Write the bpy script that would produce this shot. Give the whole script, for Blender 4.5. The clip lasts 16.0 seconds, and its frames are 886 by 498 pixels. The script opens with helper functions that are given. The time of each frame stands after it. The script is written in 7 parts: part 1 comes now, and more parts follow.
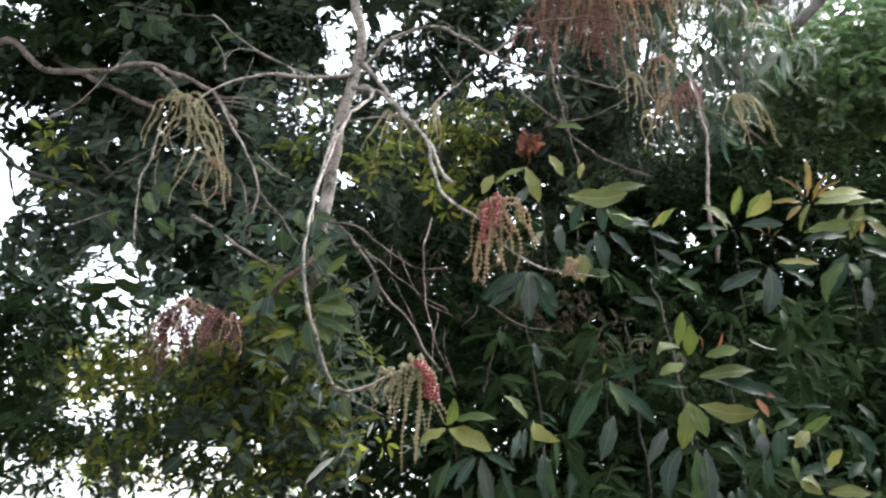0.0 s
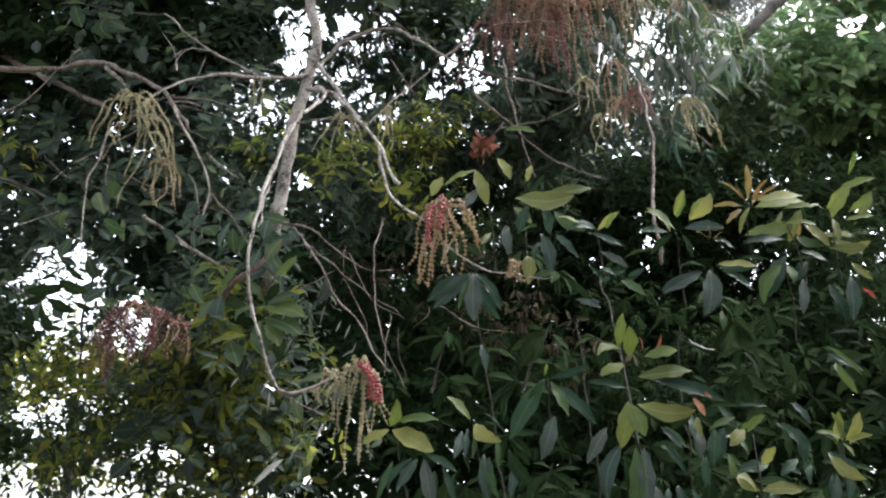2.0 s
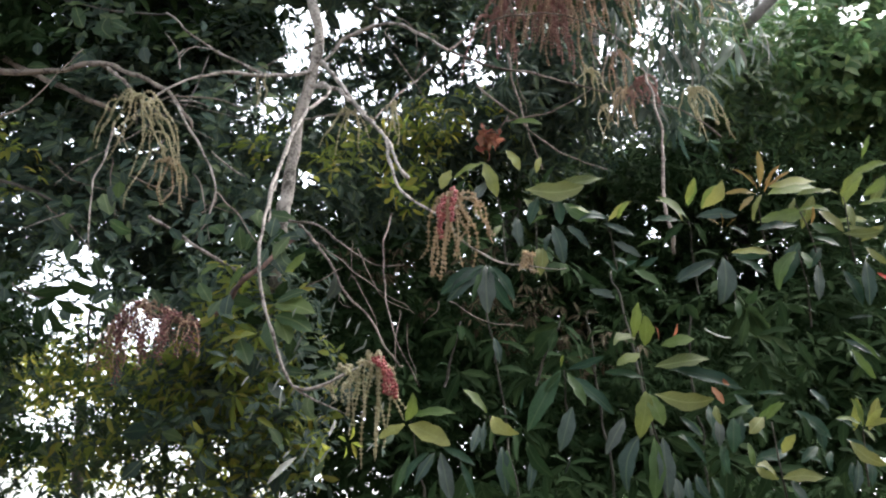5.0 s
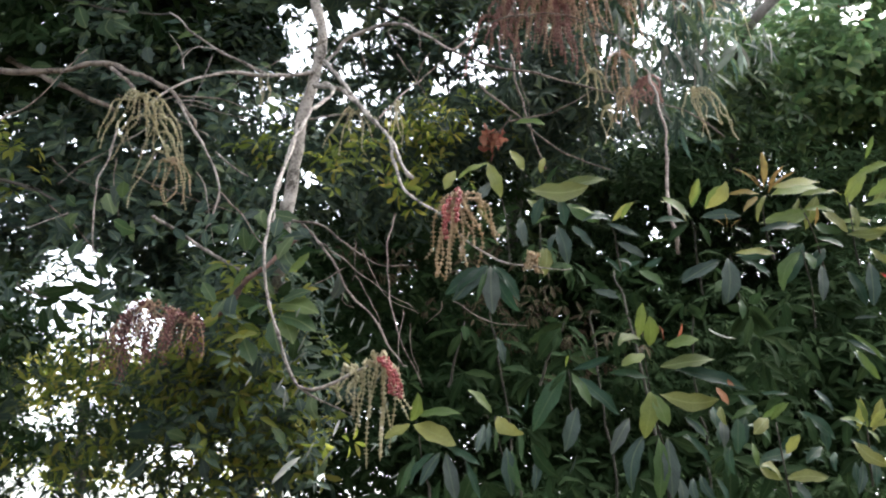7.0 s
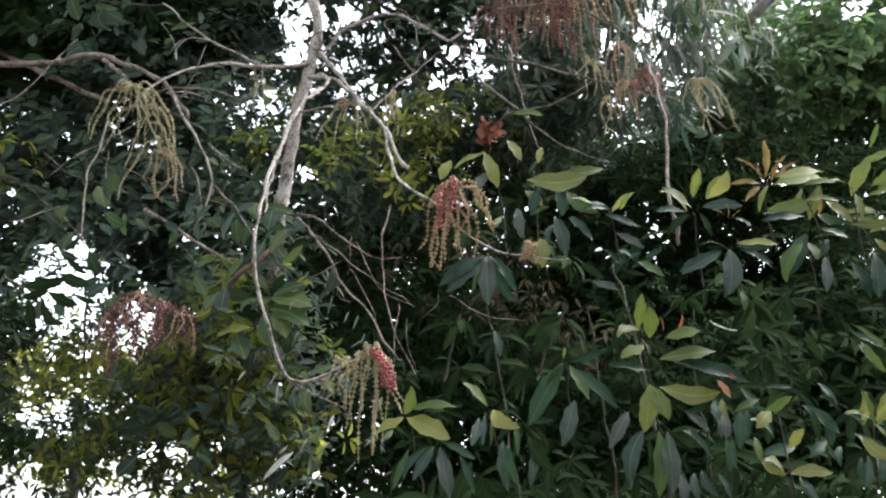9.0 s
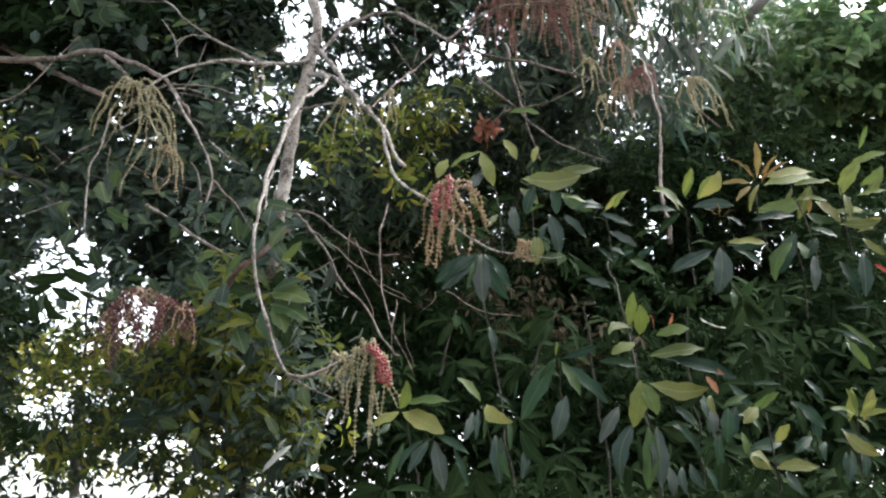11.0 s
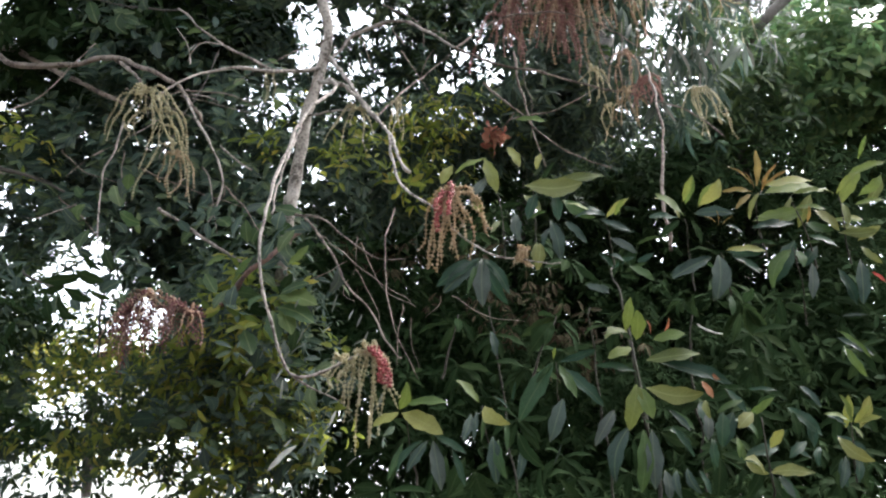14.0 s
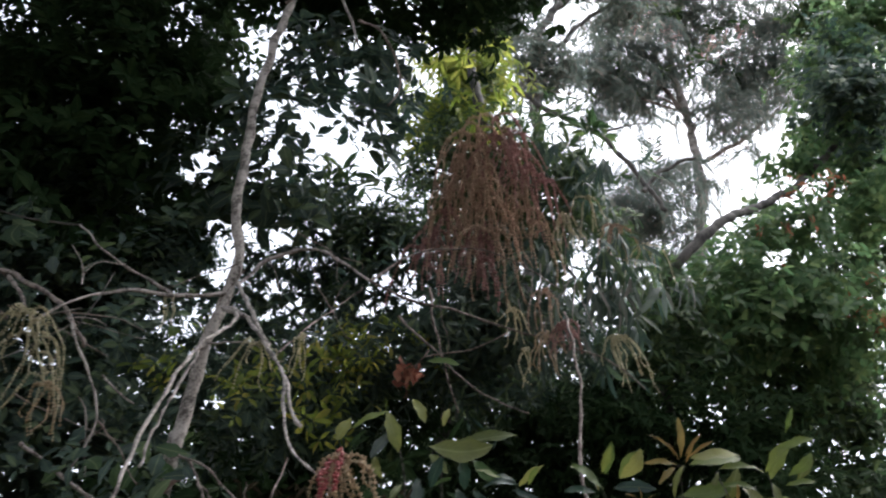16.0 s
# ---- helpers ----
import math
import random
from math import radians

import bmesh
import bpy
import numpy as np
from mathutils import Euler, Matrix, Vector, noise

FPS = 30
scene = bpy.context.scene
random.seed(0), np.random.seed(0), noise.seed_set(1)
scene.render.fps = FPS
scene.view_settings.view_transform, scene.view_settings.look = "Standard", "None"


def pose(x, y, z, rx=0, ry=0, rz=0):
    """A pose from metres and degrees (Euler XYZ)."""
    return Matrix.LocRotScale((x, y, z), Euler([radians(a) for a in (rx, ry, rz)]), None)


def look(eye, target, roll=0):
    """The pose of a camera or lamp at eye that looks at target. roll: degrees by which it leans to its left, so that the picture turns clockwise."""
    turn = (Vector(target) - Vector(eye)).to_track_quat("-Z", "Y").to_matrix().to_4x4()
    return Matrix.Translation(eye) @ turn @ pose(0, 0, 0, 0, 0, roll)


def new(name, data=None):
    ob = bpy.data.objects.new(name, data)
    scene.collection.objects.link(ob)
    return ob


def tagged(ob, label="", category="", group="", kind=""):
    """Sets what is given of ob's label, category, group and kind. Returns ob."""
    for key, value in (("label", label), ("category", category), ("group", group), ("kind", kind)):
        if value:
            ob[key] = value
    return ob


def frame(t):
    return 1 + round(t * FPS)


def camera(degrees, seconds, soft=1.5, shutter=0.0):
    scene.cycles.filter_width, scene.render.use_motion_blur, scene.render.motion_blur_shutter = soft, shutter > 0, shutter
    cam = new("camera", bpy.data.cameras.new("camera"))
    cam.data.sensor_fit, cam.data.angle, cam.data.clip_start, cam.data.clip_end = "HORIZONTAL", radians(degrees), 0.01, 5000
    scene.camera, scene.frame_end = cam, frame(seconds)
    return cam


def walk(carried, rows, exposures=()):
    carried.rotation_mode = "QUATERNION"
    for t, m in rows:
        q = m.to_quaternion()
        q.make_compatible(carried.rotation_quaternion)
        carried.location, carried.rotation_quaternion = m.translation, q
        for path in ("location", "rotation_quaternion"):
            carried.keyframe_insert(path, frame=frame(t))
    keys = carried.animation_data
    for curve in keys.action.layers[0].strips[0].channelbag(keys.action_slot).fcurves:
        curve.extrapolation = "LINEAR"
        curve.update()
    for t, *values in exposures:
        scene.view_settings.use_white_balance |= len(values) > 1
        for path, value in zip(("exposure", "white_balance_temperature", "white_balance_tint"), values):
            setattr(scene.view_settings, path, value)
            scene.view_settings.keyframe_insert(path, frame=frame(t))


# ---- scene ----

cam = camera(57.4, 16.0, soft=2.15, shutter=0.6)
# seconds, x, y, z, yaw, pitch, roll
ROWS = [
    (0.0, -0.025, -0.005, 1.610, 1.78, 20.08, -1.68),
    (0.5, -0.013, -0.020, 1.609, 0.01, 20.63, -1.27),
    (1.0, 0.027, -0.011, 1.597, -0.62, 20.59, -1.05),
    (1.5, 0.035, -0.012, 1.604, -0.65, 20.38, -1.01),
    (2.0, 0.061, -0.025, 1.610, -0.47, 20.18, -0.95),
    (2.5, 0.055, -0.041, 1.598, -0.41, 20.21, -0.79),
    (3.0, 0.059, -0.039, 1.588, -0.23, 20.35, -0.54),
    (3.5, 0.048, -0.036, 1.591, -0.22, 20.36, -0.33),
    (4.0, 0.019, -0.015, 1.603, -0.03, 20.23, 0.03),
    (6.5, 0.016, 0.013, 1.588, -0.01, 20.00, 0.06),
    (7.0, -0.000, 0.000, 1.600, -0.00, 20.00, 0.00),
    (7.5, 0.007, 0.013, 1.564, -0.15, 20.20, -0.24),
    (8.0, 0.035, -0.008, 1.547, -0.24, 20.04, -0.31),
    (8.5, 0.032, 0.064, 1.567, -0.19, 20.10, -0.31),
    (9.0, 0.020, 0.088, 1.589, -0.02, 20.00, -0.01),
    (11.5, 0.040, 0.012, 1.582, -0.21, 19.48, -0.33),
    (12.0, -0.017, 0.028, 1.561, -0.52, 19.73, -0.30),
    (12.5, 0.010, 0.007, 1.524, -0.15, 19.83, -0.60),
    (13.0, 0.029, 0.004, 1.552, 0.25, 19.93, -0.73),
    (13.5, 0.044, -0.037, 1.568, 0.22, 19.68, -1.19),
    (14.0, 0.090, -0.038, 1.556, 0.70, 19.98, -1.03),
    (14.5, 0.081, -0.006, 1.642, 0.21, 21.72, -0.97),
    (15.0, 0.150, -0.034, 1.668, -0.85, 26.47, -0.57),
    (15.5, 0.141, 0.038, 1.825, -3.11, 32.39, -0.58),
    (16.0, 0.210, 0.167, 1.894, -4.77, 34.62, -0.95),
]
# seconds, stops, kelvin, tint
EXPOSURES = [(0, 2.97, 6330, 9.5), (2, 2.82, 6330, 9.5), (4.2, 2.82, 6330, 9.5), (7, 3.02, 6330, 9.5), (9, 2.94, 6330, 9.5), (12.5, 2.96, 6330, 9.5), (14.3, 2.9, 6330, 9.5), (15, 2.49, 6200, 10.5), (15.5, 2.25, 6200, 10.5), (16, 1.88, 6200, 11.5)]
walk(cam, [(t, pose(x, y, z, 90 + pitch, roll, yaw)) for t, x, y, z, yaw, pitch, roll in ROWS], EXPOSURES)
EYE = 1.6

# ---- light ----
SUN_HIGH, SUN_TURN = 58, 72
world = bpy.data.worlds.new("sky")
scene.world = world
world.use_nodes = True
wn, wl = world.node_tree.nodes, world.node_tree.links
sky = wn.new("ShaderNodeTexSky")
sky.sky_type, sky.sun_disc = "NISHITA", False
sky.sun_elevation, sky.sun_rotation = radians(SUN_HIGH), radians(SUN_TURN)
sky.air_density, sky.dust_density, sky.ozone_density = 1.0, 4.0, 1.0
pale = wn.new("ShaderNodeHueSaturation")
pale.inputs["Saturation"].default_value = 0.28
wl.new(sky.outputs[0], pale.inputs["Color"])
wl.new(pale.outputs[0], wn["Background"].inputs["Color"])
wn["Background"].inputs["Strength"].default_value = 0.15
sun = new("sun", bpy.data.lights.new("sun", "SUN"))
sun.data.energy, sun.data.angle, sun.data.color = 0.6, radians(40), (1.0, 0.96, 0.9)
sun.matrix_world = look((0, 0, 20), (0 - math.sin(radians(SUN_TURN)) * 10, 0 - math.cos(radians(SUN_TURN)) * 10, 20 - 10 * math.tan(radians(SUN_HIGH))))

# ---- materials ----


def nodes_of(name):
    m = bpy.data.materials.new(name)
    m.use_nodes = True
    return m, m.node_tree.nodes, m.node_tree.links


def ramp(n, stops):
    r = n.new("ShaderNodeValToRGB")
    while len(r.color_ramp.elements) < len(stops):
        r.color_ramp.elements.new(0.5)
    for e, (at, col) in zip(r.color_ramp.elements, stops):
        e.position, e.color = at, (*col, 1)
    return r


def leaf_material(name, stops, rough=0.42, through_light=0.3, blotch=0.45, veins=0.45, gloss=0.28):
    """Leaf: colour varies leaf by leaf, blotches and fine speckle within each; some light passes through."""
    m, n, l = nodes_of(name)
    geo, info = n.new("ShaderNodeNewGeometry"), n.new("ShaderNodeObjectInfo")
    add = n.new("ShaderNodeMath")
    add.operation = "ADD"
    l.new(geo.outputs["Random Per Island"], add.inputs[0])
    l.new(info.outputs["Random"], add.inputs[1])
    frac = n.new("ShaderNodeMath")
    frac.operation = "FRACT"
    l.new(add.outputs[0], frac.inputs[0])
    r = ramp(n, stops)
    l.new(frac.outputs[0], r.inputs[0])
    big = n.new("ShaderNodeTexNoise")
    big.inputs["Scale"].default_value, big.inputs["Detail"].default_value = 14, 3
    l.new(geo.outputs["Position"], big.inputs["Vector"])
    fine = n.new("ShaderNodeTexNoise")
    fine.inputs["Scale"].default_value, fine.inputs["Detail"].default_value = 160, 2
    l.new(geo.outputs["Position"], fine.inputs["Vector"])
    mix = n.new("ShaderNodeMix")
    mix.data_type, mix.blend_type = "RGBA", "MULTIPLY"
    mix.inputs["Factor"].default_value = blotch
    l.new(r.outputs[0], mix.inputs["A"])
    l.new(big.outputs["Fac"], mix.inputs["B"])
    mix2 = n.new("ShaderNodeMix")
    mix2.data_type, mix2.blend_type = "RGBA", "OVERLAY"
    mix2.inputs["Factor"].default_value = 0.3
    l.new(mix.outputs["Result"], mix2.inputs["A"])
    l.new(fine.outputs["Fac"], mix2.inputs["B"])
    bsdf = n["Principled BSDF"]
    uv, sep = n.new("ShaderNodeUVMap"), n.new("ShaderNodeSeparateXYZ")
    uv.uv_map = "veins"
    l.new(uv.outputs[0], sep.inputs[0])
    off, mid = n.new("ShaderNodeMath"), n.new("ShaderNodeMath")
    off.operation, off.inputs[1].default_value = "SUBTRACT", 0.5
    mid.operation = "ABSOLUTE"
    l.new(sep.outputs[0], off.inputs[0])
    l.new(off.outputs[0], mid.inputs[0])
    rib = n.new("ShaderNodeMapRange")
    rib.inputs["From Min"].default_value, rib.inputs["From Max"].default_value = 0.015, 0.05
    rib.inputs["To Min"].default_value, rib.inputs["To Max"].default_value = veins, 0.0
    l.new(mid.outputs[0], rib.inputs["Value"])
    slant = n.new("ShaderNodeMath")
    slant.operation, slant.inputs[1].default_value = "MULTIPLY_ADD", -0.6
    l.new(mid.outputs[0], slant.inputs[0])
    l.new(sep.outputs[1], slant.inputs[2])
    beat, sine = n.new("ShaderNodeMath"), n.new("ShaderNodeMath")
    beat.operation, beat.inputs[1].default_value = "MULTIPLY", 62.0
    sine.operation = "SINE"
    l.new(slant.outputs[0], beat.inputs[0])
    l.new(beat.outputs[0], sine.inputs[0])
    vein = n.new("ShaderNodeMapRange")
    vein.inputs["From Min"].default_value, vein.inputs["From Max"].default_value = 0.75, 1.0
    vein.inputs["To Max"].default_value = veins * 0.35
    l.new(sine.outputs[0], vein.inputs["Value"])
    both = n.new("ShaderNodeMath")
    both.operation = "MAXIMUM"
    l.new(rib.outputs[0], both.inputs[0])
    l.new(vein.outputs[0], both.inputs[1])
    ribbed = n.new("ShaderNodeMix")
    ribbed.data_type = "RGBA"
    l.new(both.outputs[0], ribbed.inputs["Factor"])
    l.new(mix2.outputs["Result"], ribbed.inputs["A"])
    ribbed.inputs["B"].default_value = (0.3, 0.34, 0.16, 1)
    l.new(ribbed.outputs["Result"], bsdf.inputs["Base Color"])
    bsdf.inputs["Specular IOR Level"].default_value = gloss
    rr = n.new("ShaderNodeMapRange")
    rr.inputs["To Min"].default_value, rr.inputs["To Max"].default_value = rough, rough + 0.25
    l.new(big.outputs["Fac"], rr.inputs["Value"])
    l.new(rr.outputs[0], bsdf.inputs["Roughness"])
    bump = n.new("ShaderNodeBump")
    bump.inputs["Strength"].default_value, bump.inputs["Distance"].default_value = 0.3, 0.004
    l.new(big.outputs["Fac"], bump.inputs["Height"])
    l.new(bump.outputs[0], bsdf.inputs["Normal"])
    tr = n.new("ShaderNodeBsdfTranslucent")
    hs = n.new("ShaderNodeHueSaturation")
    hs.inputs["Hue"].default_value, hs.inputs["Value"].default_value = 0.485, 1.5
    l.new(mix2.outputs["Result"], hs.inputs["Color"])
    l.new(hs.outputs[0], tr.inputs["Color"])
    ms = n.new("ShaderNodeMixShader")
    ms.inputs[0].default_value = through_light
    l.new(bsdf.outputs[0], ms.inputs[1])
    l.new(tr.outputs[0], ms.inputs[2])
    l.new(ms.outputs[0], n["Material Output"].inputs["Surface"])
    return m


def bark_material(name, dark, light, scale=14, patch=9, rough=0.85):
    m, n, l = nodes_of(name)
    geo = n.new("ShaderNodeNewGeometry")
    a, b = n.new("ShaderNodeTexNoise"), n.new("ShaderNodeTexNoise")
    a.inputs["Scale"].default_value, a.inputs["Detail"].default_value = patch, 5
    b.inputs["Scale"].default_value, b.inputs["Detail"].default_value = scale * 4, 4
    l.new(geo.outputs["Position"], a.inputs["Vector"])
    l.new(geo.outputs["Position"], b.inputs["Vector"])
    mx = n.new("ShaderNodeMath")
    mx.operation = "MULTIPLY_ADD"
    mx.inputs[1].default_value = 0.5
    l.new(b.outputs["Fac"], mx.inputs[0])
    hf = n.new("ShaderNodeMath")
    hf.operation = "MULTIPLY"
    hf.inputs[1].default_value = 0.6
    l.new(a.outputs["Fac"], hf.inputs[0])
    l.new(hf.outputs[0], mx.inputs[2])
    r = ramp(n, [(0.45, dark), (0.62, light)])
    l.new(mx.outputs[0], r.inputs[0])
    l.new(r.outputs[0], n["Principled BSDF"].inputs["Base Color"])
    n["Principled BSDF"].inputs["Roughness"].default_value = rough
    bump = n.new("ShaderNodeBump")
    bump.inputs["Strength"].default_value, bump.inputs["Distance"].default_value = 0.6, 0.006
    l.new(mx.outputs[0], bump.inputs["Height"])
    l.new(bump.outputs[0], n["Principled BSDF"].inputs["Normal"])
    return m


SHRUB_LEAF = leaf_material("shrub_leaf", [(0.0, (0.016, 0.042, 0.028)), (0.55, (0.025, 0.062, 0.035)), (0.85, (0.045, 0.09, 0.028)), (1.0, (0.08, 0.13, 0.03))], 0.38, 0.24, gloss=0.17, veins=0.1)
# Leaf darkened in its base colour to stand for shade inside the crowns.
SHADE_TINTED_LEAF = leaf_material("shade_tinted_leaf", [(0.0, (0.016, 0.035, 0.014)), (0.6, (0.02, 0.04, 0.016)), (1.0, (0.028, 0.05, 0.018))], 0.7, 0.26, veins=0.08, gloss=0.03)
YOUNG_LEAF = leaf_material("young_leaf", [(0.0, (0.062, 0.112, 0.025)), (0.55, (0.115, 0.162, 0.034)), (1.0, (0.22, 0.225, 0.058))], 0.45, 0.38, veins=0.16, gloss=0.26)
DARK_LEAF = leaf_material("dark_leaf", [(0.0, (0.03, 0.056, 0.048)), (0.6, (0.048, 0.086, 0.066)), (1.0, (0.09, 0.132, 0.058))], 0.42, 0.36, gloss=0.26)
MID_LEAF = leaf_material("mid_leaf", [(0.0, (0.025, 0.055, 0.025)), (0.6, (0.05, 0.1, 0.04)), (1.0, (0.1, 0.15, 0.045))], 0.45, 0.45)
FRESH_LEAF = leaf_material("fresh_leaf", [(0.0, (0.066, 0.142, 0.062)), (0.6, (0.11, 0.2, 0.084)), (1.0, (0.175, 0.255, 0.1))], 0.45, 0.62)
LIME_LEAF = leaf_material("lime_leaf", [(0.0, (0.12, 0.19, 0.03)), (0.55, (0.2, 0.27, 0.045)), (1.0, (0.28, 0.3, 0.065))], 0.5, 0.65)
DARK_BROWN_LEAF = leaf_material("dark_brown_leaf", [(0.0, (0.028, 0.02, 0.014)), (0.6, (0.043, 0.03, 0.02)), (1.0, (0.062, 0.046, 0.03))], 0.75, 0.2, gloss=0.1)
WARM_LEAF = leaf_material("warm_leaf", [(0.0, (0.09, 0.14, 0.026)), (0.5, (0.19, 0.25, 0.045)), (1.0, (0.3, 0.28, 0.06))], 0.5, 0.7)
GREY_LEAF = leaf_material("grey_leaf", [(0.0, (0.1, 0.13, 0.115)), (0.6, (0.14, 0.17, 0.145)), (1.0, (0.2, 0.18, 0.155))], 0.5, 0.55)
OLIVE_LEAF = leaf_material("olive_leaf", [(0.0, (0.075, 0.1, 0.028)), (0.6, (0.12, 0.14, 0.036)), (1.0, (0.17, 0.18, 0.05))], 0.45, 0.3, veins=0.35)
# Greyed base colour paints the sky's sheen on hanging glossy leaves.
SHEEN_TINTED_LEAF = leaf_material("sheen_tinted_leaf", [(0.0, (0.026, 0.056, 0.042)), (0.5, (0.04, 0.072, 0.056)), (1.0, (0.072, 0.092, 0.08))], 0.34, 0.15, blotch=0.7, veins=0.14, gloss=0.22)
PALE_BARK = bark_material("pale_bark", (0.07, 0.058, 0.05), (0.35, 0.31, 0.28), 16, 11)
BROWN_BARK = bark_material("brown_bark", (0.05, 0.035, 0.028), (0.22, 0.178, 0.152))
DARK_BARK = bark_material("dark_bark", (0.025, 0.022, 0.02), (0.09, 0.08, 0.07))
STRAND = leaf_material("strand", [(0.0, (0.48, 0.45, 0.27)), (0.5, (0.6, 0.56, 0.37)), (1.0, (0.7, 0.65, 0.48))], 0.6, 0.4, veins=0.0)
TAN_STRAND = leaf_material("tan_strand", [(0.0, (0.44, 0.34, 0.2)), (0.5, (0.58, 0.46, 0.3)), (1.0, (0.66, 0.55, 0.4))], 0.6, 0.4, veins=0.0)
RED = leaf_material("red_berry", [(0.0, (0.3, 0.045, 0.05)), (0.6, (0.42, 0.085, 0.085)), (1.0, (0.54, 0.2, 0.16))], 0.22, 0.08, veins=0.0, gloss=0.6)
MAROON = leaf_material("maroon_berry", [(0.0, (0.1, 0.035, 0.038)), (0.6, (0.18, 0.065, 0.062)), (1.0, (0.3, 0.15, 0.12))], 0.4, 0.1, veins=0.0, gloss=0.4)
DRY = leaf_material("dry_strand", [(0.0, (0.44, 0.31, 0.23)), (0.5, (0.56, 0.42, 0.31)), (1.0, (0.64, 0.52, 0.37))], 0.7, 0.55, veins=0.0)
DRY_RED = leaf_material("dry_red_strand", [(0.0, (0.37, 0.2, 0.18)), (0.6, (0.47, 0.29, 0.26)), (1.0, (0.54, 0.38, 0.32))], 0.7, 0.55, veins=0.0)
RUST = leaf_material("rust_leaf", [(0.0, (0.26, 0.09, 0.045)), (1.0, (0.4, 0.17, 0.08))], 0.6, 0.3)
RED_BARK = bark_material("red_brown_bark", (0.035, 0.021, 0.018), (0.12, 0.065, 0.05))
STEM_BARK = bark_material("shrub_stem", (0.016, 0.016, 0.011), (0.052, 0.05, 0.034))
SOIL = bark_material("forest_soil", (0.06, 0.046, 0.032), (0.19, 0.15, 0.11), 6, 1.3)

# ---- tools ----


def mesh_object(name, verts, faces, material, parent=None, smooth=True):
    me = bpy.data.meshes.new(name)
    me.from_pydata(verts, [], faces)
    if smooth:
        me.polygons.foreach_set("use_smooth", [True] * len(me.polygons))
    me.materials.append(material)
    me.update()
    ob = new(name, me)
    ob.parent = parent
    return ob


def thing(name, label, category, base, group="", kind=""):
    ob = new(name)
    ob.empty_display_size = 0.1
    ob.location = base
    return tagged(ob, label, category, group, kind)


def under(ob, parent):
    """Parents ob, built in world places, to a thing without moving it."""
    ob.parent = parent
    ob.matrix_parent_inverse = Matrix.Translation(-Vector(parent.location))
    return ob


def smooth_line(points, step=0.03):
    """Catmull-Rom through the points, at about even steps."""
    p = [np.array(q, float) for q in points]
    p = [2 * p[0] - p[1], *p, 2 * p[-1] - p[-2]]
    out = []
    for i in range(1, len(p) - 2):
        n = max(2, int(np.linalg.norm(p[i + 1] - p[i]) / step))
        for k in range(n):
            u = k / n
            out.append(0.5 * (2 * p[i] + (p[i + 1] - p[i - 1]) * u + (2 * p[i - 1] - 5 * p[i] + 4 * p[i + 1] - p[i + 2]) * u * u + (3 * p[i] - p[i - 1] - 3 * p[i + 1] + p[i + 2]) * u ** 3))
    out.append(p[-2])
    return np.array(out)


def tube(line, r0, r1, sides=7, knob=0.12, seed=1):
    """Verts and faces of a tapered, slightly knobbly tube."""
    g = np.random.default_rng(seed)
    n = len(line)
    tang = np.gradient(line, axis=0)
    tang /= np.linalg.norm(tang, axis=1)[:, None] + 1e-9
    up = np.array([0.31, 0.95, 0.05])
    a = np.cross(tang, up)
    a /= np.linalg.norm(a, axis=1)[:, None] + 1e-9
    b = np.cross(tang, a)
    rad = np.linspace(r0, r1, n) * (1 + knob * g.normal(size=n).clip(-1.5, 2))
    ang = np.linspace(0, 2 * np.pi, sides, endpoint=False)
    wob = 1 + 0.1 * np.sin(ang * 2 + 1.3)
    ring = np.cos(ang)[None, :, None] * a[:, None] + np.sin(ang)[None, :, None] * b[:, None]
    v = (line[:, None] + ring * (rad[:, None] * wob[None])[:, :, None]).reshape(-1, 3)
    f = [(i * sides + k, i * sides + (k + 1) % sides, (i + 1) * sides + (k + 1) % sides, (i + 1) * sides + k) for i in range(n - 1) for k in range(sides)]
    f += [tuple(range(sides)), tuple(range((n - 1) * sides, n * sides))]
    return v, f


def bough(name, parent, points, r0, r1, material, label="", crook=0.012, seed=None, sides=7, knob=0.1):
    """One branch as a part: a crooked tapered tube through the points."""
    seed = seed if seed is not None else len(bpy.data.objects)
    g = np.random.default_rng(seed)
    line = smooth_line(points, 0.035 if r0 < 0.02 else 0.07)
    w = g.normal(size=line.shape) * crook
    for _ in range(2):
        w[1:-1] = (w[:-2] + w[1:-1] + w[2:]) / 3
    w[0] = w[-1] = 0
    v, f = tube(line + w, r0, r1, sides, knob, seed)
    ob = mesh_object(name, v.tolist(), f, material)
    if label:
        tagged(ob, label)
    return under(ob, parent)


# a leaf lies along +y from its stalk, one unit long; rows of (along, half width, sag)
LEAF_FINE = tuple((u, max(0.008, 0.155 * math.sin(math.pi * u ** 1.1) ** 0.8), 0.02 * math.sin(3.1 * u) - 0.05 * u ** 6) for u in (0.04, 0.1, 0.18, 0.28, 0.39, 0.5, 0.61, 0.71, 0.8, 0.88, 0.95))
LEAF_MEDIUM = tuple((u, 0.16 * math.sin(math.pi * u ** 1.08) ** 0.95, 0.015 * math.sin(3.1 * u)) for u in (0.1, 0.28, 0.48, 0.68, 0.86))
LEAF_PLAIN = ((0.28, 0.13, 0.015), (0.66, 0.15, 0.0))


def leaf_uv(v, wide):
    """Across (0 to 1, the midrib at 0.5) and along a leaf, for its veins."""
    return np.stack([0.5 + v[:, 0] / (0.36 * wide), v[:, 1]], 1)


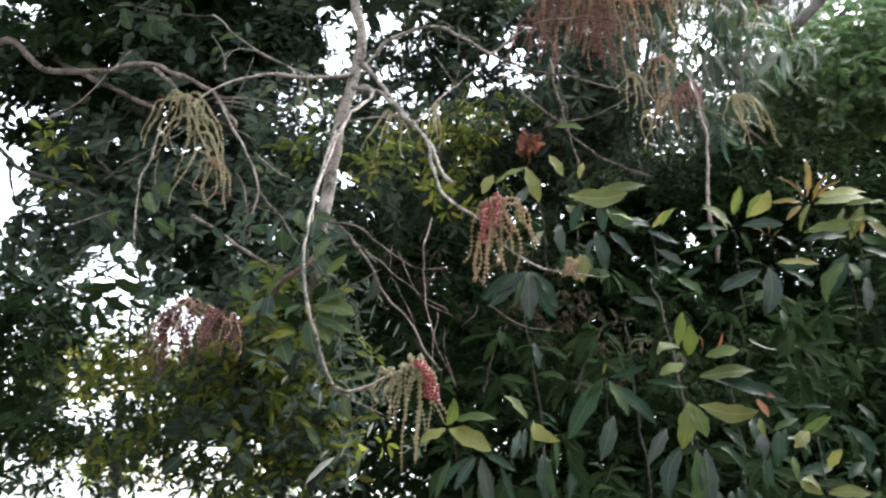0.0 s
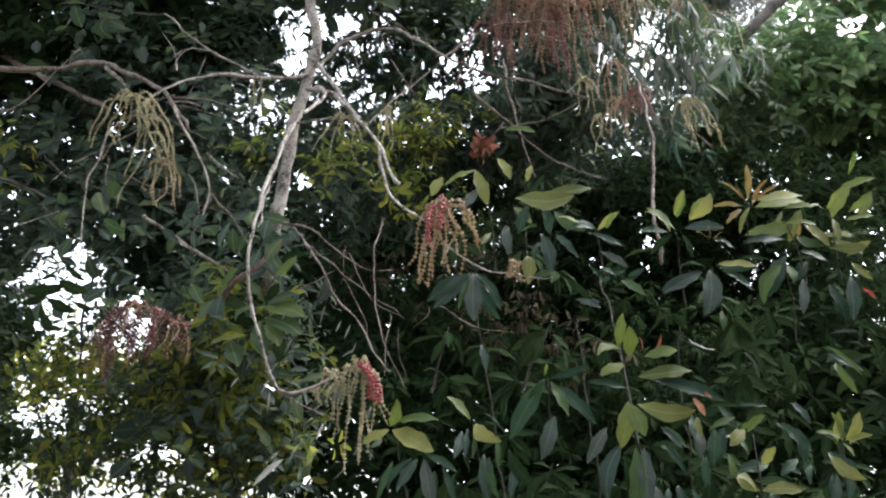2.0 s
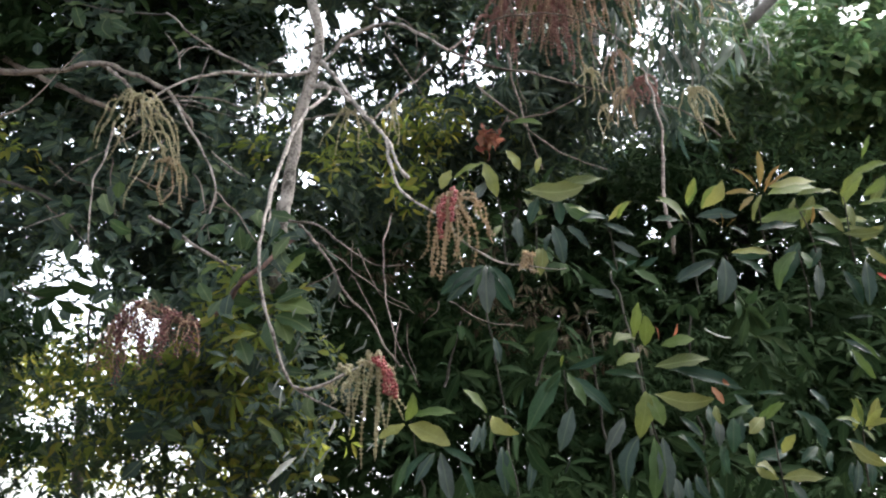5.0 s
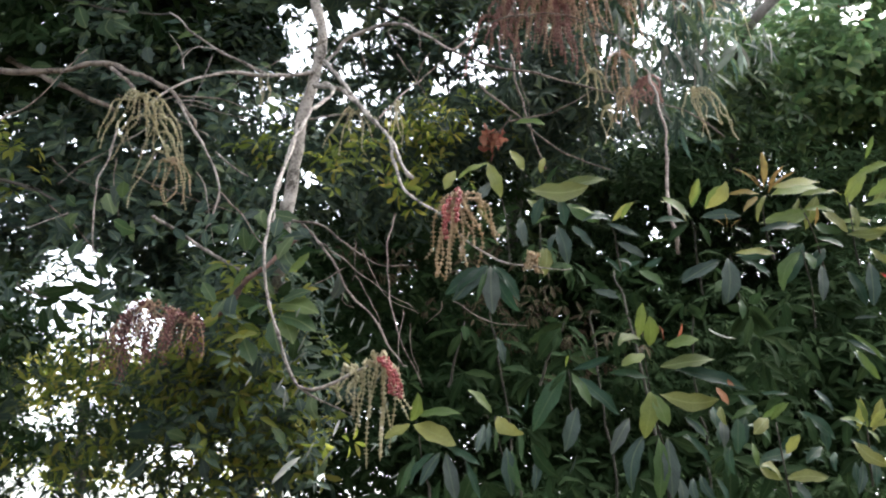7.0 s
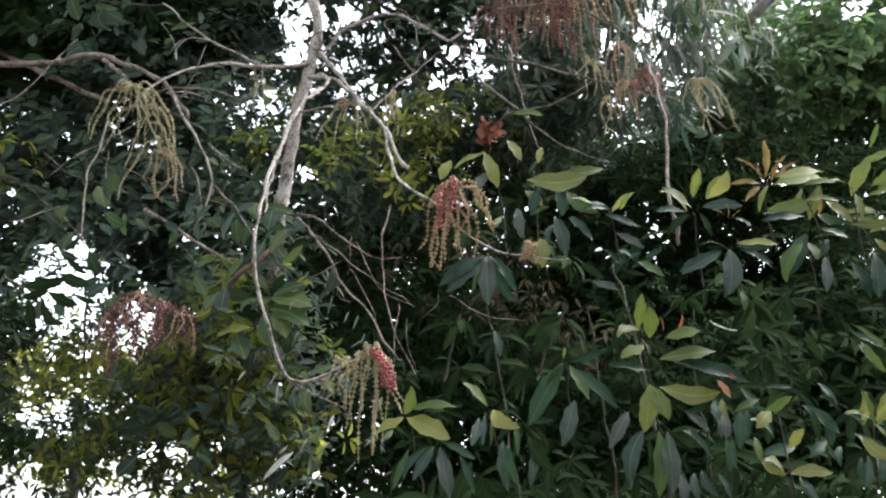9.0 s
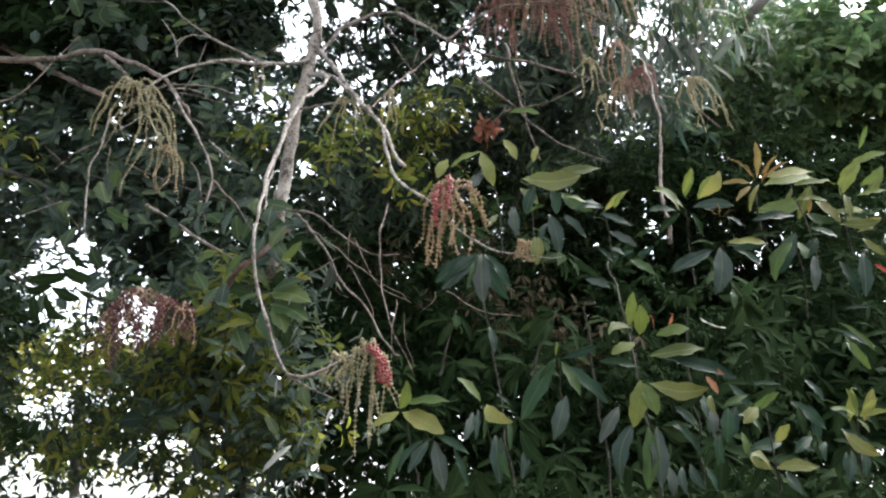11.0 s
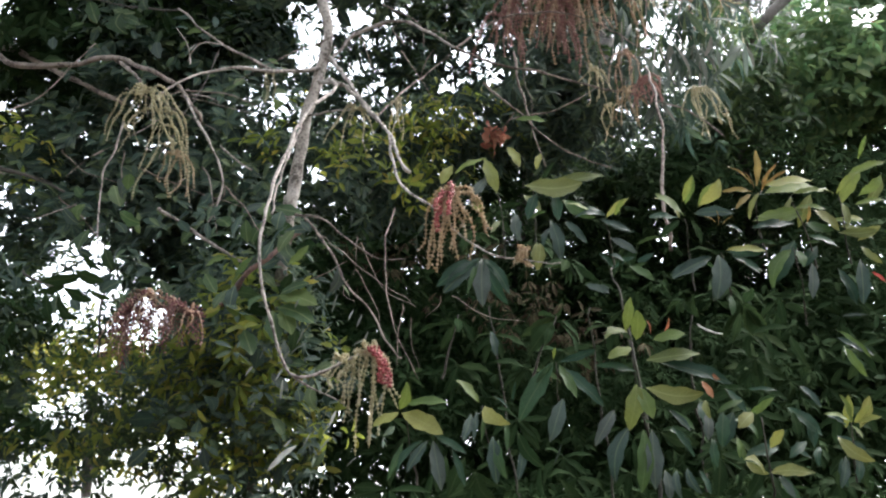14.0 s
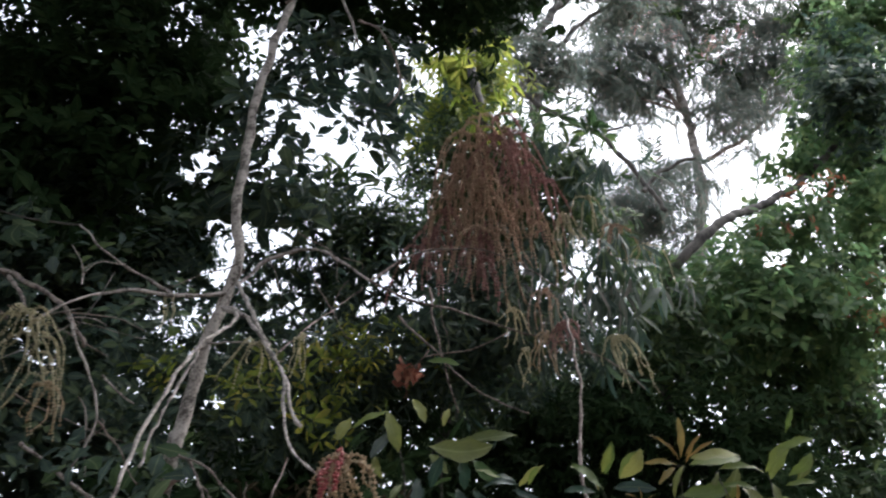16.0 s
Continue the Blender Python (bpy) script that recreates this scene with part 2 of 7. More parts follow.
def leaf_shape(rows, wide=1.0, fold=0.35, droop=0.12):
    """Verts, faces and vein places of one leaf, folded a little along the midrib."""
    v, f = [(0, 0, 0)], []
    for s, w, z in rows:
        d = -droop * s * s
        v += [(-w * wide, s, z + d + w * wide * fold), (0, s, z + d), (w * wide, s, z + d + w * wide * fold)]
    v.append((0, 1, -droop - 0.03))
    f += [(0, 2, 1), (0, 3, 2)]
    for i in range(len(rows) - 1):
        a, b = 1 + 3 * i, 4 + 3 * i
        f += [(a, a + 1, b + 1, b), (a + 1, a + 2, b + 2, b + 1)]
    e, t = 1 + 3 * (len(rows) - 1), len(v) - 1
    f += [(e, e + 1, t), (e + 1, e + 2, t)]
    v = np.array(v, float)
    return v, f, leaf_uv(v, wide)


def leaf_frames(tips, axes, per, g, spread=(50, 95), droop=0.35):
    """Directions and normals of the leaves that stand in whorls round shoot tips."""
    n = len(tips)
    axes = axes / np.linalg.norm(axes, axis=1)[:, None]
    ref = np.where(np.abs(axes[:, 2:3]) < 0.9, [[0, 0, 1.0]], [[1.0, 0, 0]])
    a = np.cross(axes, ref)
    a /= np.linalg.norm(a, axis=1)[:, None]
    b = np.cross(axes, a)
    ang = (np.arange(per)[None] * 2.4 + g.uniform(0, 6.28, (n, 1))) + g.normal(0, 0.25, (n, per))
    open_ = np.radians(g.uniform(spread[0], spread[1], (n, per)))
    rad = np.cos(ang)[..., None] * a[:, None] + np.sin(ang)[..., None] * b[:, None]
    d = np.cos(open_)[..., None] * axes[:, None] + np.sin(open_)[..., None] * rad
    d[..., 2] -= droop * g.uniform(0.3, 1.4, (n, per))
    d /= np.linalg.norm(d, axis=2)[..., None]
    nor = axes[:, None] - d * (axes[:, None] * d).sum(2)[..., None]
    nor += g.normal(0, 0.25, nor.shape)
    nor -= d * (nor * d).sum(2)[..., None]
    nor /= np.linalg.norm(nor, axis=2)[..., None] + 1e-9
    pos = tips[:, None] - axes[:, None] * g.uniform(0, 0.05, (n, per, 1)) * 1.0 + d * 0.015
    return pos.reshape(-1, 3), d.reshape(-1, 3), nor.reshape(-1, 3)


def leaf_mass(name, pos, d, nor, size, shape, material, g):
    """Many leaves in one mesh."""
    tv, tf, tuv = shape
    s = np.cross(d, nor)
    k = g.uniform(0.55, 1.25, (len(pos), 1)) * size
    width = g.uniform(0.8, 1.15, (len(pos), 1))
    v = pos[:, None] + k[:, None] * (tv[None, :, 0:1] * width[:, None] * s[:, None] + tv[None, :, 1:2] * d[:, None] + tv[None, :, 2:3] * nor[:, None])
    nv, nl = len(tv), len(pos)
    loops = np.concatenate([np.array(q) for q in tf])
    sizes = np.array([len(q) for q in tf])
    me = bpy.data.meshes.new(name)
    me.vertices.add(nl * nv)
    me.vertices.foreach_set("co", v.ravel())
    me.loops.add(nl * len(loops))
    me.loops.foreach_set("vertex_index", (loops[None] + np.arange(nl)[:, None] * nv).ravel().astype(np.int32))
    me.polygons.add(nl * len(sizes))
    start = np.concatenate([[0], np.cumsum(sizes)[:-1]])
    me.polygons.foreach_set("loop_start", (start[None] + np.arange(nl)[:, None] * len(loops)).ravel().astype(np.int32))
    me.polygons.foreach_set("loop_total", np.tile(sizes, nl).astype(np.int32))
    me.polygons.foreach_set("use_smooth", np.ones(nl * len(sizes), bool))
    me.update(calc_edges=True)
    me.uv_layers.new(name="veins").data.foreach_set("uv", np.tile(tuv[loops], (nl, 1)).ravel().astype(np.float32))
    me.materials.append(material)
    return new(name, me)


# Openings in the canopy, cut along sight lines from the camera's standing place: (bearing, rise) as slopes, half width,
# half height, how open.
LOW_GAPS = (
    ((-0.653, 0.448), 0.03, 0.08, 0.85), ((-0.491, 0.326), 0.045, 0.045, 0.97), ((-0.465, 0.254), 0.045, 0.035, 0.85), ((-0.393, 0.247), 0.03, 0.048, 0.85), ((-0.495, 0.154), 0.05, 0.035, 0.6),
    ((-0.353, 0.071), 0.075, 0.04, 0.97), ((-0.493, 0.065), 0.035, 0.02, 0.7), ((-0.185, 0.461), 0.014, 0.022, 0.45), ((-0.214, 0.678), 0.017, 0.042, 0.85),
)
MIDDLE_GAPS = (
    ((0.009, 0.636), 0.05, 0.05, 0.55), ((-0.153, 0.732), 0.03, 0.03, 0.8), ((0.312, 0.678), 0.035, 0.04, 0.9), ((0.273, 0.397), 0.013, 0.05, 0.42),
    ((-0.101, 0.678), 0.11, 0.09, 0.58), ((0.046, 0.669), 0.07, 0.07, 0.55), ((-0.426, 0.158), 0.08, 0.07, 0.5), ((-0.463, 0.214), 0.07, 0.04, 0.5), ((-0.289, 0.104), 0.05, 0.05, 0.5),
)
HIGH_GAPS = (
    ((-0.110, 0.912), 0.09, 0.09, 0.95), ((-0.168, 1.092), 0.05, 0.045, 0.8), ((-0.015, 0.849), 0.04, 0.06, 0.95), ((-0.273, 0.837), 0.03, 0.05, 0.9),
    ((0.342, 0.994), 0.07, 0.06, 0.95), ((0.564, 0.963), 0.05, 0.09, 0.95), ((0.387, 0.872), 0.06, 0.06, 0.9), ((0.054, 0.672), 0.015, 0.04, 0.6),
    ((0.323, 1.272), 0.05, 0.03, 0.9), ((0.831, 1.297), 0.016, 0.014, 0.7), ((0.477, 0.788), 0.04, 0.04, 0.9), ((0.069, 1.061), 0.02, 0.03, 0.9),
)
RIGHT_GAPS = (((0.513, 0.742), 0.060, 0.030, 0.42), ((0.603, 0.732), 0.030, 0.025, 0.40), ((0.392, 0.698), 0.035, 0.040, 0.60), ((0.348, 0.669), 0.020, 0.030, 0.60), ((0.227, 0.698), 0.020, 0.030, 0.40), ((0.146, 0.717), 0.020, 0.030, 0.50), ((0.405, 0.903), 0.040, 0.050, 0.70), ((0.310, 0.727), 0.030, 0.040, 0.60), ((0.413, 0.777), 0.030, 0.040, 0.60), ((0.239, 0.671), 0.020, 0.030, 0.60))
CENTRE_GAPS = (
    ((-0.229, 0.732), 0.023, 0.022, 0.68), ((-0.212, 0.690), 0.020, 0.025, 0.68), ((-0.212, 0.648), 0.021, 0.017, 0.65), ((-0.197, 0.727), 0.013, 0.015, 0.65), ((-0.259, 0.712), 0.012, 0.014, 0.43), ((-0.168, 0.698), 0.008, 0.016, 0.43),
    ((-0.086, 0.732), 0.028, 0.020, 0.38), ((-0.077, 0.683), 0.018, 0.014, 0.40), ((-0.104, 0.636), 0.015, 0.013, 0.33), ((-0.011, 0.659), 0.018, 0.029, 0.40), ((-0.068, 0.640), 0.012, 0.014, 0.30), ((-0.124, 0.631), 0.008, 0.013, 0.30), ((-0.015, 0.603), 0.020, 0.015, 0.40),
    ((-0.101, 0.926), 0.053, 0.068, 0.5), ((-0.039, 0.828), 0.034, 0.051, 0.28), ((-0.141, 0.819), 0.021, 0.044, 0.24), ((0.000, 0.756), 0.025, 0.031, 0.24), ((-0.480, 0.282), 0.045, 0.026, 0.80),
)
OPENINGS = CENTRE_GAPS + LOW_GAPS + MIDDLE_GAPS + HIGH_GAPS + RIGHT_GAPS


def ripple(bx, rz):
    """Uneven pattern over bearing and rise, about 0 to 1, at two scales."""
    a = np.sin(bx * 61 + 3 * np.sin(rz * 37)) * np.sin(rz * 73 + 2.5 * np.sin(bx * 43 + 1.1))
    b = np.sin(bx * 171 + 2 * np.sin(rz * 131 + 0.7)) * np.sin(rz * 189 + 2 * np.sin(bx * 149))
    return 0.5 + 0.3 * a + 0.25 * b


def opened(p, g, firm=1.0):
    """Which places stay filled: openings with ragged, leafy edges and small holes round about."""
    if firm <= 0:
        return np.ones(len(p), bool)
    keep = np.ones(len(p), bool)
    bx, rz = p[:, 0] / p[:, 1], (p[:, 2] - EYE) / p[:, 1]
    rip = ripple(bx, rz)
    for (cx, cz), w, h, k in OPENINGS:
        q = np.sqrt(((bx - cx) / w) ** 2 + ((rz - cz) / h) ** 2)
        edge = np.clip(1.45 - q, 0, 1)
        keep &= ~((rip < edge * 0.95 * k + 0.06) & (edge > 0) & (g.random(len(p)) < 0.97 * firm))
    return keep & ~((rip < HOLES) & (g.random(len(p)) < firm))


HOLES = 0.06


def cloud(g, centre, radii, n, hollow=0.0):
    """Places inside an uneven ellipsoid, thicker in clumps."""
    p = g.normal(size=(n, 3))
    p /= np.linalg.norm(p, axis=1)[:, None]
    p *= (hollow + (1 - hollow) * g.random((n, 1)) ** (1 / 2.2))
    return p * np.array(radii) + np.array(centre)


def clumped(g, centre, radii, n, per=14, size=0.22):
    """The same, gathered in sprays with gaps between them."""
    c = cloud(g, centre, radii, max(1, n // per))
    pick = g.integers(0, len(c), n)
    return c[pick] + g.normal(0, size, (n, 3)) * np.array((1, 1, 0.6))


def crown(name, parent, blobs, per, size, shape, material, seed, label="", spread=(50, 95), droop=0.35, firm=1.0, out=(0, -0.5, 0.6), spray=0.22, per_spray=14):
    """The leaves of a tree: blobs of (centre, radii, shoots)."""
    g = np.random.default_rng(seed)
    tips, axes = [], []
    for centre, radii, n in blobs:
        p = clumped(g, centre, radii, n, per_spray, spray)
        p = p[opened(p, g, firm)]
        ax = (p - np.array(centre)) / np.array(radii) * 0.7 + np.array(out) + g.normal(0, 0.45, p.shape)
        tips.append(p)
        axes.append(ax)
    tips, axes = np.concatenate(tips), np.concatenate(axes)
    pos, d, nor = leaf_frames(tips, axes, per, g, spread, droop)
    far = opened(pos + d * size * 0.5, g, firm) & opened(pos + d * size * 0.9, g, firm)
    ob = leaf_mass(name, pos[far], d[far], nor[far], size, shape, material, g)
    tagged(ob, label, kind="stuff")
    return under(ob, parent)


def leaf_mesh(name, material, fold, droop, kind):
    """A large leaf with a wavy, slightly twisted blade; kind picks one of several forms."""
    v, f, uv = leaf_shape(LEAF_FINE, 1.0, fold, droop)
    g = np.random.default_rng(kind)
    bend, twist, wave = g.normal(0, 0.05), g.normal(0, 0.25), g.uniform(0, 6.28)
    s = v[:, 1].copy()
    side = np.sign(v[:, 0])
    v[:, 2] += 0.018 * np.abs(side) * np.sin(s * 13 + wave + side)
    v[:, 0] *= 1 + 0.1 * np.sin(s * 17 + wave * 2 + side)
    x, z = v[:, 0].copy(), v[:, 2].copy()
    v[:, 0] = x * np.cos(twist * s) - z * np.sin(twist * s) + bend * np.sin(s * 3.14)
    v[:, 2] = x * np.sin(twist * s) + z * np.cos(twist * s)
    me = bpy.data.meshes.new(name)
    me.from_pydata(v.tolist(), [], f)
    me.polygons.foreach_set("use_smooth", [True] * len(me.polygons))
    loops = np.concatenate([np.array(q) for q in f])
    me.uv_layers.new(name="veins").data.foreach_set("uv", uv[loops].ravel().astype(np.float32))
    me.materials.append(material)
    return me


LEAVES = {}


def leaf(parent, base, tip, wide=1.0, material=None, face=(0, -0.8, 0.6), droop=0.1, fold=0.3, name="leaf", label=""):
    """One large leaf as a part, from its stalk to its tip, its upper side turned to face."""
    material = material or SHRUB_LEAF
    kind = len(bpy.data.objects) % 5
    key = (material.name, fold, droop, kind)
    if key not in LEAVES:
        LEAVES[key] = leaf_mesh(name, material, fold, droop, kind)
    base, tip = Vector(base), Vector(tip)
    d = tip - base
    y = d.normalized()
    z = Vector(face) - y * y.dot(Vector(face))
    z.normalize()
    x = y.cross(z)
    k = d.length
    ob = new(name, LEAVES[key])
    m = Matrix(((x.x * k * wide, y.x * k, z.x * k, base.x), (x.y * k * wide, y.y * k, z.y * k, base.y), (x.z * k * wide, y.z * k, z.z * k, base.z), (0, 0, 0, 1)))
    ob.parent = parent
    ob.matrix_basis = Matrix.Translation(-Vector(parent.location)) @ m
    if label:
        tagged(ob, label)
    return ob


def whorl(parent, tip, axis, n, size, material, seed, spread=(45, 100), droop=0.5, stalk=0.25, wood=None):
    """Leaves as parts in a whorl round a shoot tip, with its twig."""
    g = np.random.default_rng(seed)
    t, ax = np.array([tip], float), np.array([axis], float)
    pos, d, nor = leaf_frames(t, ax, n, g, spread, droop)
    for p, q, r in zip(pos, d, nor):
        leaf(parent, p, p + q * size * g.uniform(0.7, 1.15), g.uniform(0.85, 1.25), material, r, (0.05, 0.15, 0.25)[g.integers(3)])
    if stalk:
        a = ax[0] / np.linalg.norm(ax[0])
        bough("twig", parent, [t[0] - a * stalk + (0, 0.08, -0.06), t[0] - a * stalk * 0.5 + (0, 0.02, -0.02), t[0]], 0.006, 0.003, wood or DARK_BARK, sides=5)


def bead(r, sides=5):
    """A small bud: verts and faces, two tapering rings."""
    a = [i * 2 * math.pi / sides for i in range(sides)]
    v = [(0, 0, -r * 1.25)] + [(r * 0.9 * math.cos(t), r * 0.9 * math.sin(t), -r * 0.3) for t in a] + [(r * 0.8 * math.cos(t), r * 0.8 * math.sin(t), r * 0.45) for t in a] + [(0, 0, r)]
    f = [(0, 1 + (i + 1) % sides, 1 + i) for i in range(sides)]
    f += [(1 + i, 1 + (i + 1) % sides, 1 + sides + (i + 1) % sides, 1 + sides + i) for i in range(sides)]
    f += [(1 + sides + i, 1 + sides + (i + 1) % sides, 1 + 2 * sides) for i in range(sides)]
    return np.array(v), f


def floret(spikes):
    """An opened flower, one unit across from stalk to tip: a bud with thin curled sepals; z runs along its strand."""
    bv, bf = bead(0.5)
    v, f = bv.tolist(), list(bf)
    for k in range(spikes):
        a = k * 2 * math.pi / spikes + 0.4
        c, s = math.cos(a), math.sin(a)
        i = len(v)
        v += [(-0.2 * s, 0.2 * c, 0.1), (0.2 * s, -0.2 * c, 0.1), (0, 0, -0.2)]
        v += [(0.62 * c - 0.24 * s, 0.62 * s + 0.24 * c, 0.34), (0.62 * c + 0.24 * s, 0.62 * s - 0.24 * c, 0.34), (0.6 * c, 0.6 * s, 0.08), (1.1 * c, 1.1 * s, -0.1 + 0.3 * (k % 2))]
        f += [(i, i + 1, i + 4, i + 3), (i + 1, i + 2, i + 5, i + 4), (i + 2, i, i + 3, i + 5), (i + 3, i + 4, i + 6), (i + 4, i + 5, i + 6), (i + 5, i + 3, i + 6)]
    return np.array(v, float), f


OPEN_FLOWER, SMALL_FLOWER = floret(5), floret(3)


def strung(name, parent, line, pitch, size, shape, material, g, thin=0.002, around=1, off=0.0, fade=0.6, label=""):
    """One hanging strand: a thin stalk strung at even steps with flowers or berries, smaller towards its tip."""
    v, f = tube(line, thin * 1.4, thin * 0.7, 4, 0.05, int(g.integers(1e6)))
    v, f = [np.array(v)], list(f)
    sv, sf = shape
    far = np.concatenate([[0], np.cumsum(np.linalg.norm(np.diff(line, axis=0), axis=1))])
    n0 = len(v[0])
    at = np.arange(pitch * 0.6, far[-1], pitch)
    for m, s in enumerate(at):
        s = s + g.normal(0, pitch * 0.12)
        c = np.array([np.interp(s, far, line[:, k]) for k in range(3)])
        i = min(np.searchsorted(far, s), len(line) - 1)
        t = line[i] - line[max(i - 1, 0)]
        t = -t / (np.linalg.norm(t) + 1e-9)
        a = np.cross(t, (0.3, 0.9, 0.1))
        a /= np.linalg.norm(a) + 1e-9
        b = np.cross(t, a)
        for k in range(around):
            turn = m * 1.1 + k * 2 * math.pi / around + g.normal(0, 0.25)
            p, q = math.cos(turn) * a + math.sin(turn) * b, -math.sin(turn) * a + math.cos(turn) * b
            r = size * g.uniform(0.75, 1.2) * (1 - (1 - fade) * s / far[-1])
            v.append(c + p * off + r * (sv[:, 0:1] * p + sv[:, 1:2] * q + sv[:, 2:3] * t))
            f += [tuple(n0 + w for w in face) for face in sf]
            n0 += len(sv)
    ob = mesh_object(name, np.concatenate(v).tolist(), f, material)
    return under(tagged(ob, label) if label else ob, parent)


BERRY = bead(1.0, 7)


def hang(top, out, drop, rise, g, bend=1.0):
    """The line of a strand that arches out from its stalk and then hangs."""
    out, top = np.array(out, float), np.array(top, float)
    sway = g.normal(0, 0.012, (6, 3)) * bend
    pts = [top, top + out * 0.28 + (0, 0, rise), top + out * 0.56 + (0, 0, rise * 0.4 - drop * 0.12), top + out * 0.78 + (0, 0, -drop * 0.4), top + out * 0.92 + (0, 0, -drop * 0.7), top + out + (0, 0, -drop)]
    return smooth_line([p + w * (k > 0) for k, (p, w) in enumerate(zip(pts, sway))], 0.02)


def flower_cluster(top, strands, material, seed, label, berries=(), berry_material=None, pitch=0.019, size=0.0135, shape=None, stalk=None, berry=0.0075, rise=0.02, tier=0.0, loose=False, category="flower cluster"):
    """A cluster at the end of a twig. strands and berries: rows of (across, deep, drop); berries are short strands of round fruit.
    With a stalk the strands leave it all along its length, the outer ones last; tier spreads their starts."""
    g = np.random.default_rng(seed)
    top = np.array(top, float)
    ob = thing("flower_cluster", label, category, top, "hanging flower clusters")
    bough("stalk", ob, stalk or [top + (0, 0.03, 0.02), top + (0, 0, 0.004), top + (0, -0.02, -0.012)], 0.007, 0.004, material, crook=0.003, sides=6)
    spine = smooth_line(stalk, 0.02) if stalk else None

    def start(x, y, drop):
        low = tier * g.random()
        if spine is not None:
            return spine[int(g.random() * (len(spine) - 1))] + g.normal(0, 0.006, 3), (x, y, 0), drop
        return top + g.normal(0, 0.006, 3) + (x * low * 1.2, y * low * 1.2, -drop * low), (x * (1 - low * 0.6), y * (1 - low * 0.6), 0), drop * (1 - low * 0.4)

    for row in strands:
        base, out, drop = start(*row)
        strung("strand", ob, hang(base, out, drop, rise * g.uniform(0.6, 1.5), g), pitch, size, shape or OPEN_FLOWER, material, g)
    for row in berries:
        base, out, drop = start(*row)
        strung("berry_strand", ob, hang(base, out, drop, rise, g, 0.5), berry * (3.0 if loose else 1.85), berry, BERRY, berry_material, g, thin=0.0012, around=3, off=berry * (2.3 if loose else 0.95), fade=0.85, label="strand of round red berries")
    return ob


def fountain(seed, n, wide, drop, deep=0.7, lean=0.0):
    """Rows of strands spread all round a stalk."""
    g = np.random.default_rng(seed)
    rows = []
    for k in range(n):
        a, r = k * 2.4 + g.normal(0, 0.3), wide * math.sqrt((k + 0.5) / n)
        rows.append((math.cos(a) * r + lean * g.random(), math.sin(a) * r * deep, drop * g.uniform(0.55, 1.1)))
    return rows


# ---- ground ----
nx = 81
gx = np.sign(np.linspace(-1, 1, nx)) * np.abs(np.linspace(-1, 1, nx)) ** 2.5 * 900
verts = [(x, y, 0.12 * noise.noise((x * 0.2, y * 0.2, 0)) + 0.03 * noise.noise((x * 1.3, y * 1.3, 4)) - 0.05) for y in gx for x in gx]
faces = [(j * nx + i, j * nx + i + 1, (j + 1) * nx + i + 1, (j + 1) * nx + i) for j in range(nx - 1) for i in range(nx - 1)]
ground = mesh_object("ground", verts, faces, SOIL)
tagged(ground, "brown forest soil with fallen leaves", "ground", kind="structure")

PLAIN = leaf_shape(LEAF_PLAIN)
ROUND = leaf_shape(LEAF_PLAIN, 1.6, 0.25)
OVAL = leaf_shape(LEAF_MEDIUM)
BROAD = leaf_shape(LEAF_MEDIUM, 1.5, 0.25)
SLIM = leaf_shape(LEAF_PLAIN, 0.75)
NARROW = leaf_shape(LEAF_MEDIUM, 0.5, 0.2, 0.25)


def frond_shape(pairs=9, long=0.27, droop=0.45):
    """A feathered leaf: a thin rib with paired narrow leaflets that hang a little."""
    v, f = [], []
    for k in range(pairs):
        s = 0.18 + 0.8 * k / (pairs - 1)
        ln = long * (1 - 0.5 * abs(s - 0.5))
        for side in (-1, 1):
            i = len(v)
            z = -droop * s * s
            v += [(0, s, z), (side * ln * 0.5, s + 0.02, z - 0.03), (side * ln, s + ln * 0.55, z - 0.12), (side * ln * 0.5, s + 0.1, z - 0.03)]
            f.append((i, i + 1, i + 2, i + 3))
    for k in range(4):
        i, a, b = len(v), k / 4, (k + 1) / 4
        v += [(-0.008, a, -droop * a * a), (0.008, a, -droop * a * a), (0.006, b, -droop * b * b), (-0.006, b, -droop * b * b)]
        f.append((i, i + 1, i + 2, i + 3))
    v = np.array(v, float)
    return v, f, np.stack([np.full(len(v), 0.3), v[:, 1]], 1)


FROND = frond_shape()

g = np.random.default_rng(3)
n = 9000
pos = np.stack([g.uniform(-9, 9, n), g.uniform(-6, 12, n), g.uniform(0.0, 0.06, n)], 1)
way = g.normal(0, 1, (n, 3)) * (1, 1, 0.15)
way /= np.linalg.norm(way, axis=1)[:, None]
nor = np.cross(way, np.cross(np.array((0.0, 0.0, 1.0)) + g.normal(0, 0.3, (n, 3)), way))
nor /= np.linalg.norm(nor, axis=1)[:, None]
LITTER = leaf_material("fallen_leaf", [(0.0, (0.07, 0.045, 0.025)), (0.6, (0.16, 0.1, 0.05)), (1.0, (0.26, 0.18, 0.09))], 0.7, 0.1)
tagged(leaf_mass("leaf_litter", pos, way, nor, 0.14, PLAIN, LITTER, g), "fallen brown leaves on the forest floor", "leaf litter", kind="stuff")

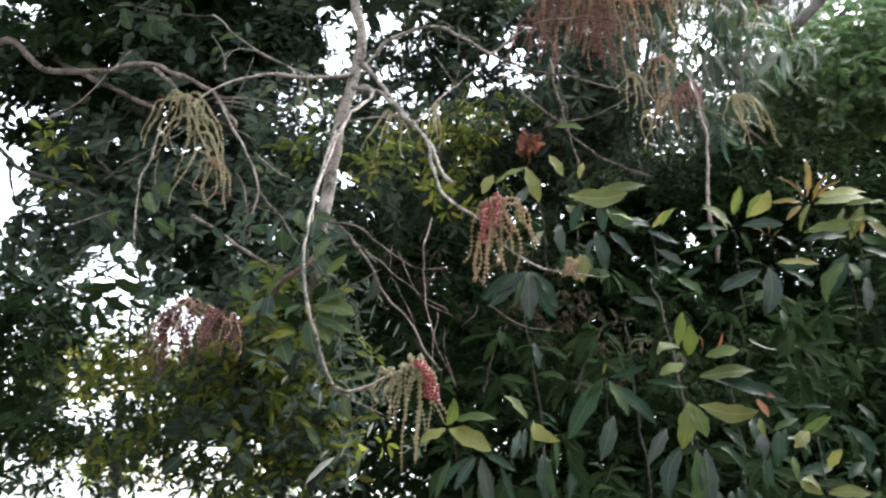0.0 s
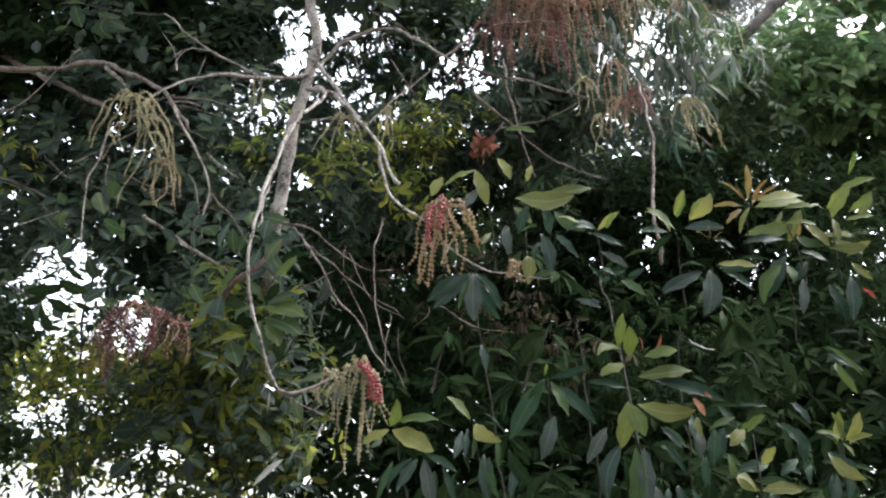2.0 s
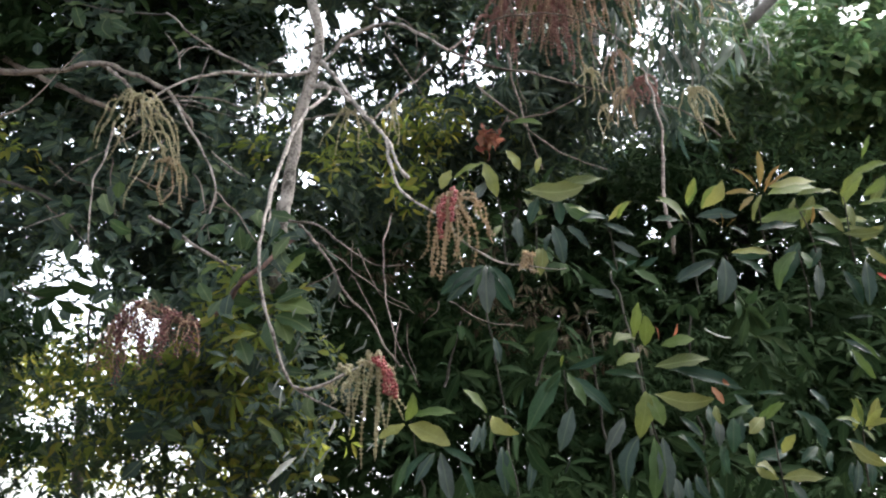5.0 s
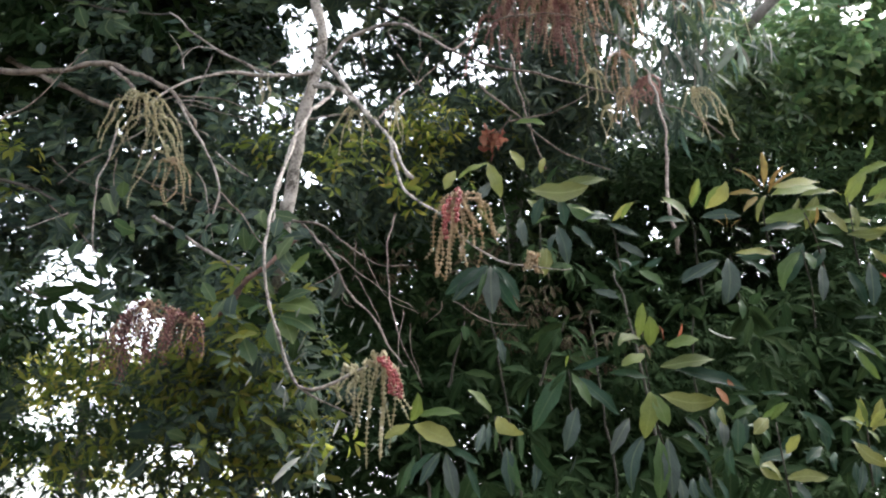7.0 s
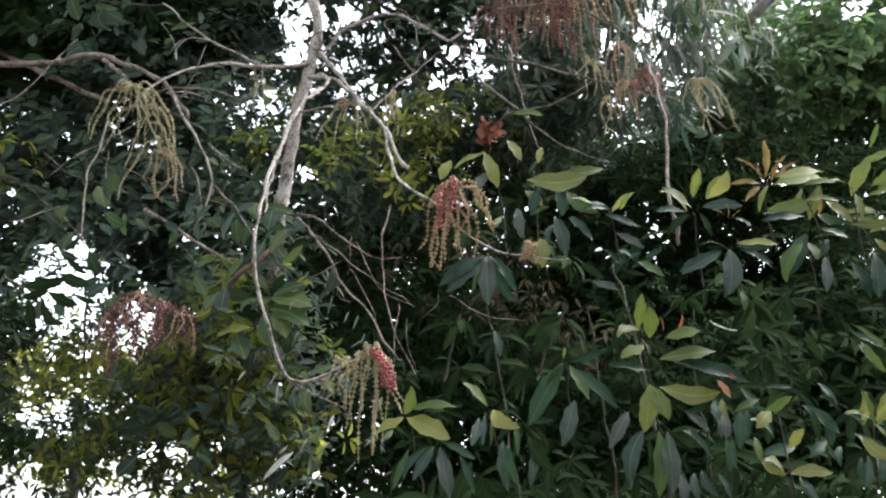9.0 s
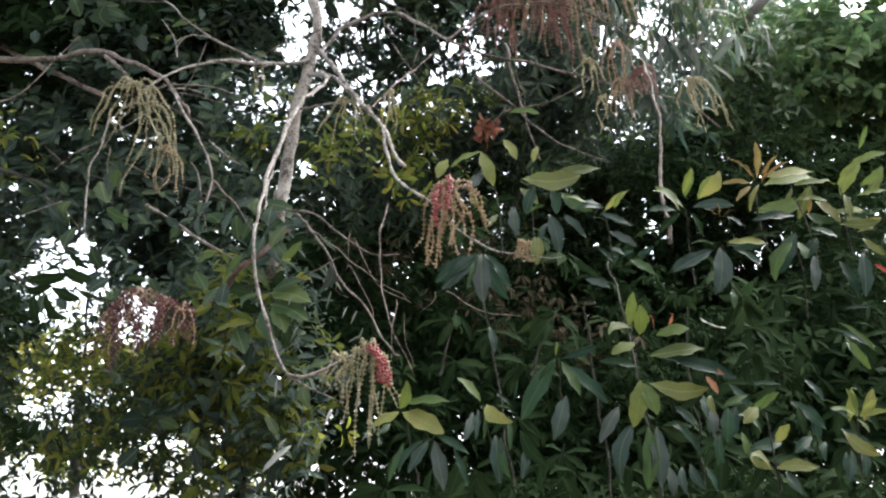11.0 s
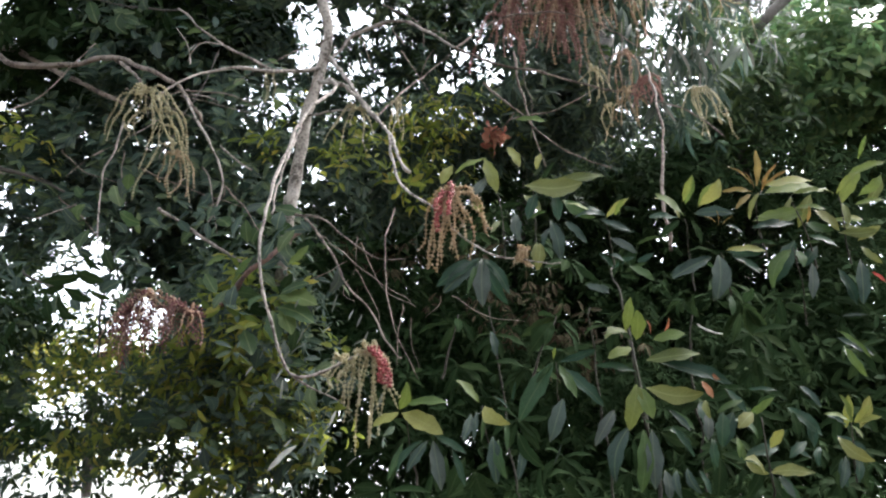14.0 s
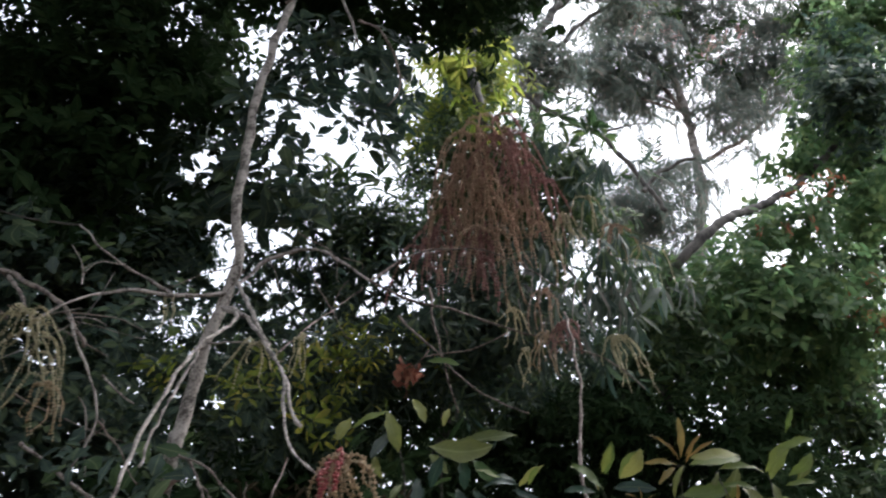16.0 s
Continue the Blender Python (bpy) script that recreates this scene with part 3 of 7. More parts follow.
# ---- the pale-barked flowering tree ----
flower_tree = thing("flowering_tree", "slim pale grey-barked tree with bare crooked hanging branches", "tree", (-1.6, 6.6, 0))
bough("trunk", flower_tree, [(-1.6, 6.6, -0.1), (-1.5, 6.4, 1.2), (-1.3, 5.8, 2.4), (-1.04, 5.00, 3.58), (-1.02, 4.97, 3.73), (-1.00, 4.95, 3.97), (-0.98, 4.92, 4.21), (-0.94, 4.90, 4.49), (-0.89, 4.90, 4.78), (-0.87, 4.90, 5.04), (-0.94, 4.90, 5.36), (-0.95, 4.90, 5.78), (-0.96, 4.90, 6.21), (-0.95, 4.90, 6.57), (-0.90, 4.90, 7.15), (-0.83, 4.90, 7.74), (-0.79, 4.90, 8.39)], 0.045, 0.03, PALE_BARK, crook=0.016, sides=12)


def limb(points, r0, r1, material=PALE_BARK, tree=flower_tree, crook=0.009):
    return bough("branch", tree, points, r0, r1, material, crook=crook, knob=0.17)


limb([(-0.88, 4.80, 4.54), (-0.65, 4.20, 4.13), (-0.68, 3.90, 3.87), (-0.69, 3.60, 3.61), (-0.71, 3.40, 3.32), (-0.73, 3.25, 3.08), (-0.72, 3.10, 2.85), (-0.70, 3.00, 2.67), (-0.67, 3.00, 2.46), (-0.61, 3.00, 2.29), (-0.54, 3.00, 2.15), (-0.47, 3.00, 2.14), (-0.39, 3.00, 2.17), (-0.28, 3.00, 2.23)], 0.0125, 0.005)
limb([(-0.54, 3.00, 2.15), (-0.45, 3.00, 2.10), (-0.34, 3.02, 2.05)], 0.005, 0.002)
limb([(-0.88, 4.80, 4.54), (-0.63, 4.30, 4.20), (-0.42, 4.00, 3.85), (-0.27, 3.70, 3.55), (-0.20, 3.50, 3.32), (-0.14, 3.45, 3.21)], 0.014, 0.008)
limb([(-0.85, 4.90, 4.81), (-0.61, 4.40, 4.29), (-0.42, 4.00, 3.85)], 0.013, 0.011)
limb([(-0.27, 3.70, 3.55), (-0.20, 3.40, 3.17), (-0.12, 3.20, 3.00), (-0.00, 3.05, 2.86), (0.10, 3.05, 2.74), (0.21, 3.00, 2.64), (0.32, 3.00, 2.62), (0.50, 3.00, 2.61)], 0.009, 0.002)
limb([(-0.88, 4.90, 4.70), (-1.15, 4.70, 4.55), (-1.43, 4.60, 4.50), (-1.61, 4.50, 4.39), (-1.74, 4.40, 4.23), (-1.78, 4.30, 4.10)], 0.015, 0.008)
limb([(-1.19, 4.70, 4.56), (-1.35, 4.70, 4.65), (-1.49, 4.70, 4.73), (-1.66, 4.60, 4.80), (-1.76, 4.60, 4.90), (-1.85, 4.60, 4.98)], 0.011, 0.005)
limb([(-1.49, 4.70, 4.73), (-1.63, 4.60, 4.71), (-1.72, 4.60, 4.63), (-1.73, 4.60, 4.55)], 0.005, 0.002)
limb([(-0.84, 4.90, 4.76), (-0.77, 4.90, 4.85), (-0.64, 4.90, 5.00), (-0.37, 4.80, 5.03), (-0.17, 4.70, 4.90), (0.06, 4.60, 4.68)], 0.014, 0.008)
limb([(0.06, 4.60, 4.68), (0.28, 4.50, 4.51), (0.60, 4.50, 4.43), (0.94, 4.40, 4.27), (1.35, 4.30, 4.09), (1.53, 4.30, 4.02), (1.68, 4.30, 3.87)], 0.008, 0.004, BROWN_BARK)
limb([(0.06, 4.60, 4.68), (0.30, 4.70, 4.95), (0.53, 4.70, 5.03), (0.82, 4.80, 5.11), (1.09, 4.80, 5.00), (1.36, 4.80, 4.83)], 0.007, 0.003, BROWN_BARK)
limb([(-0.98, 4.90, 4.31), (-0.93, 4.30, 3.70), (-0.87, 3.90, 3.34), (-0.84, 3.70, 3.09)], 0.012, 0.006)
limb([(-0.96, 4.90, 4.31), (-0.69, 4.50, 4.14), (-0.48, 4.20, 3.99)], 0.006, 0.005)
limb([(-0.36, 4.00, 3.83), (-0.28, 4.20, 4.06), (-0.14, 4.50, 4.40), (0.02, 4.60, 4.63)], 0.006, 0.004, BROWN_BARK)
# bare dead twigs below the fork
limb([(-1.01, 4.90, 3.59), (-0.74, 4.40, 3.35), (-0.54, 4.20, 3.17), (-0.38, 4.10, 3.02), (-0.19, 4.10, 3.00)], 0.009, 0.003, BROWN_BARK)
limb([(-0.90, 4.80, 3.52), (-0.64, 4.20, 3.11), (-0.48, 4.00, 2.82), (-0.34, 3.90, 2.65), (-0.21, 3.80, 2.42), (-0.17, 3.80, 2.39)], 0.008, 0.004, BROWN_BARK)
limb([(-0.74, 4.40, 3.27), (-0.57, 4.20, 3.08), (-0.41, 4.20, 2.94), (-0.16, 4.20, 2.79)], 0.004, 0.002, BROWN_BARK)
limb([(-0.27, 4.20, 3.34), (-0.29, 4.00, 3.06), (-0.27, 3.90, 2.78), (-0.21, 3.80, 2.54), (-0.14, 3.80, 2.39), (-0.09, 3.80, 2.29)], 0.005, 0.0025, BROWN_BARK)
limb([(-0.45, 4.20, 3.13), (-0.38, 4.20, 2.97), (-0.29, 4.20, 2.84), (-0.13, 4.20, 2.76)], 0.003, 0.0015, BROWN_BARK)
# the bent hanging vine stick in front of the shrub
limb([(1.24, 4.30, 4.35), (1.18, 3.90, 3.90), (1.14, 3.70, 3.50), (1.09, 3.60, 3.21), (1.08, 3.50, 2.96), (1.08, 3.50, 2.85)], 0.006, 0.008, BROWN_BARK)
limb([(0.45, 4.60, 4.65), (0.47, 4.50, 4.36), (0.52, 4.50, 4.15), (0.58, 4.50, 3.91), (0.63, 4.50, 3.76)], 0.008, 0.004, BROWN_BARK)
limb([(0.26, 5.00, 4.66), (0.49, 4.90, 4.38), (0.67, 4.90, 4.18), (0.90, 4.90, 4.03), (1.12, 4.90, 3.95)], 0.008, 0.004, BROWN_BARK)
limb([(0.45, 4.90, 4.31), (0.68, 4.90, 4.36), (0.86, 4.80, 4.39), (1.02, 4.80, 4.50)], 0.006, 0.003, BROWN_BARK)
limb([(-0.36, 4.60, 7.45), (-0.26, 4.60, 7.17), (-0.17, 4.60, 6.87)], 0.012, 0.01, PALE_BARK)
limb([(-0.20, 4.60, 7.18), (-0.01, 4.70, 7.18), (0.12, 4.80, 6.96), (0.17, 4.90, 6.73), (0.08, 4.90, 6.53)], 0.011, 0.008, BROWN_BARK)
limb([(-0.88, 4.90, 7.69), (-0.63, 4.70, 7.69), (-0.36, 4.60, 7.45)], 0.012, 0.012, BROWN_BARK)

# fine dead twigs hanging among the flowers
g = np.random.default_rng(19)
for k in range(18):
    a = np.array((0.47, 4.90, 5.21)) + (1.3 * g.random(), g.uniform(-0.4, 0.3), g.uniform(-0.45, 0.25))
    ln, lean = g.uniform(0.2, 0.55), g.normal(0, 0.12)
    limb([a, a + (lean * 0.3, 0.02, -ln * 0.35), a + (lean * 0.8 + g.normal(0, 0.02), -0.03, -ln * 0.7), a + (lean, 0.0, -ln)], 0.0035, 0.0018, (BROWN_BARK, PALE_BARK)[k % 2])
for k in range(9):
    a = np.array((-0.90, 4.90, 5.02)) + (g.uniform(0, 0.9), g.uniform(-0.3, 0.2), g.uniform(-0.3, 0.2))
    b = a + (g.normal(0, 0.3), g.normal(0, 0.1), -g.uniform(0.1, 0.5))
    limb([a, (a + b) / 2 + (g.normal(0, 0.05), 0, 0.04), b], 0.004, 0.002, BROWN_BARK)

# ---- left tree: limbs reaching in, dark broad crown ----
left_tree = thing("broadleaf_tree", "large broadleaf tree with dense dark crown and grey limbs", "tree", (-5.2, 6.4, 0))
bough("trunk", left_tree, [(-5.2, 6.4, -0.1), (-5.15, 6.4, 1.5), (-5.0, 6.3, 3.5), (-4.8, 6.3, 6.5)], 0.16, 0.1, DARK_BARK, sides=12)
bough("limb", left_tree, [(-5.0, 6.2, 2.6), (-4.11, 5.60, 5.23), (-3.42, 5.40, 5.03), (-3.10, 5.30, 4.97), (-2.79, 5.20, 4.92), (-2.43, 5.00, 4.83), (-2.17, 4.80, 4.65), (-1.97, 4.70, 4.52), (-1.71, 4.50, 4.31), (-1.62, 4.50, 4.15), (-1.55, 4.50, 4.05)], 0.04, 0.011, BROWN_BARK, crook=0.02)
bough("limb", left_tree, [(-4.45, 6.00, 5.73), (-3.70, 5.80, 5.42), (-3.22, 5.60, 5.11), (-2.88, 5.50, 4.92), (-2.50, 5.40, 4.69)], 0.03, 0.016, BROWN_BARK, crook=0.02)
limb([(-2.41, 5.00, 4.82), (-2.13, 4.70, 4.52), (-1.95, 4.50, 4.29)], 0.014, 0.009, BROWN_BARK, left_tree)
limb([(-1.90, 4.20, 3.88), (-1.92, 4.20, 3.70), (-1.97, 4.20, 3.53), (-1.96, 4.20, 3.27), (-1.93, 4.20, 3.10)], 0.007, 0.004, PALE_BARK, left_tree)
limb([(-1.69, 4.50, 4.27), (-1.56, 4.40, 4.04), (-1.45, 4.40, 3.85), (-1.36, 4.40, 3.69), (-1.33, 4.40, 3.54), (-1.37, 4.40, 3.35), (-1.42, 4.40, 3.26)], 0.009, 0.005, PALE_BARK, left_tree)
limb([(-1.86, 4.80, 3.57), (-1.63, 4.80, 3.43), (-1.47, 4.80, 3.32), (-1.27, 4.80, 3.21)], 0.012, 0.009, PALE_BARK, left_tree)
limb([(-1.44, 4.60, 3.93), (-1.35, 4.60, 3.85), (-1.22, 4.60, 3.76)], 0.007, 0.004, PALE_BARK, left_tree)
limb([(-1.36, 4.50, 3.61), (-1.20, 4.50, 3.44), (-1.07, 4.50, 3.27)], 0.005, 0.003, BROWN_BARK, left_tree)
limb([(-2.60, 4.20, 3.93), (-2.42, 4.20, 4.06), (-2.28, 4.20, 4.25), (-2.16, 4.20, 4.42)], 0.005, 0.003, BROWN_BARK, left_tree)
limb([(-1.49, 4.60, 4.25), (-1.59, 4.60, 4.29), (-1.70, 4.50, 4.23), (-1.28, 4.70, 4.23)], 0.004, 0.002, PALE_BARK, left_tree)
limb([(-3.12, 7.00, 4.15), (-3.10, 7.00, 3.83), (-3.13, 7.00, 3.51), (-3.08, 7.00, 3.05)], 0.014, 0.012, DARK_BARK, left_tree)
limb([(-0.87, 4.75, 3.45), (-0.99, 4.50, 3.18), (-1.08, 4.45, 3.08), (-1.15, 4.45, 2.99), (-1.24, 4.50, 2.88), (-1.37, 4.55, 2.80), (-1.54, 4.60, 2.83), (-1.90, 4.90, 3.01)], 0.019, 0.012, RED_BARK, left_tree, 0.012)
limb([(-3.44, 5.50, 4.19), (-3.13, 5.50, 4.10), (-2.81, 5.50, 3.96)], 0.012, 0.007, DARK_BARK, left_tree)

limb([(-1.46, 4.40, 4.51), (-1.50, 4.30, 4.18), (-1.58, 4.20, 3.86)], 0.004, 0.002, DARK_BARK, left_tree)
limb([(-1.74, 4.50, 4.27), (-1.40, 4.50, 4.25), (-1.21, 4.50, 4.16)], 0.005, 0.002, BROWN_BARK, left_tree)
limb([(-1.67, 4.50, 4.47), (-1.70, 4.50, 4.60), (-1.76, 4.50, 4.69), (-1.80, 4.50, 4.75)], 0.004, 0.0015, PALE_BARK, left_tree)
limb([(-1.69, 4.50, 4.58), (-1.63, 4.50, 4.63), (-1.56, 4.50, 4.66)], 0.003, 0.0015, PALE_BARK, left_tree)
limb([(-4.01, 5.50, 4.52), (-3.71, 5.50, 4.37), (-3.54, 5.50, 4.22), (-3.28, 5.50, 4.15), (-3.03, 5.60, 4.10)], 0.02, 0.008, DARK_BARK, left_tree)
limb([(-3.60, 5.50, 4.24), (-3.54, 5.50, 4.05), (-3.42, 5.50, 3.90)], 0.012, 0.006, DARK_BARK, left_tree)
# Shade inside this crown is partly carried by the darkened leaf colour.
crown("leaves", left_tree, [((-3.83, 6.60, 5.64), (2.0, 1.0, 1.2), 650)], 7, 0.125, BROAD, SHADE_TINTED_LEAF, 20, "leaves coloured dark for crown shade", spray=0.17, per_spray=20, firm=0.8)
crown("leaves", left_tree, [((-3.83, 6.60, 5.64), (2.0, 1.0, 1.2), 350), ((-2.37, 6.40, 5.88), (1.0, 0.8, 0.8), 520), ((-2.14, 6.00, 4.43), (1.3, 0.8, 1.2), 760), ((-3.26, 6.00, 3.98), (1.2, 0.8, 0.8), 380)], 7, 0.125, BROAD, DARK_LEAF, 21, "dark unseen green leaves that block light", spray=0.17, per_spray=20)
crown("leaves", left_tree, [((-3.20, 6.40, 7.37), (1.9, 1.1, 2.0), 1700), ((-3.43, 7.00, 9.70), (2.0, 1.2, 1.3), 900), ((-0.30, 5.60, 9.31), (2.3, 1.0, 0.7), 900), ((-2.37, 5.00, 9.70), (3.5, 1.6, 1.0), 1400)], 7, 0.16, BROAD, SHADE_TINTED_LEAF, 22, "leaves coloured very dark for crown shade", firm=0.93)
crown("leaves", left_tree, [((-0.54, 5.80, 7.36), (0.75, 0.5, 0.8), 110), ((-1.00, 6.00, 6.71), (0.7, 0.5, 0.8), 160)], 6, 0.2, BROAD, DARK_LEAF, 23, "dark leaves against the sky", firm=0.5, per_spray=8)

g = np.random.default_rng(23)
for k in range(14):
    a = np.array((-2.99, 5.00, 4.66)) + (1.5 * g.random(), g.uniform(-0.3, 0.4), -g.uniform(0, 1.0))
    b = a + (g.normal(0.1, 0.3), g.normal(0, 0.1), -g.uniform(0.05, 0.45))
    limb([a, (a + b) / 2 + (g.normal(0, 0.05), 0, g.normal(0, 0.04)), b], 0.005, 0.002, (BROWN_BARK, PALE_BARK)[k % 3 == 0], left_tree)

# ---- undergrowth below the left tree ----
under_bush = thing("shrubby_undergrowth", "dense mixed undergrowth with small unseen green leaves that block light", "undergrowth", (-2.2, 5.6, 0), kind="stuff")
crown("leaves", under_bush, [((-1.25, 5.20, 2.14), (0.45, 0.5, 0.7), 200), ((-1.16, 5.20, 2.79), (0.35, 0.25, 0.55), 120), ((-1.38, 5.20, 3.17), (0.4, 0.3, 0.4), 150), ((-2.66, 6.20, 2.16), (1.2, 0.8, 0.7), 300), ((-1.75, 5.60, 2.76), (0.7, 0.6, 0.7), 420), ((-3.00, 5.60, 2.88), (0.7, 0.6, 0.9), 330)], 7, 0.1, OVAL, DARK_LEAF, 25, "small dark unseen green leaves that block light", per_spray=10)
crown("leaves", under_bush, [((-1.33, 5.10, 2.88), (0.28, 0.3, 0.3), 90), ((-1.28, 5.20, 2.49), (0.4, 0.3, 0.4), 95), ((-1.93, 5.80, 2.36), (0.8, 0.5, 0.5), 300), ((-1.28, 5.40, 2.31), (0.5, 0.4, 0.5), 70)], 6, 0.11, PLAIN, WARM_LEAF, 26, "yellow-unseen green leaves that block light with light through them", per_spray=7)

crown("leaves", under_bush, [((-3.08, 6.60, 3.20), (0.9, 0.5, 0.6), 160), ((-2.88, 6.60, 2.46), (1.0, 0.5, 0.5), 760), ((-1.91, 6.20, 2.20), (0.9, 0.5, 0.35), 230), ((-3.52, 6.40, 3.83), (0.5, 0.4, 0.5), 130), ((-2.16, 6.40, 2.70), (0.7, 0.4, 0.5), 260)], 6, 0.08, PLAIN, MID_LEAF, 27, "small scattered leaves", firm=0.2, per_spray=4, spray=0.14)
crown("leaves", under_bush, [((-3.29, 7.50, 3.10), (0.9, 0.5, 0.3), 260), ((-3.58, 7.50, 3.21), (0.6, 0.4, 0.25), 120), ((-2.15, 7.00, 2.61), (1.0, 0.5, 0.6), 260)], 6, 0.12, PLAIN, WARM_LEAF, 28, "yellowing leaves", firm=0.1, per_spray=4, spray=0.16)

crown("leaves", under_bush, [((-3.2, 5.6, 0.8), (1.6, 0.9, 0.8), 420), ((-1.0, 5.4, 0.8), (1.2, 0.8, 0.8), 380), ((-5.2, 6.6, 0.8), (1.4, 0.9, 0.8), 260)], 7, 0.11, PLAIN, DARK_LEAF, 29, "small dark unseen green leaves that block light", firm=0.0)

crown("leaves", under_bush, [((-2.90, 4.80, 2.73), (0.22, 0.3, 0.75), 130), ((-2.88, 5.20, 2.98), (0.25, 0.3, 0.35), 40), ((-2.73, 5.00, 2.21), (0.35, 0.3, 0.3), 60)], 6, 0.11, PLAIN, SHADE_TINTED_LEAF, 36, "hanging sprays in a shade-darkened colour", firm=0.75, per_spray=6, spray=0.13)
crown("leaves", under_bush, [((-1.19, 4.90, 2.65), (0.3, 0.2, 0.25), 20), ((-1.33, 5.00, 2.39), (0.5, 0.2, 0.25), 18), ((-2.22, 5.20, 2.68), (0.4, 0.2, 0.2), 14), ((-2.61, 5.60, 2.41), (0.5, 0.2, 0.3), 10), ((-0.66, 4.90, 2.31), (0.3, 0.2, 0.3), 6), ((-1.78, 5.40, 2.20), (0.5, 0.2, 0.25), 10), ((-0.79, 5.30, 4.19), (0.2, 0.2, 0.3), 14), ((-1.17, 5.30, 4.28), (0.2, 0.2, 0.25), 10), ((-3.14, 5.40, 4.19), (0.2, 0.2, 0.3), 12)], 5, 0.11, OVAL, WARM_LEAF, 39, "yellow-unseen green leaves that block light with light through them", firm=0.7, per_spray=4, spray=0.12)
g = np.random.default_rng(31)
for k in range(8):
    a = np.array((-0.82, 4.90, 3.43)) + (0.9 * g.random(), g.uniform(-0.3, 0.5), -0.7 * g.random())
    b = a + (g.normal(0.15, 0.25), g.normal(0, 0.1), -g.uniform(0.1, 0.45))
    bough("twig", under_bush, [a, (a + b) / 2 + (g.normal(0, 0.04), 0, g.normal(0, 0.03)), b], 0.004, 0.0018, BROWN_BARK, sides=5)
# Void beside the stem: its shade is put into the leaf colour.
crown("leaves", under_bush, [((-0.99, 6.80, 3.34), (0.8, 0.6, 1.1), 500), ((-0.75, 6.60, 2.22), (0.9, 0.7, 0.8), 450), ((-1.51, 6.20, 3.48), (0.6, 0.5, 0.6), 260)], 7, 0.12, PLAIN, SHADE_TINTED_LEAF, 24, "green leaves with shade put in their colour")

g = np.random.default_rng(47)
for k in range(12):
    a = np.array((-3.26, 6.00, 3.24)) + (g.uniform(0, 0.9), g.uniform(-0.4, 0.4), g.uniform(-0.3, 0.6))
    b = a + (g.normal(0.2, 0.25), g.normal(0, 0.1), g.normal(0.15, 0.25))
    bough("twig", under_bush, [a, (a + b) / 2 + (g.normal(0, 0.04), 0, g.normal(0, 0.03)), b], 0.005, 0.002, DARK_BARK, sides=5)
crown("leaves", under_bush, [((-3.17, 6.40, 3.73), (0.5, 0.3, 0.35), 34), ((-3.21, 6.20, 3.38), (0.4, 0.3, 0.3), 30), ((-2.70, 6.40, 3.34), (0.4, 0.3, 0.3), 26), ((-3.21, 6.40, 2.05), (0.5, 0.3, 0.2), 30), ((-2.21, 6.40, 2.05), (0.6, 0.3, 0.25), 50)], 5, 0.085, OVAL, DARK_LEAF, 38, "loose twigs of small leaves against the sky", firm=0.0, per_spray=3, spray=0.1)

# ---- centre, behind ----
centre_tree = thing("slender_leaved_tree", "tall tree with slender leaves against the sky", "tree", (0.6, 9.7, 0))
bough("trunk", centre_tree, [(0.6, 9.7, -0.1), (0.6, 9.7, 3.0), (0.85, 9.0, 5.2), (1.16, 7.10, 7.84), (1.02, 7.10, 9.50), (1.12, 7.10, 11.58)], 0.09, 0.05, DARK_BARK)
crown("leaves", centre_tree, [((-0.48, 7.00, 6.42), (1.4, 0.7, 0.6), 520), ((0.88, 6.60, 5.64), (1.4, 0.7, 0.8), 1100), ((-0.66, 6.80, 5.10), (1.2, 0.6, 0.8), 800)], 7, 0.15, SLIM, DARK_LEAF, 41, "slender dark unseen green leaves that block light", firm=0.9)
crown("leaves", centre_tree, [((1.16, 7.60, 8.00), (0.8, 0.6, 1.5), 900), ((-0.38, 7.00, 6.48), (1.1, 0.6, 0.8), 640), ((1.98, 7.00, 6.88), (0.8, 0.6, 0.9), 520), ((1.94, 6.60, 7.48), (0.3, 0.3, 0.6), 120), ((3.27, 8.20, 6.47), (0.7, 0.5, 0.7), 380)], 7, 0.17, SLIM, MID_LEAF, 42, "slender mid-unseen green leaves that block light", firm=0.85)
crown("leaves", centre_tree, [((0.95, 8.00, 10.25), (0.5, 0.4, 0.7), 260), ((0.54, 8.00, 9.34), (0.4, 0.4, 0.6), 120)], 7, 0.2, SLIM, LIME_LEAF, 43, "bright yellow-unseen green leaves that block light")
crown("leaves", centre_tree, [((-0.07, 6.20, 4.90), (0.5, 0.4, 0.4), 30), ((-0.30, 6.00, 4.53), (0.5, 0.4, 0.5), 30), ((-0.00, 6.00, 4.85), (0.35, 0.3, 0.25), 30)], 6, 0.11, PLAIN, WARM_LEAF, 44, "yellowish leaves")

crown("leaves", centre_tree, [((-0.61, 7.20, 6.55), (1.2, 0.5, 0.75), 1300), ((0.55, 7.00, 6.28), (0.7, 0.4, 0.6), 330), ((2.34, 7.40, 6.69), (0.5, 0.4, 0.6), 200), ((-0.84, 7.40, 8.54), (0.8, 0.4, 0.9), 120), ((-0.40, 7.20, 6.69), (0.9, 0.4, 0.6), 200)], 6, 0.11, PLAIN, DARK_LEAF, 45, "small leaves darkened in colour for shade scattered against the sky", firm=0.35, per_spray=4, spray=0.16)

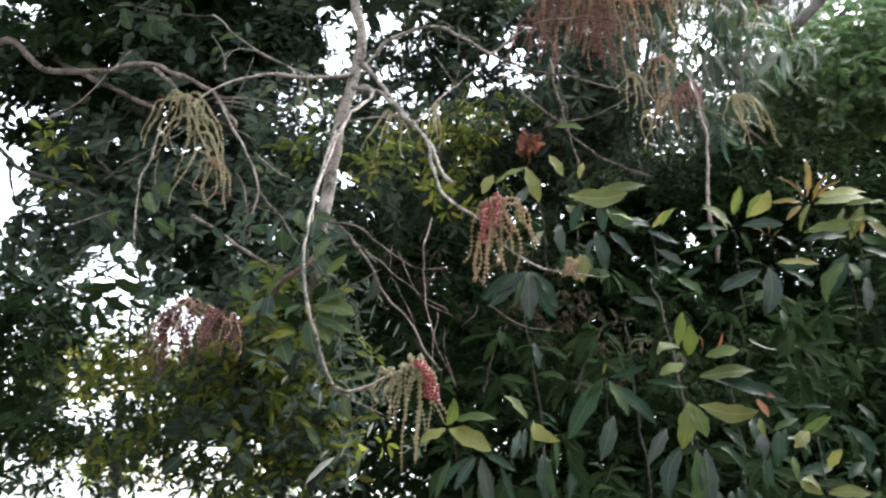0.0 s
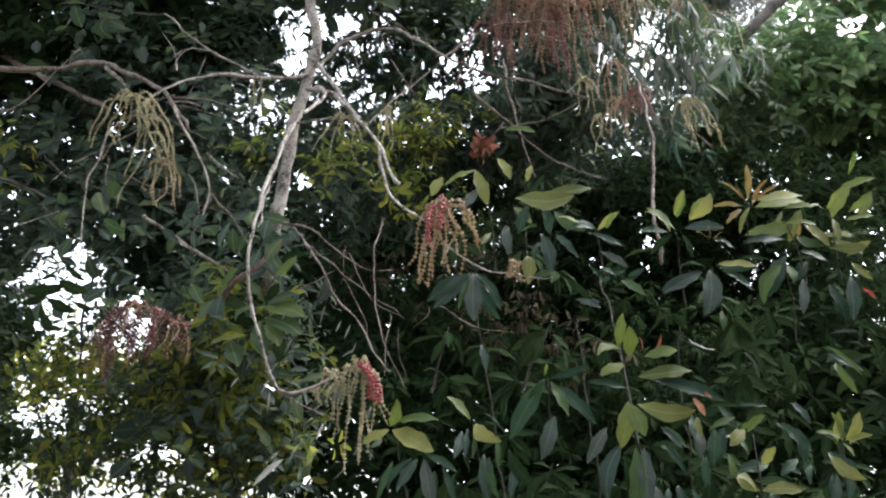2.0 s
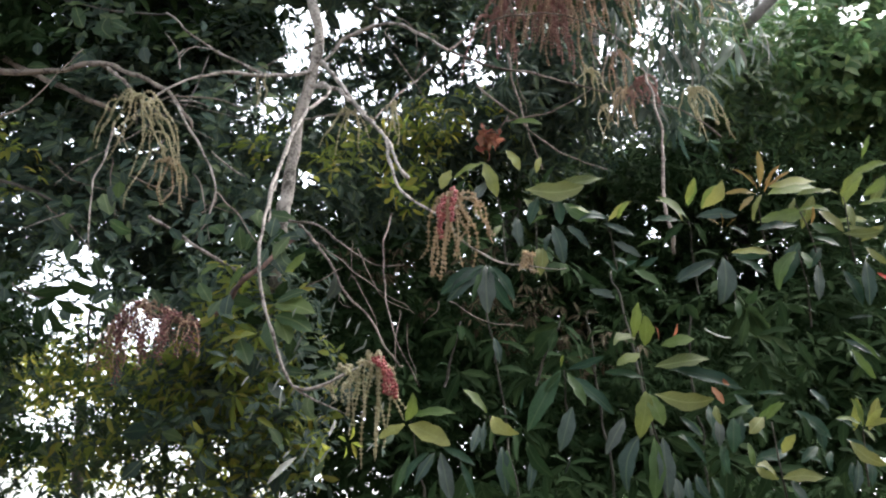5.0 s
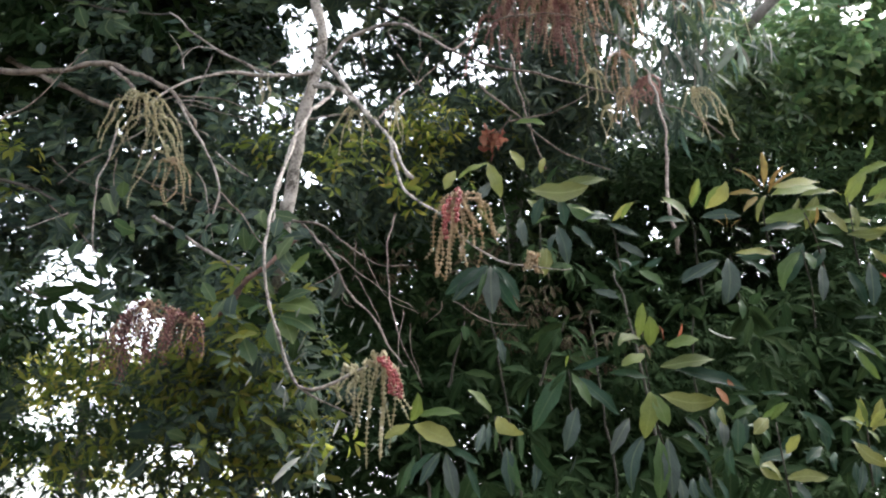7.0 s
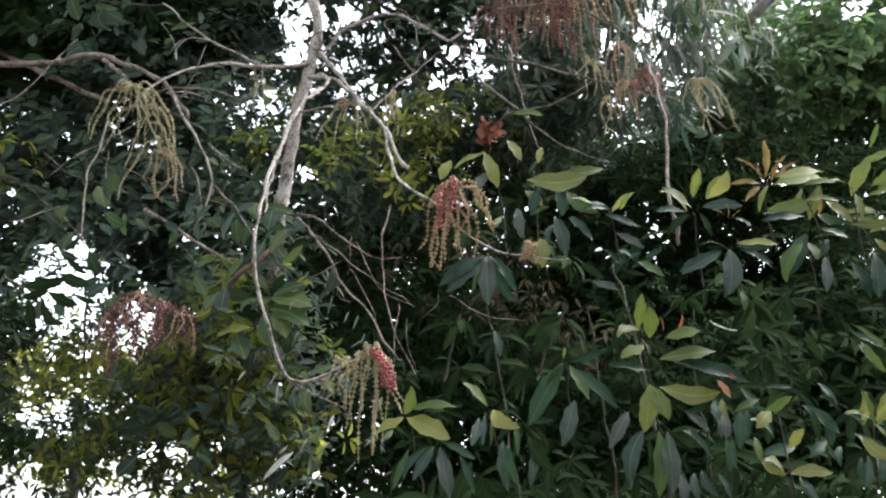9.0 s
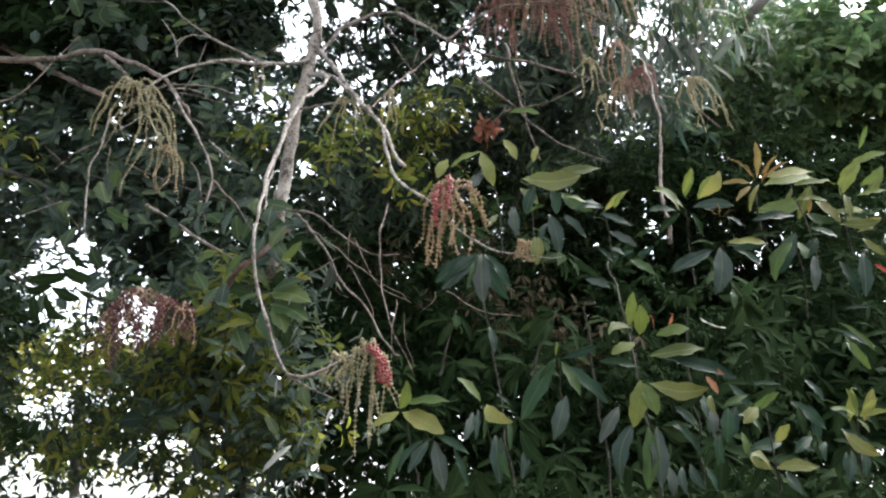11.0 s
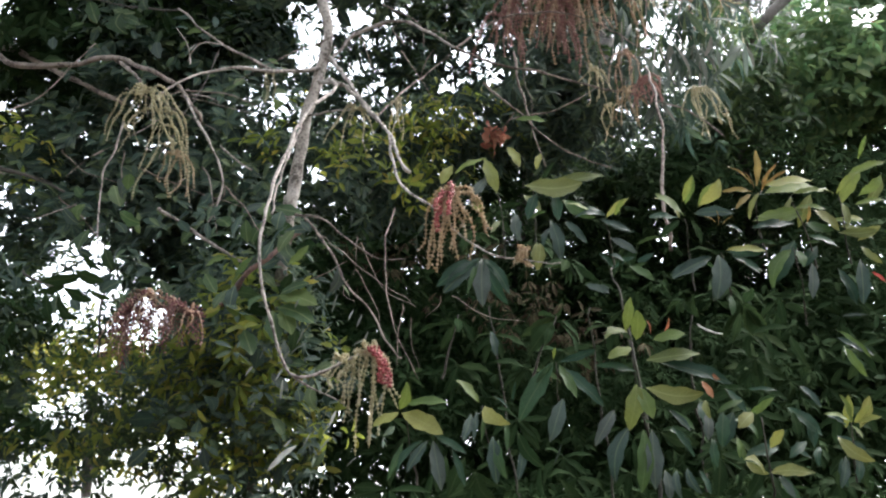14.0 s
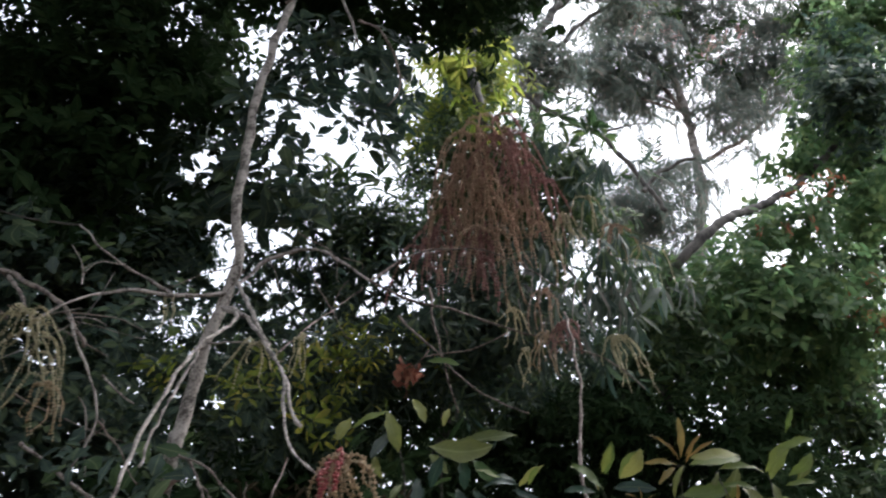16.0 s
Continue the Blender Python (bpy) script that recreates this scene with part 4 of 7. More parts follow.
crown("leaves", centre_tree, [((1.14, 7.80, 10.05), (0.35, 0.3, 0.42), 90), ((0.82, 7.60, 9.24), (0.35, 0.3, 0.3), 34)], 7, 0.2, SLIM, LIME_LEAF, 46, "bright yellow-unseen green leaves that block light", firm=0.0, per_spray=5)
crown("leaves", centre_tree, [((0.98, 6.60, 9.19), (0.3, 0.2, 0.25), 22), ((1.03, 6.40, 8.30), (0.22, 0.2, 0.2), 14)], 7, 0.18, SLIM, LIME_LEAF, 59, "lime-unseen green leaves that block light round the stem", firm=0.0, per_spray=4)
crown("leaves", centre_tree, [((-0.40, 7.00, 7.36), (0.4, 0.3, 0.25), 12), ((0.13, 7.00, 7.10), (0.3, 0.3, 0.3), 12), ((-0.61, 7.00, 6.82), (0.5, 0.3, 0.3), 16), ((2.04, 6.60, 7.87), (0.3, 0.3, 0.35), 16), ((2.05, 6.60, 7.24), (0.35, 0.3, 0.3), 7)], 9, 0.24, SLIM, MID_LEAF, 47, "whorls of slender leaves against the sky", droop=0.15, firm=0.0, per_spray=2)
crown("leaves", centre_tree, [((1.90, 6.90, 5.57), (0.5, 0.3, 0.45), 70), ((1.39, 6.90, 5.33), (0.4, 0.3, 0.4), 30)], 7, 0.14, SLIM, DARK_LEAF, 48, "slender dark leaves behind the drooping twigs", firm=0.25, per_spray=5)
crown("leaves", centre_tree, [((-0.82, 7.00, 6.28), (0.9, 0.3, 0.5), 40), ((-0.02, 6.80, 6.02), (0.5, 0.3, 0.5), 40), ((0.65, 6.80, 6.34), (0.5, 0.3, 0.5), 20), ((-1.41, 7.00, 6.48), (0.4, 0.3, 0.4), 14), ((1.24, 6.80, 5.95), (0.5, 0.3, 0.5), 14)], 6, 0.13, SLIM, DARK_LEAF, 57, "narrow hanging leaves against the sky", droop=1.7, firm=0.1, per_spray=3, spray=0.15)
crown("leaves", left_tree, [((-2.52, 6.80, 6.39), (1.1, 0.5, 0.9), 420), ((-1.88, 6.60, 6.91), (0.3, 0.3, 0.7), 120), ((-3.44, 6.80, 7.55), (0.8, 0.5, 0.8), 240)], 7, 0.14, BROAD, SHADE_TINTED_LEAF, 49, "leaves coloured very dark for crown shade", firm=0.6)
crown("leaves", left_tree, [((-0.69, 5.90, 8.05), (0.5, 0.4, 0.35), 46), ((-0.06, 6.00, 7.98), (0.35, 0.4, 0.45), 46), ((-0.95, 5.90, 6.62), (0.35, 0.3, 0.5), 34)], 6, 0.17, BROAD, DARK_LEAF, 50, "dark leaves against the sky", firm=0.0, per_spray=4)
right_tree = thing("leafy_tree", "full fresh green tree with fine foliage", "tree", (5.0, 9.2, 0.0))
bough("trunk", right_tree, [(4.0, 9.2, -0.1), (3.9, 9.6, 3.0), (3.76, 9.40, 7.08), (3.52, 8.40, 7.07), (3.39, 7.80, 7.00), (3.68, 7.70, 7.36), (4.26, 7.80, 7.88), (5.70, 8.60, 9.12), (7.17, 9.00, 10.71)], 0.075, 0.045, DARK_BARK, sides=10, crook=0.03)
crown("leaves", right_tree, [((5.10, 8.80, 7.24), (1.5, 1.0, 1.5), 900), ((8.19, 8.80, 13.29), (0.7, 0.8, 0.8), 420), ((7.18, 8.80, 12.17), (0.45, 0.6, 0.5), 150), ((7.05, 8.80, 10.63), (0.7, 0.8, 0.7), 330), ((6.00, 8.90, 9.82), (0.35, 0.5, 0.35), 60), ((6.93, 8.70, 9.20), (0.6, 0.8, 0.8), 300), ((4.91, 8.80, 7.67), (0.7, 0.7, 0.5), 190), ((5.53, 8.50, 7.02), (0.9, 0.9, 0.7), 380), ((4.29, 8.80, 6.79), (0.6, 0.7, 0.5), 150), ((5.59, 8.80, 8.27), (0.7, 0.8, 0.45), 170)], 7, 0.145, ROUND, FRESH_LEAF, 51, "fresh unseen green leaves that block light", per_spray=18)
crown("leaves", right_tree, [((4.75, 8.70, 8.01), (0.4, 0.4, 0.25), 20), ((5.28, 8.70, 7.97), (0.3, 0.4, 0.25), 18), ((5.41, 8.90, 8.72), (0.7, 0.5, 0.5), 40), ((6.66, 8.90, 11.43), (0.5, 0.5, 0.9), 40), ((7.73, 8.90, 13.67), (0.6, 0.5, 0.5), 50), ((5.81, 8.50, 6.72), (1.0, 0.6, 0.9), 90)], 6, 0.17, PLAIN, FRESH_LEAF, 55, "loose outer sprays", firm=0.2, per_spray=5, spray=0.2)
crown("leaves", right_tree, [((6.91, 8.20, 10.62), (0.8, 0.5, 1.6), 420)], 6, 0.15, ROUND, DARK_LEAF, 52, "dark unseen green leaves that block light")
crown("leaves", centre_tree, [((2.21, 5.80, 5.76), (0.35, 0.2, 0.2), 14), ((2.01, 5.80, 5.42), (0.3, 0.2, 0.2), 12), ((2.05, 6.00, 5.50), (0.45, 0.3, 0.4), 18), ((1.41, 6.20, 5.93), (0.4, 0.3, 0.4), 18), ((1.87, 6.20, 6.92), (0.3, 0.3, 0.6), 30)], 5, 0.26, NARROW, DARK_LEAF, 54, "long drooping dark leaves", droop=1.9, firm=0.0, per_spray=3)
crown("leaves", centre_tree, [((2.12, 5.70, 5.58), (0.35, 0.2, 0.25), 7), ((1.86, 5.70, 5.14), (0.4, 0.2, 0.2), 6)], 5, 0.3, NARROW, GREY_LEAF, 58, "long drooping grey leaves", droop=2.2, firm=0.0, per_spray=2)
crown("leaves", right_tree, [((5.60, 8.00, 8.53), (0.12, 0.2, 0.12), 10), ((5.01, 8.00, 7.93), (0.1, 0.2, 0.15), 10), ((5.89, 8.00, 6.91), (0.15, 0.2, 0.15), 12)], 6, 0.13, PLAIN, RUST, 53, "rusty red leaves")

crown("leaves", right_tree, [((3.50, 8.60, 7.39), (0.35, 0.3, 0.35), 26), ((3.86, 8.00, 6.84), (0.5, 0.3, 0.3), 40), ((4.47, 8.00, 7.23), (0.5, 0.3, 0.3), 40)], 6, 0.17, OVAL, FRESH_LEAF, 56, "bright young leaves", firm=0.2, per_spray=5, spray=0.16)

# ---- far feathery tree with a pale trunk ----
far_tree = thing("feathery_tree", "tall pale-trunked tree with feathery grey-green foliage", "tree", (6.2, 15.0, 0))
bough("trunk", far_tree, [(5.2, 14.5, -0.1), (5.0, 14.5, 4.0), (7.10, 14.50, 12.84), (7.34, 14.50, 14.73), (7.33, 14.50, 16.42), (7.21, 14.50, 18.05), (7.55, 14.50, 22.71)], 0.14, 0.08, PALE_BARK, crook=0.05, sides=9)
for pts in ([(7.45, 14.40, 14.74), (8.01, 14.40, 15.15), (8.68, 14.40, 15.64), (9.80, 14.40, 16.77)], [(7.26, 14.40, 16.22), (6.64, 14.40, 17.46), (5.52, 14.40, 18.19)]):
    bough("branch", far_tree, pts, 0.06, 0.03, BROWN_BARK)
crown("leaves", far_tree, [((6.30, 14.50, 18.17), (1.7, 1.0, 0.9), 75), ((5.26, 14.50, 16.80), (0.7, 0.8, 0.6), 26), ((9.05, 14.50, 18.04), (1.3, 1.0, 1.0), 60), ((7.75, 14.50, 20.66), (3.2, 1.0, 0.9), 115), ((7.46, 14.50, 14.21), (1.0, 0.8, 0.6), 14), ((5.30, 13.50, 12.27), (1.2, 0.8, 0.7), 50), ((10.54, 14.00, 19.43), (0.9, 0.8, 0.9), 40)], 6, 0.66, FROND, GREY_LEAF, 71, "feathery hanging grey-green fronds", droop=0.9, spread=(50, 110), firm=0.3, per_spray=2, spray=0.4)
crown("leaves", far_tree, [((5.62, 14.00, 17.34), (0.9, 0.6, 0.5), 20), ((8.06, 14.00, 17.82), (0.8, 0.6, 0.5), 18), ((7.13, 14.00, 19.72), (2.0, 0.6, 0.5), 26)], 6, 0.3, SLIM, MID_LEAF, 73, "dark green tufts among the fronds", firm=0.2, per_spray=4, spray=0.3)
crown("leaves", far_tree, [((8.75, 14.00, 18.33), (0.9, 0.6, 0.7), 16), ((7.00, 14.00, 18.79), (1.6, 0.6, 0.7), 20)], 4, 0.22, SLIM, DRY_RED, 74, "withered reddish leaflets", firm=0.2, per_spray=3, spray=0.2)
for k in range(9):
    a = ((7.16, 14.40, 17.94), (7.28, 14.40, 16.31), (7.29, 14.40, 20.48))[k % 3]
    way = ((-1) ** k) * (0.9 + 0.25 * k)
    bough("branch", far_tree, [a, (a[0] + way * 0.45, a[1] - 0.1, a[2] + 0.35), (a[0] + way, a[1] - 0.2, a[2] + 0.45 + 0.05 * k)], 0.035, 0.012, BROWN_BARK)

crown("leaves", far_tree, [((5.50, 13.50, 11.89), (0.9, 0.6, 0.7), 10), ((6.33, 13.80, 13.58), (0.8, 0.6, 0.6), 12), ((8.47, 14.20, 16.46), (0.9, 0.6, 0.7), 26), ((5.25, 13.80, 13.16), (0.5, 0.6, 0.5), 12), ((5.05, 14.00, 17.31), (0.7, 0.6, 0.6), 14), ((6.55, 13.00, 11.33), (0.6, 0.6, 0.5), 5)], 6, 0.6, FROND, GREY_LEAF, 75, "feathery hanging grey-green fronds", droop=0.9, spread=(50, 110), firm=0.0, per_spray=2, spray=0.4)
branchy = thing("bare_topped_tree", "dark bare-limbed tree with crooked upper branches", "tree", (1.9, 10.5, 0))
bough("trunk", branchy, [(1.9, 10.5, -0.1), (1.8, 10.5, 4.0), (2.46, 10.40, 10.41), (2.55, 10.40, 12.11), (2.52, 10.40, 13.27), (2.82, 10.40, 14.42), (3.42, 10.40, 15.36), (4.09, 10.40, 16.55)], 0.13, 0.07, DARK_BARK, crook=0.04, sides=9)
for pts, r in (([(2.55, 10.40, 13.28), (3.06, 10.40, 13.80), (3.56, 10.40, 14.51), (4.25, 10.40, 15.20), (4.93, 10.40, 15.55)], 0.05), ([(2.02, 10.20, 12.56), (2.51, 10.20, 12.05), (2.99, 10.20, 11.75), (3.55, 10.20, 11.41), (3.98, 10.20, 10.81), (4.22, 10.20, 10.40), (4.52, 10.20, 9.84)], 0.055), ([(3.56, 10.20, 11.50), (4.07, 10.20, 11.63), (4.49, 10.20, 11.77)], 0.02), ([(4.20, 10.20, 10.22), (4.54, 10.20, 10.67), (5.18, 10.20, 11.04)], 0.04)):
    bough("branch", branchy, pts, r, r * 0.6, DARK_BARK, crook=0.03)
crown("leaves", branchy, [((2.71, 10.40, 13.29), (0.7, 0.6, 0.9), 260), ((1.88, 10.40, 14.48), (0.8, 0.6, 0.5), 350), ((4.48, 10.60, 15.21), (0.8, 0.6, 0.4), 160)], 8, 0.22, SLIM, GREY_LEAF, 72, "sparse grey-unseen green leaves that block light", firm=0.6, per_spray=9)

# ---- woods behind and around ----
wood = thing("far_trees", "dense far woodland behind the clearing", "trees", (0, 12, 0), kind="stuff")
crown("leaves", wood, [((-3.55, 11.00, 4.11), (3.5, 1.0, 2.2), 550), ((2.64, 10.00, 4.33), (4.2, 1.0, 2.0), 4500), ((5.75, 9.60, 6.15), (1.2, 0.6, 0.6), 420), ((8.29, 10.50, 9.55), (0.8, 0.6, 0.8), 260), ((6.38, 9.60, 5.21), (0.9, 0.6, 0.6), 260), ((-1.80, 10.50, 6.37), (2.6, 1.0, 1.8), 420), ((2.03, 10.00, 6.14), (3.2, 1.0, 1.2), 1350), ((6.50, 11.00, 8.34), (2.0, 0.8, 2.2), 950), ((2.52, 9.20, 5.93), (1.6, 0.5, 0.6), 300), ((9.27, 11.00, 13.38), (1.5, 0.8, 2.6), 1100), ((9.14, 11.00, 16.46), (1.0, 0.7, 0.8), 300), ((-5.44, 9.50, 6.99), (3.0, 1.0, 2.0), 220)], 7, 0.2, PLAIN, MID_LEAF, 61, "mixed unseen green leaves that block light")
# Backing foliage carries its shade in the darkened leaf colour.
crown("leaves", wood, [((-0.94, 9.00, 4.19), (1.7, 0.8, 1.2), 1200), ((3.99, 7.60, 2.80), (1.5, 0.6, 1.1), 900)], 7, 0.17, PLAIN, SHADE_TINTED_LEAF, 65, "green leaves with shade put in their colour")
crown("leaves", wood, [((-3.09, 7.80, 5.81), (1.9, 0.5, 1.3), 850), ((-3.73, 8.20, 8.34), (2.0, 0.6, 2.0), 420), ((2.13, 8.60, 4.53), (2.2, 0.6, 0.5), 420)], 7, 0.11, PLAIN, SHADE_TINTED_LEAF, 66, "small leaves darkened in colour for shade", firm=0.6, per_spray=9)
crown("leaves", wood, [((-4.83, 11.00, 3.80), (1.3, 0.8, 0.7), 500), ((-3.68, 11.00, 3.19), (2.5, 0.8, 1.0), 600)], 7, 0.2, PLAIN, WARM_LEAF, 62, "yellowing leaves", firm=0.7)
crown("leaves", wood, [((3.95, 8.40, 5.35), (1.4, 0.5, 0.7), 330), ((2.47, 8.20, 5.19), (0.9, 0.5, 0.7), 200), ((4.00, 7.60, 4.13), (0.8, 0.5, 0.7), 200), ((-0.87, 8.60, 5.08), (0.9, 0.5, 0.6), 330), ((2.19, 8.80, 2.51), (2.6, 0.4, 0.9), 900), ((3.03, 9.00, 4.05), (2.4, 0.4, 0.9), 800), ((-0.15, 8.80, 3.48), (0.9, 0.4, 1.2), 450)], 7, 0.14, PLAIN, SHADE_TINTED_LEAF, 67, "leaves behind the shrub darkened in colour for shade", firm=0.35, per_spray=9)
bough("trunk", wood, [(-3.86, 9.00, 1.95), (-3.93, 9.00, 2.53), (-3.98, 9.00, 3.15)], 0.06, 0.05, DARK_BARK)
g = np.random.default_rng(5)
# Unseen foliage at the sides and behind the camera, added to cut low light.
unseen_flank = [((4.9, 3.4, 3.0), (1.2, 1.9, 3.2), 520), ((5.6, 0.2, 2.6), (1.4, 1.9, 2.8), 420), ((-5.4, 1.6, 2.6), (1.4, 2.0, 2.8), 420)]
ring = unseen_flank + [((15 * math.sin(a), -15 * math.cos(a), 4.0), (4.0, 2.6, 4.8), 1800) for a in np.linspace(-1.8, 1.8, 13)]
ob = crown("leaves", wood, ring, 7, 0.36, PLAIN, MID_LEAF, 63, "unseen green leaves that block light", firm=0.0)

# Unseen tree, added over and behind the camera to block overhead light.
canopy = thing("unseen_shade_tree", "unseen tree added to shade the clearing from above", "tree", (3.4, -3.2, 0))
bough("trunk", canopy, [(3.4, -3.2, -0.1), (3.3, -3.2, 3.0), (2.9, -3.0, 7.0)], 0.2, 0.12, DARK_BARK, sides=12)
for k, end in enumerate(((-2.0, 1.0, 8.6), (0.9, 3.4, 9.3), (6.5, 1.5, 8.2), (5.5, -5.0, 8.4))):
    bough("limb", canopy, [(3.0, -3.0, 6.0), ((3.0 + end[0]) / 2, (-3.0 + end[1]) / 2, 7.4), end], 0.09, 0.04, DARK_BARK)
# Leaf blobs kept out of view; the gaps between them steer the light.
shade_blobs = [((x, y, 8.3 + 0.3 * (k % 3)), (2.6, 2.2, 0.9), 230) for k, (x, y) in enumerate(((-7, -5), (-3.5, -6), (0, -5), (3.5, -6), (7, -5), (-7, -1), (-3.5, -2), (0, -1.2), (3.5, -2), (7, -1), (-5.5, 1.5), (5.5, 2)))]
shade_blobs += [((-4.2, 3.0, 8.4), (1.9, 1.4, 0.8), 320), ((-6.8, 3.4, 8.0), (1.6, 1.6, 1.0), 260), ((4.6, 1.8, 8.2), (1.5, 1.2, 0.8), 260), ((6.3, 1.5, 8.2), (1.5, 1.2, 0.8), 220)]
shade_blobs += [((x, 4.3 + 0.2 * (k % 2), 9.9), (1.5, 0.8, 0.55), 280) for k, x in enumerate((-2.6, -0.8, 0.9, 2.6, 4.3))]
crown("leaves", canopy, shade_blobs, 7, 0.3, PLAIN, MID_LEAF, 64, "unseen green leaves that block light", firm=0.0)

# ---- shrub with large glossy leaves ----
shrub = thing("large_leaved_shrub", "bushy shrub with large green leaves coloured dark for shade in whorls", "shrub", (1.2, 4.0, 0))
bough("stem", shrub, [(1.2, 4.0, -0.1), (1.15, 3.95, 1.0), (1.05, 4.3, 2.6), (1.0, 4.5, 3.1)], 0.015, 0.005, STEM_BARK)
for k in range(3):
    bough("stem", shrub, [(0.5 + 0.6 * k, 5.2, -0.1), (0.55 + 0.58 * k, 5.2, 1.2), (0.4 + 0.6 * k, 5.1, 2.4), (0.3 + 0.65 * k, 5.0, 3.0)], 0.012, 0.005, STEM_BARK)
# Inner leaves take the darker colour so the recess reads as shade.
crown("leaves", shrub, [((1.51, 6.90, 2.61), (2.0, 0.5, 1.2), 1100), ((0.07, 6.90, 2.89), (1.0, 0.5, 1.1), 700), ((2.53, 5.60, 1.80), (0.9, 0.5, 0.4), 110), ((0.40, 5.80, 1.60), (1.4, 0.5, 0.35), 240), ((1.40, 6.50, 1.60), (2.2, 0.4, 0.45), 500)], 8, 0.105, OVAL, SHADE_TINTED_LEAF, 34, "inner leaves with shade in their colour", droop=0.9, per_spray=9, firm=0.4, spray=0.2)
crown("leaves", shrub, [((0.24, 7.60, 5.21), (0.55, 0.3, 0.4), 220), ((4.52, 9.30, 4.88), (0.7, 0.3, 0.35), 130), ((3.89, 7.50, 2.00), (0.8, 0.3, 0.3), 170), ((0.11, 7.50, 2.09), (0.5, 0.3, 0.35), 130), ((3.38, 9.30, 3.46), (2.3, 0.3, 1.15), 1000), ((1.82, 8.60, 2.10), (3.0, 0.3, 0.5), 700), ((-1.23, 7.60, 3.67), (0.5, 0.3, 0.4), 60)], 7, 0.13, PLAIN, SHADE_TINTED_LEAF, 37, "thicket leaves coloured dark for shade", firm=0.0)
# Brown leaves added to give the thicket's depth its dark brown tone.
crown("leaves", shrub, [((0.52, 6.20, 3.38), (0.45, 0.3, 0.5), 46), ((1.00, 6.20, 3.11), (0.4, 0.3, 0.3), 24), ((-0.38, 6.20, 3.72), (0.3, 0.3, 0.4), 18)], 5, 0.1, OVAL, DARK_BROWN_LEAF, 39, "dark brown leaves added deep in the thicket", droop=1.2, per_spray=4, firm=0.0)
crown("leaves", shrub, [((0.90, 4.00, 1.74), (1.4, 0.3, 0.18), 16), ((0.16, 4.00, 1.74), (0.5, 0.3, 0.18), 8), ((0.53, 4.40, 3.12), (0.4, 0.3, 0.25), 4), ((1.74, 4.30, 2.92), (0.5, 0.3, 0.22), 5)], 8, 0.19, OVAL, SHADE_TINTED_LEAF, 32, "green leaves coloured dark for shade", droop=0.9, per_spray=3)


crown("leaves", shrub, [((0.6, 4.4, 0.9), (1.2, 0.6, 0.8), 260), ((1.9, 4.2, 0.9), (1.0, 0.6, 0.8), 260)], 8, 0.19, OVAL, SHADE_TINTED_LEAF, 33, "low green leaves with shade in their colour", droop=0.9, firm=0.0)
def leaves_on(rows):
    """Leaves of one sprig: rows of stalk, tip, width and material; sheen-tinted leaves face outwards, young leaves tilt
    up.
    """
    for base, tip, wide, mat in rows:
        face = {"sheen_tinted_leaf": (0.05, -1, 0.12), "young_leaf": (0, -0.8, 0.6)}.get(mat.name, (0.05, -0.9, 0.4))
        leaf(shrub, base, tip, wide * (1.08 if mat is YOUNG_LEAF else 0.98), mat, face, (0.06, 0.12, 0.2)[int(abs(base[0]) * 100) % 3], 0.28)


BRONZE_LEAF = leaf_material("bronze_leaf", [(0.0, (0.13, 0.085, 0.032)), (0.5, (0.2, 0.145, 0.045)), (1.0, (0.24, 0.2, 0.06))], 0.5, 0.35, veins=0.2)
# sprig with pale young leaves
bough("twig", shrub, [(0.87, 3.25, 1.94), (0.80, 3.10, 2.09), (0.77, 3.02, 2.18), (0.75, 3.00, 2.30)], 0.004, 0.002, STEM_BARK, crook=0.006, sides=6)
leaves_on((
    ((0.74, 3.00, 2.33), (0.75, 2.94, 2.45), 0.9, YOUNG_LEAF),
    ((0.78, 3.00, 2.30), (0.78, 2.94, 2.40), 1.5, YOUNG_LEAF),
    ((0.75, 3.00, 2.33), (0.65, 2.94, 2.30), 1.3, OLIVE_LEAF),
    ((0.76, 3.00, 2.27), (0.66, 2.94, 2.23), 1.3, YOUNG_LEAF),
    ((0.84, 3.00, 2.30), (0.95, 2.94, 2.32), 1.6, YOUNG_LEAF),
    ((0.81, 3.00, 2.22), (1.00, 2.94, 2.25), 1.05, OLIVE_LEAF),
    ((0.86, 3.00, 2.21), (1.12, 2.94, 2.16), 0.7, SHRUB_LEAF),
    ((0.80, 3.00, 2.12), (1.00, 2.94, 2.09), 1.1, OLIVE_LEAF),
    ((0.77, 3.00, 2.13), (0.72, 2.94, 1.97), 1.15, YOUNG_LEAF),
    ((0.78, 3.00, 2.12), (0.81, 2.94, 2.00), 1.3, YOUNG_LEAF),
))
# rusty and small leaves beside it
leaves_on((
    ((0.78, 3.02, 2.18), (0.62, 2.96, 2.20), 0.6, SHRUB_LEAF),
    ((0.84, 3.02, 2.33), (0.82, 2.96, 2.37), 0.6, RUST),
    ((0.89, 3.02, 2.33), (0.90, 2.96, 2.37), 0.5, RUST),
    ((0.99, 3.02, 2.19), (1.07, 2.96, 2.15), 0.8, RUST),
    ((1.02, 3.02, 2.15), (1.04, 2.96, 2.08), 1, RUST),
    ((0.89, 3.02, 2.04), (0.95, 2.96, 1.97), 0.8, SHEEN_TINTED_LEAF),
    ((0.89, 3.02, 1.98), (0.96, 2.96, 1.88), 0.6, SHRUB_LEAF),
    ((1.03, 3.02, 2.08), (1.02, 2.96, 2.01), 0.9, OLIVE_LEAF),
))
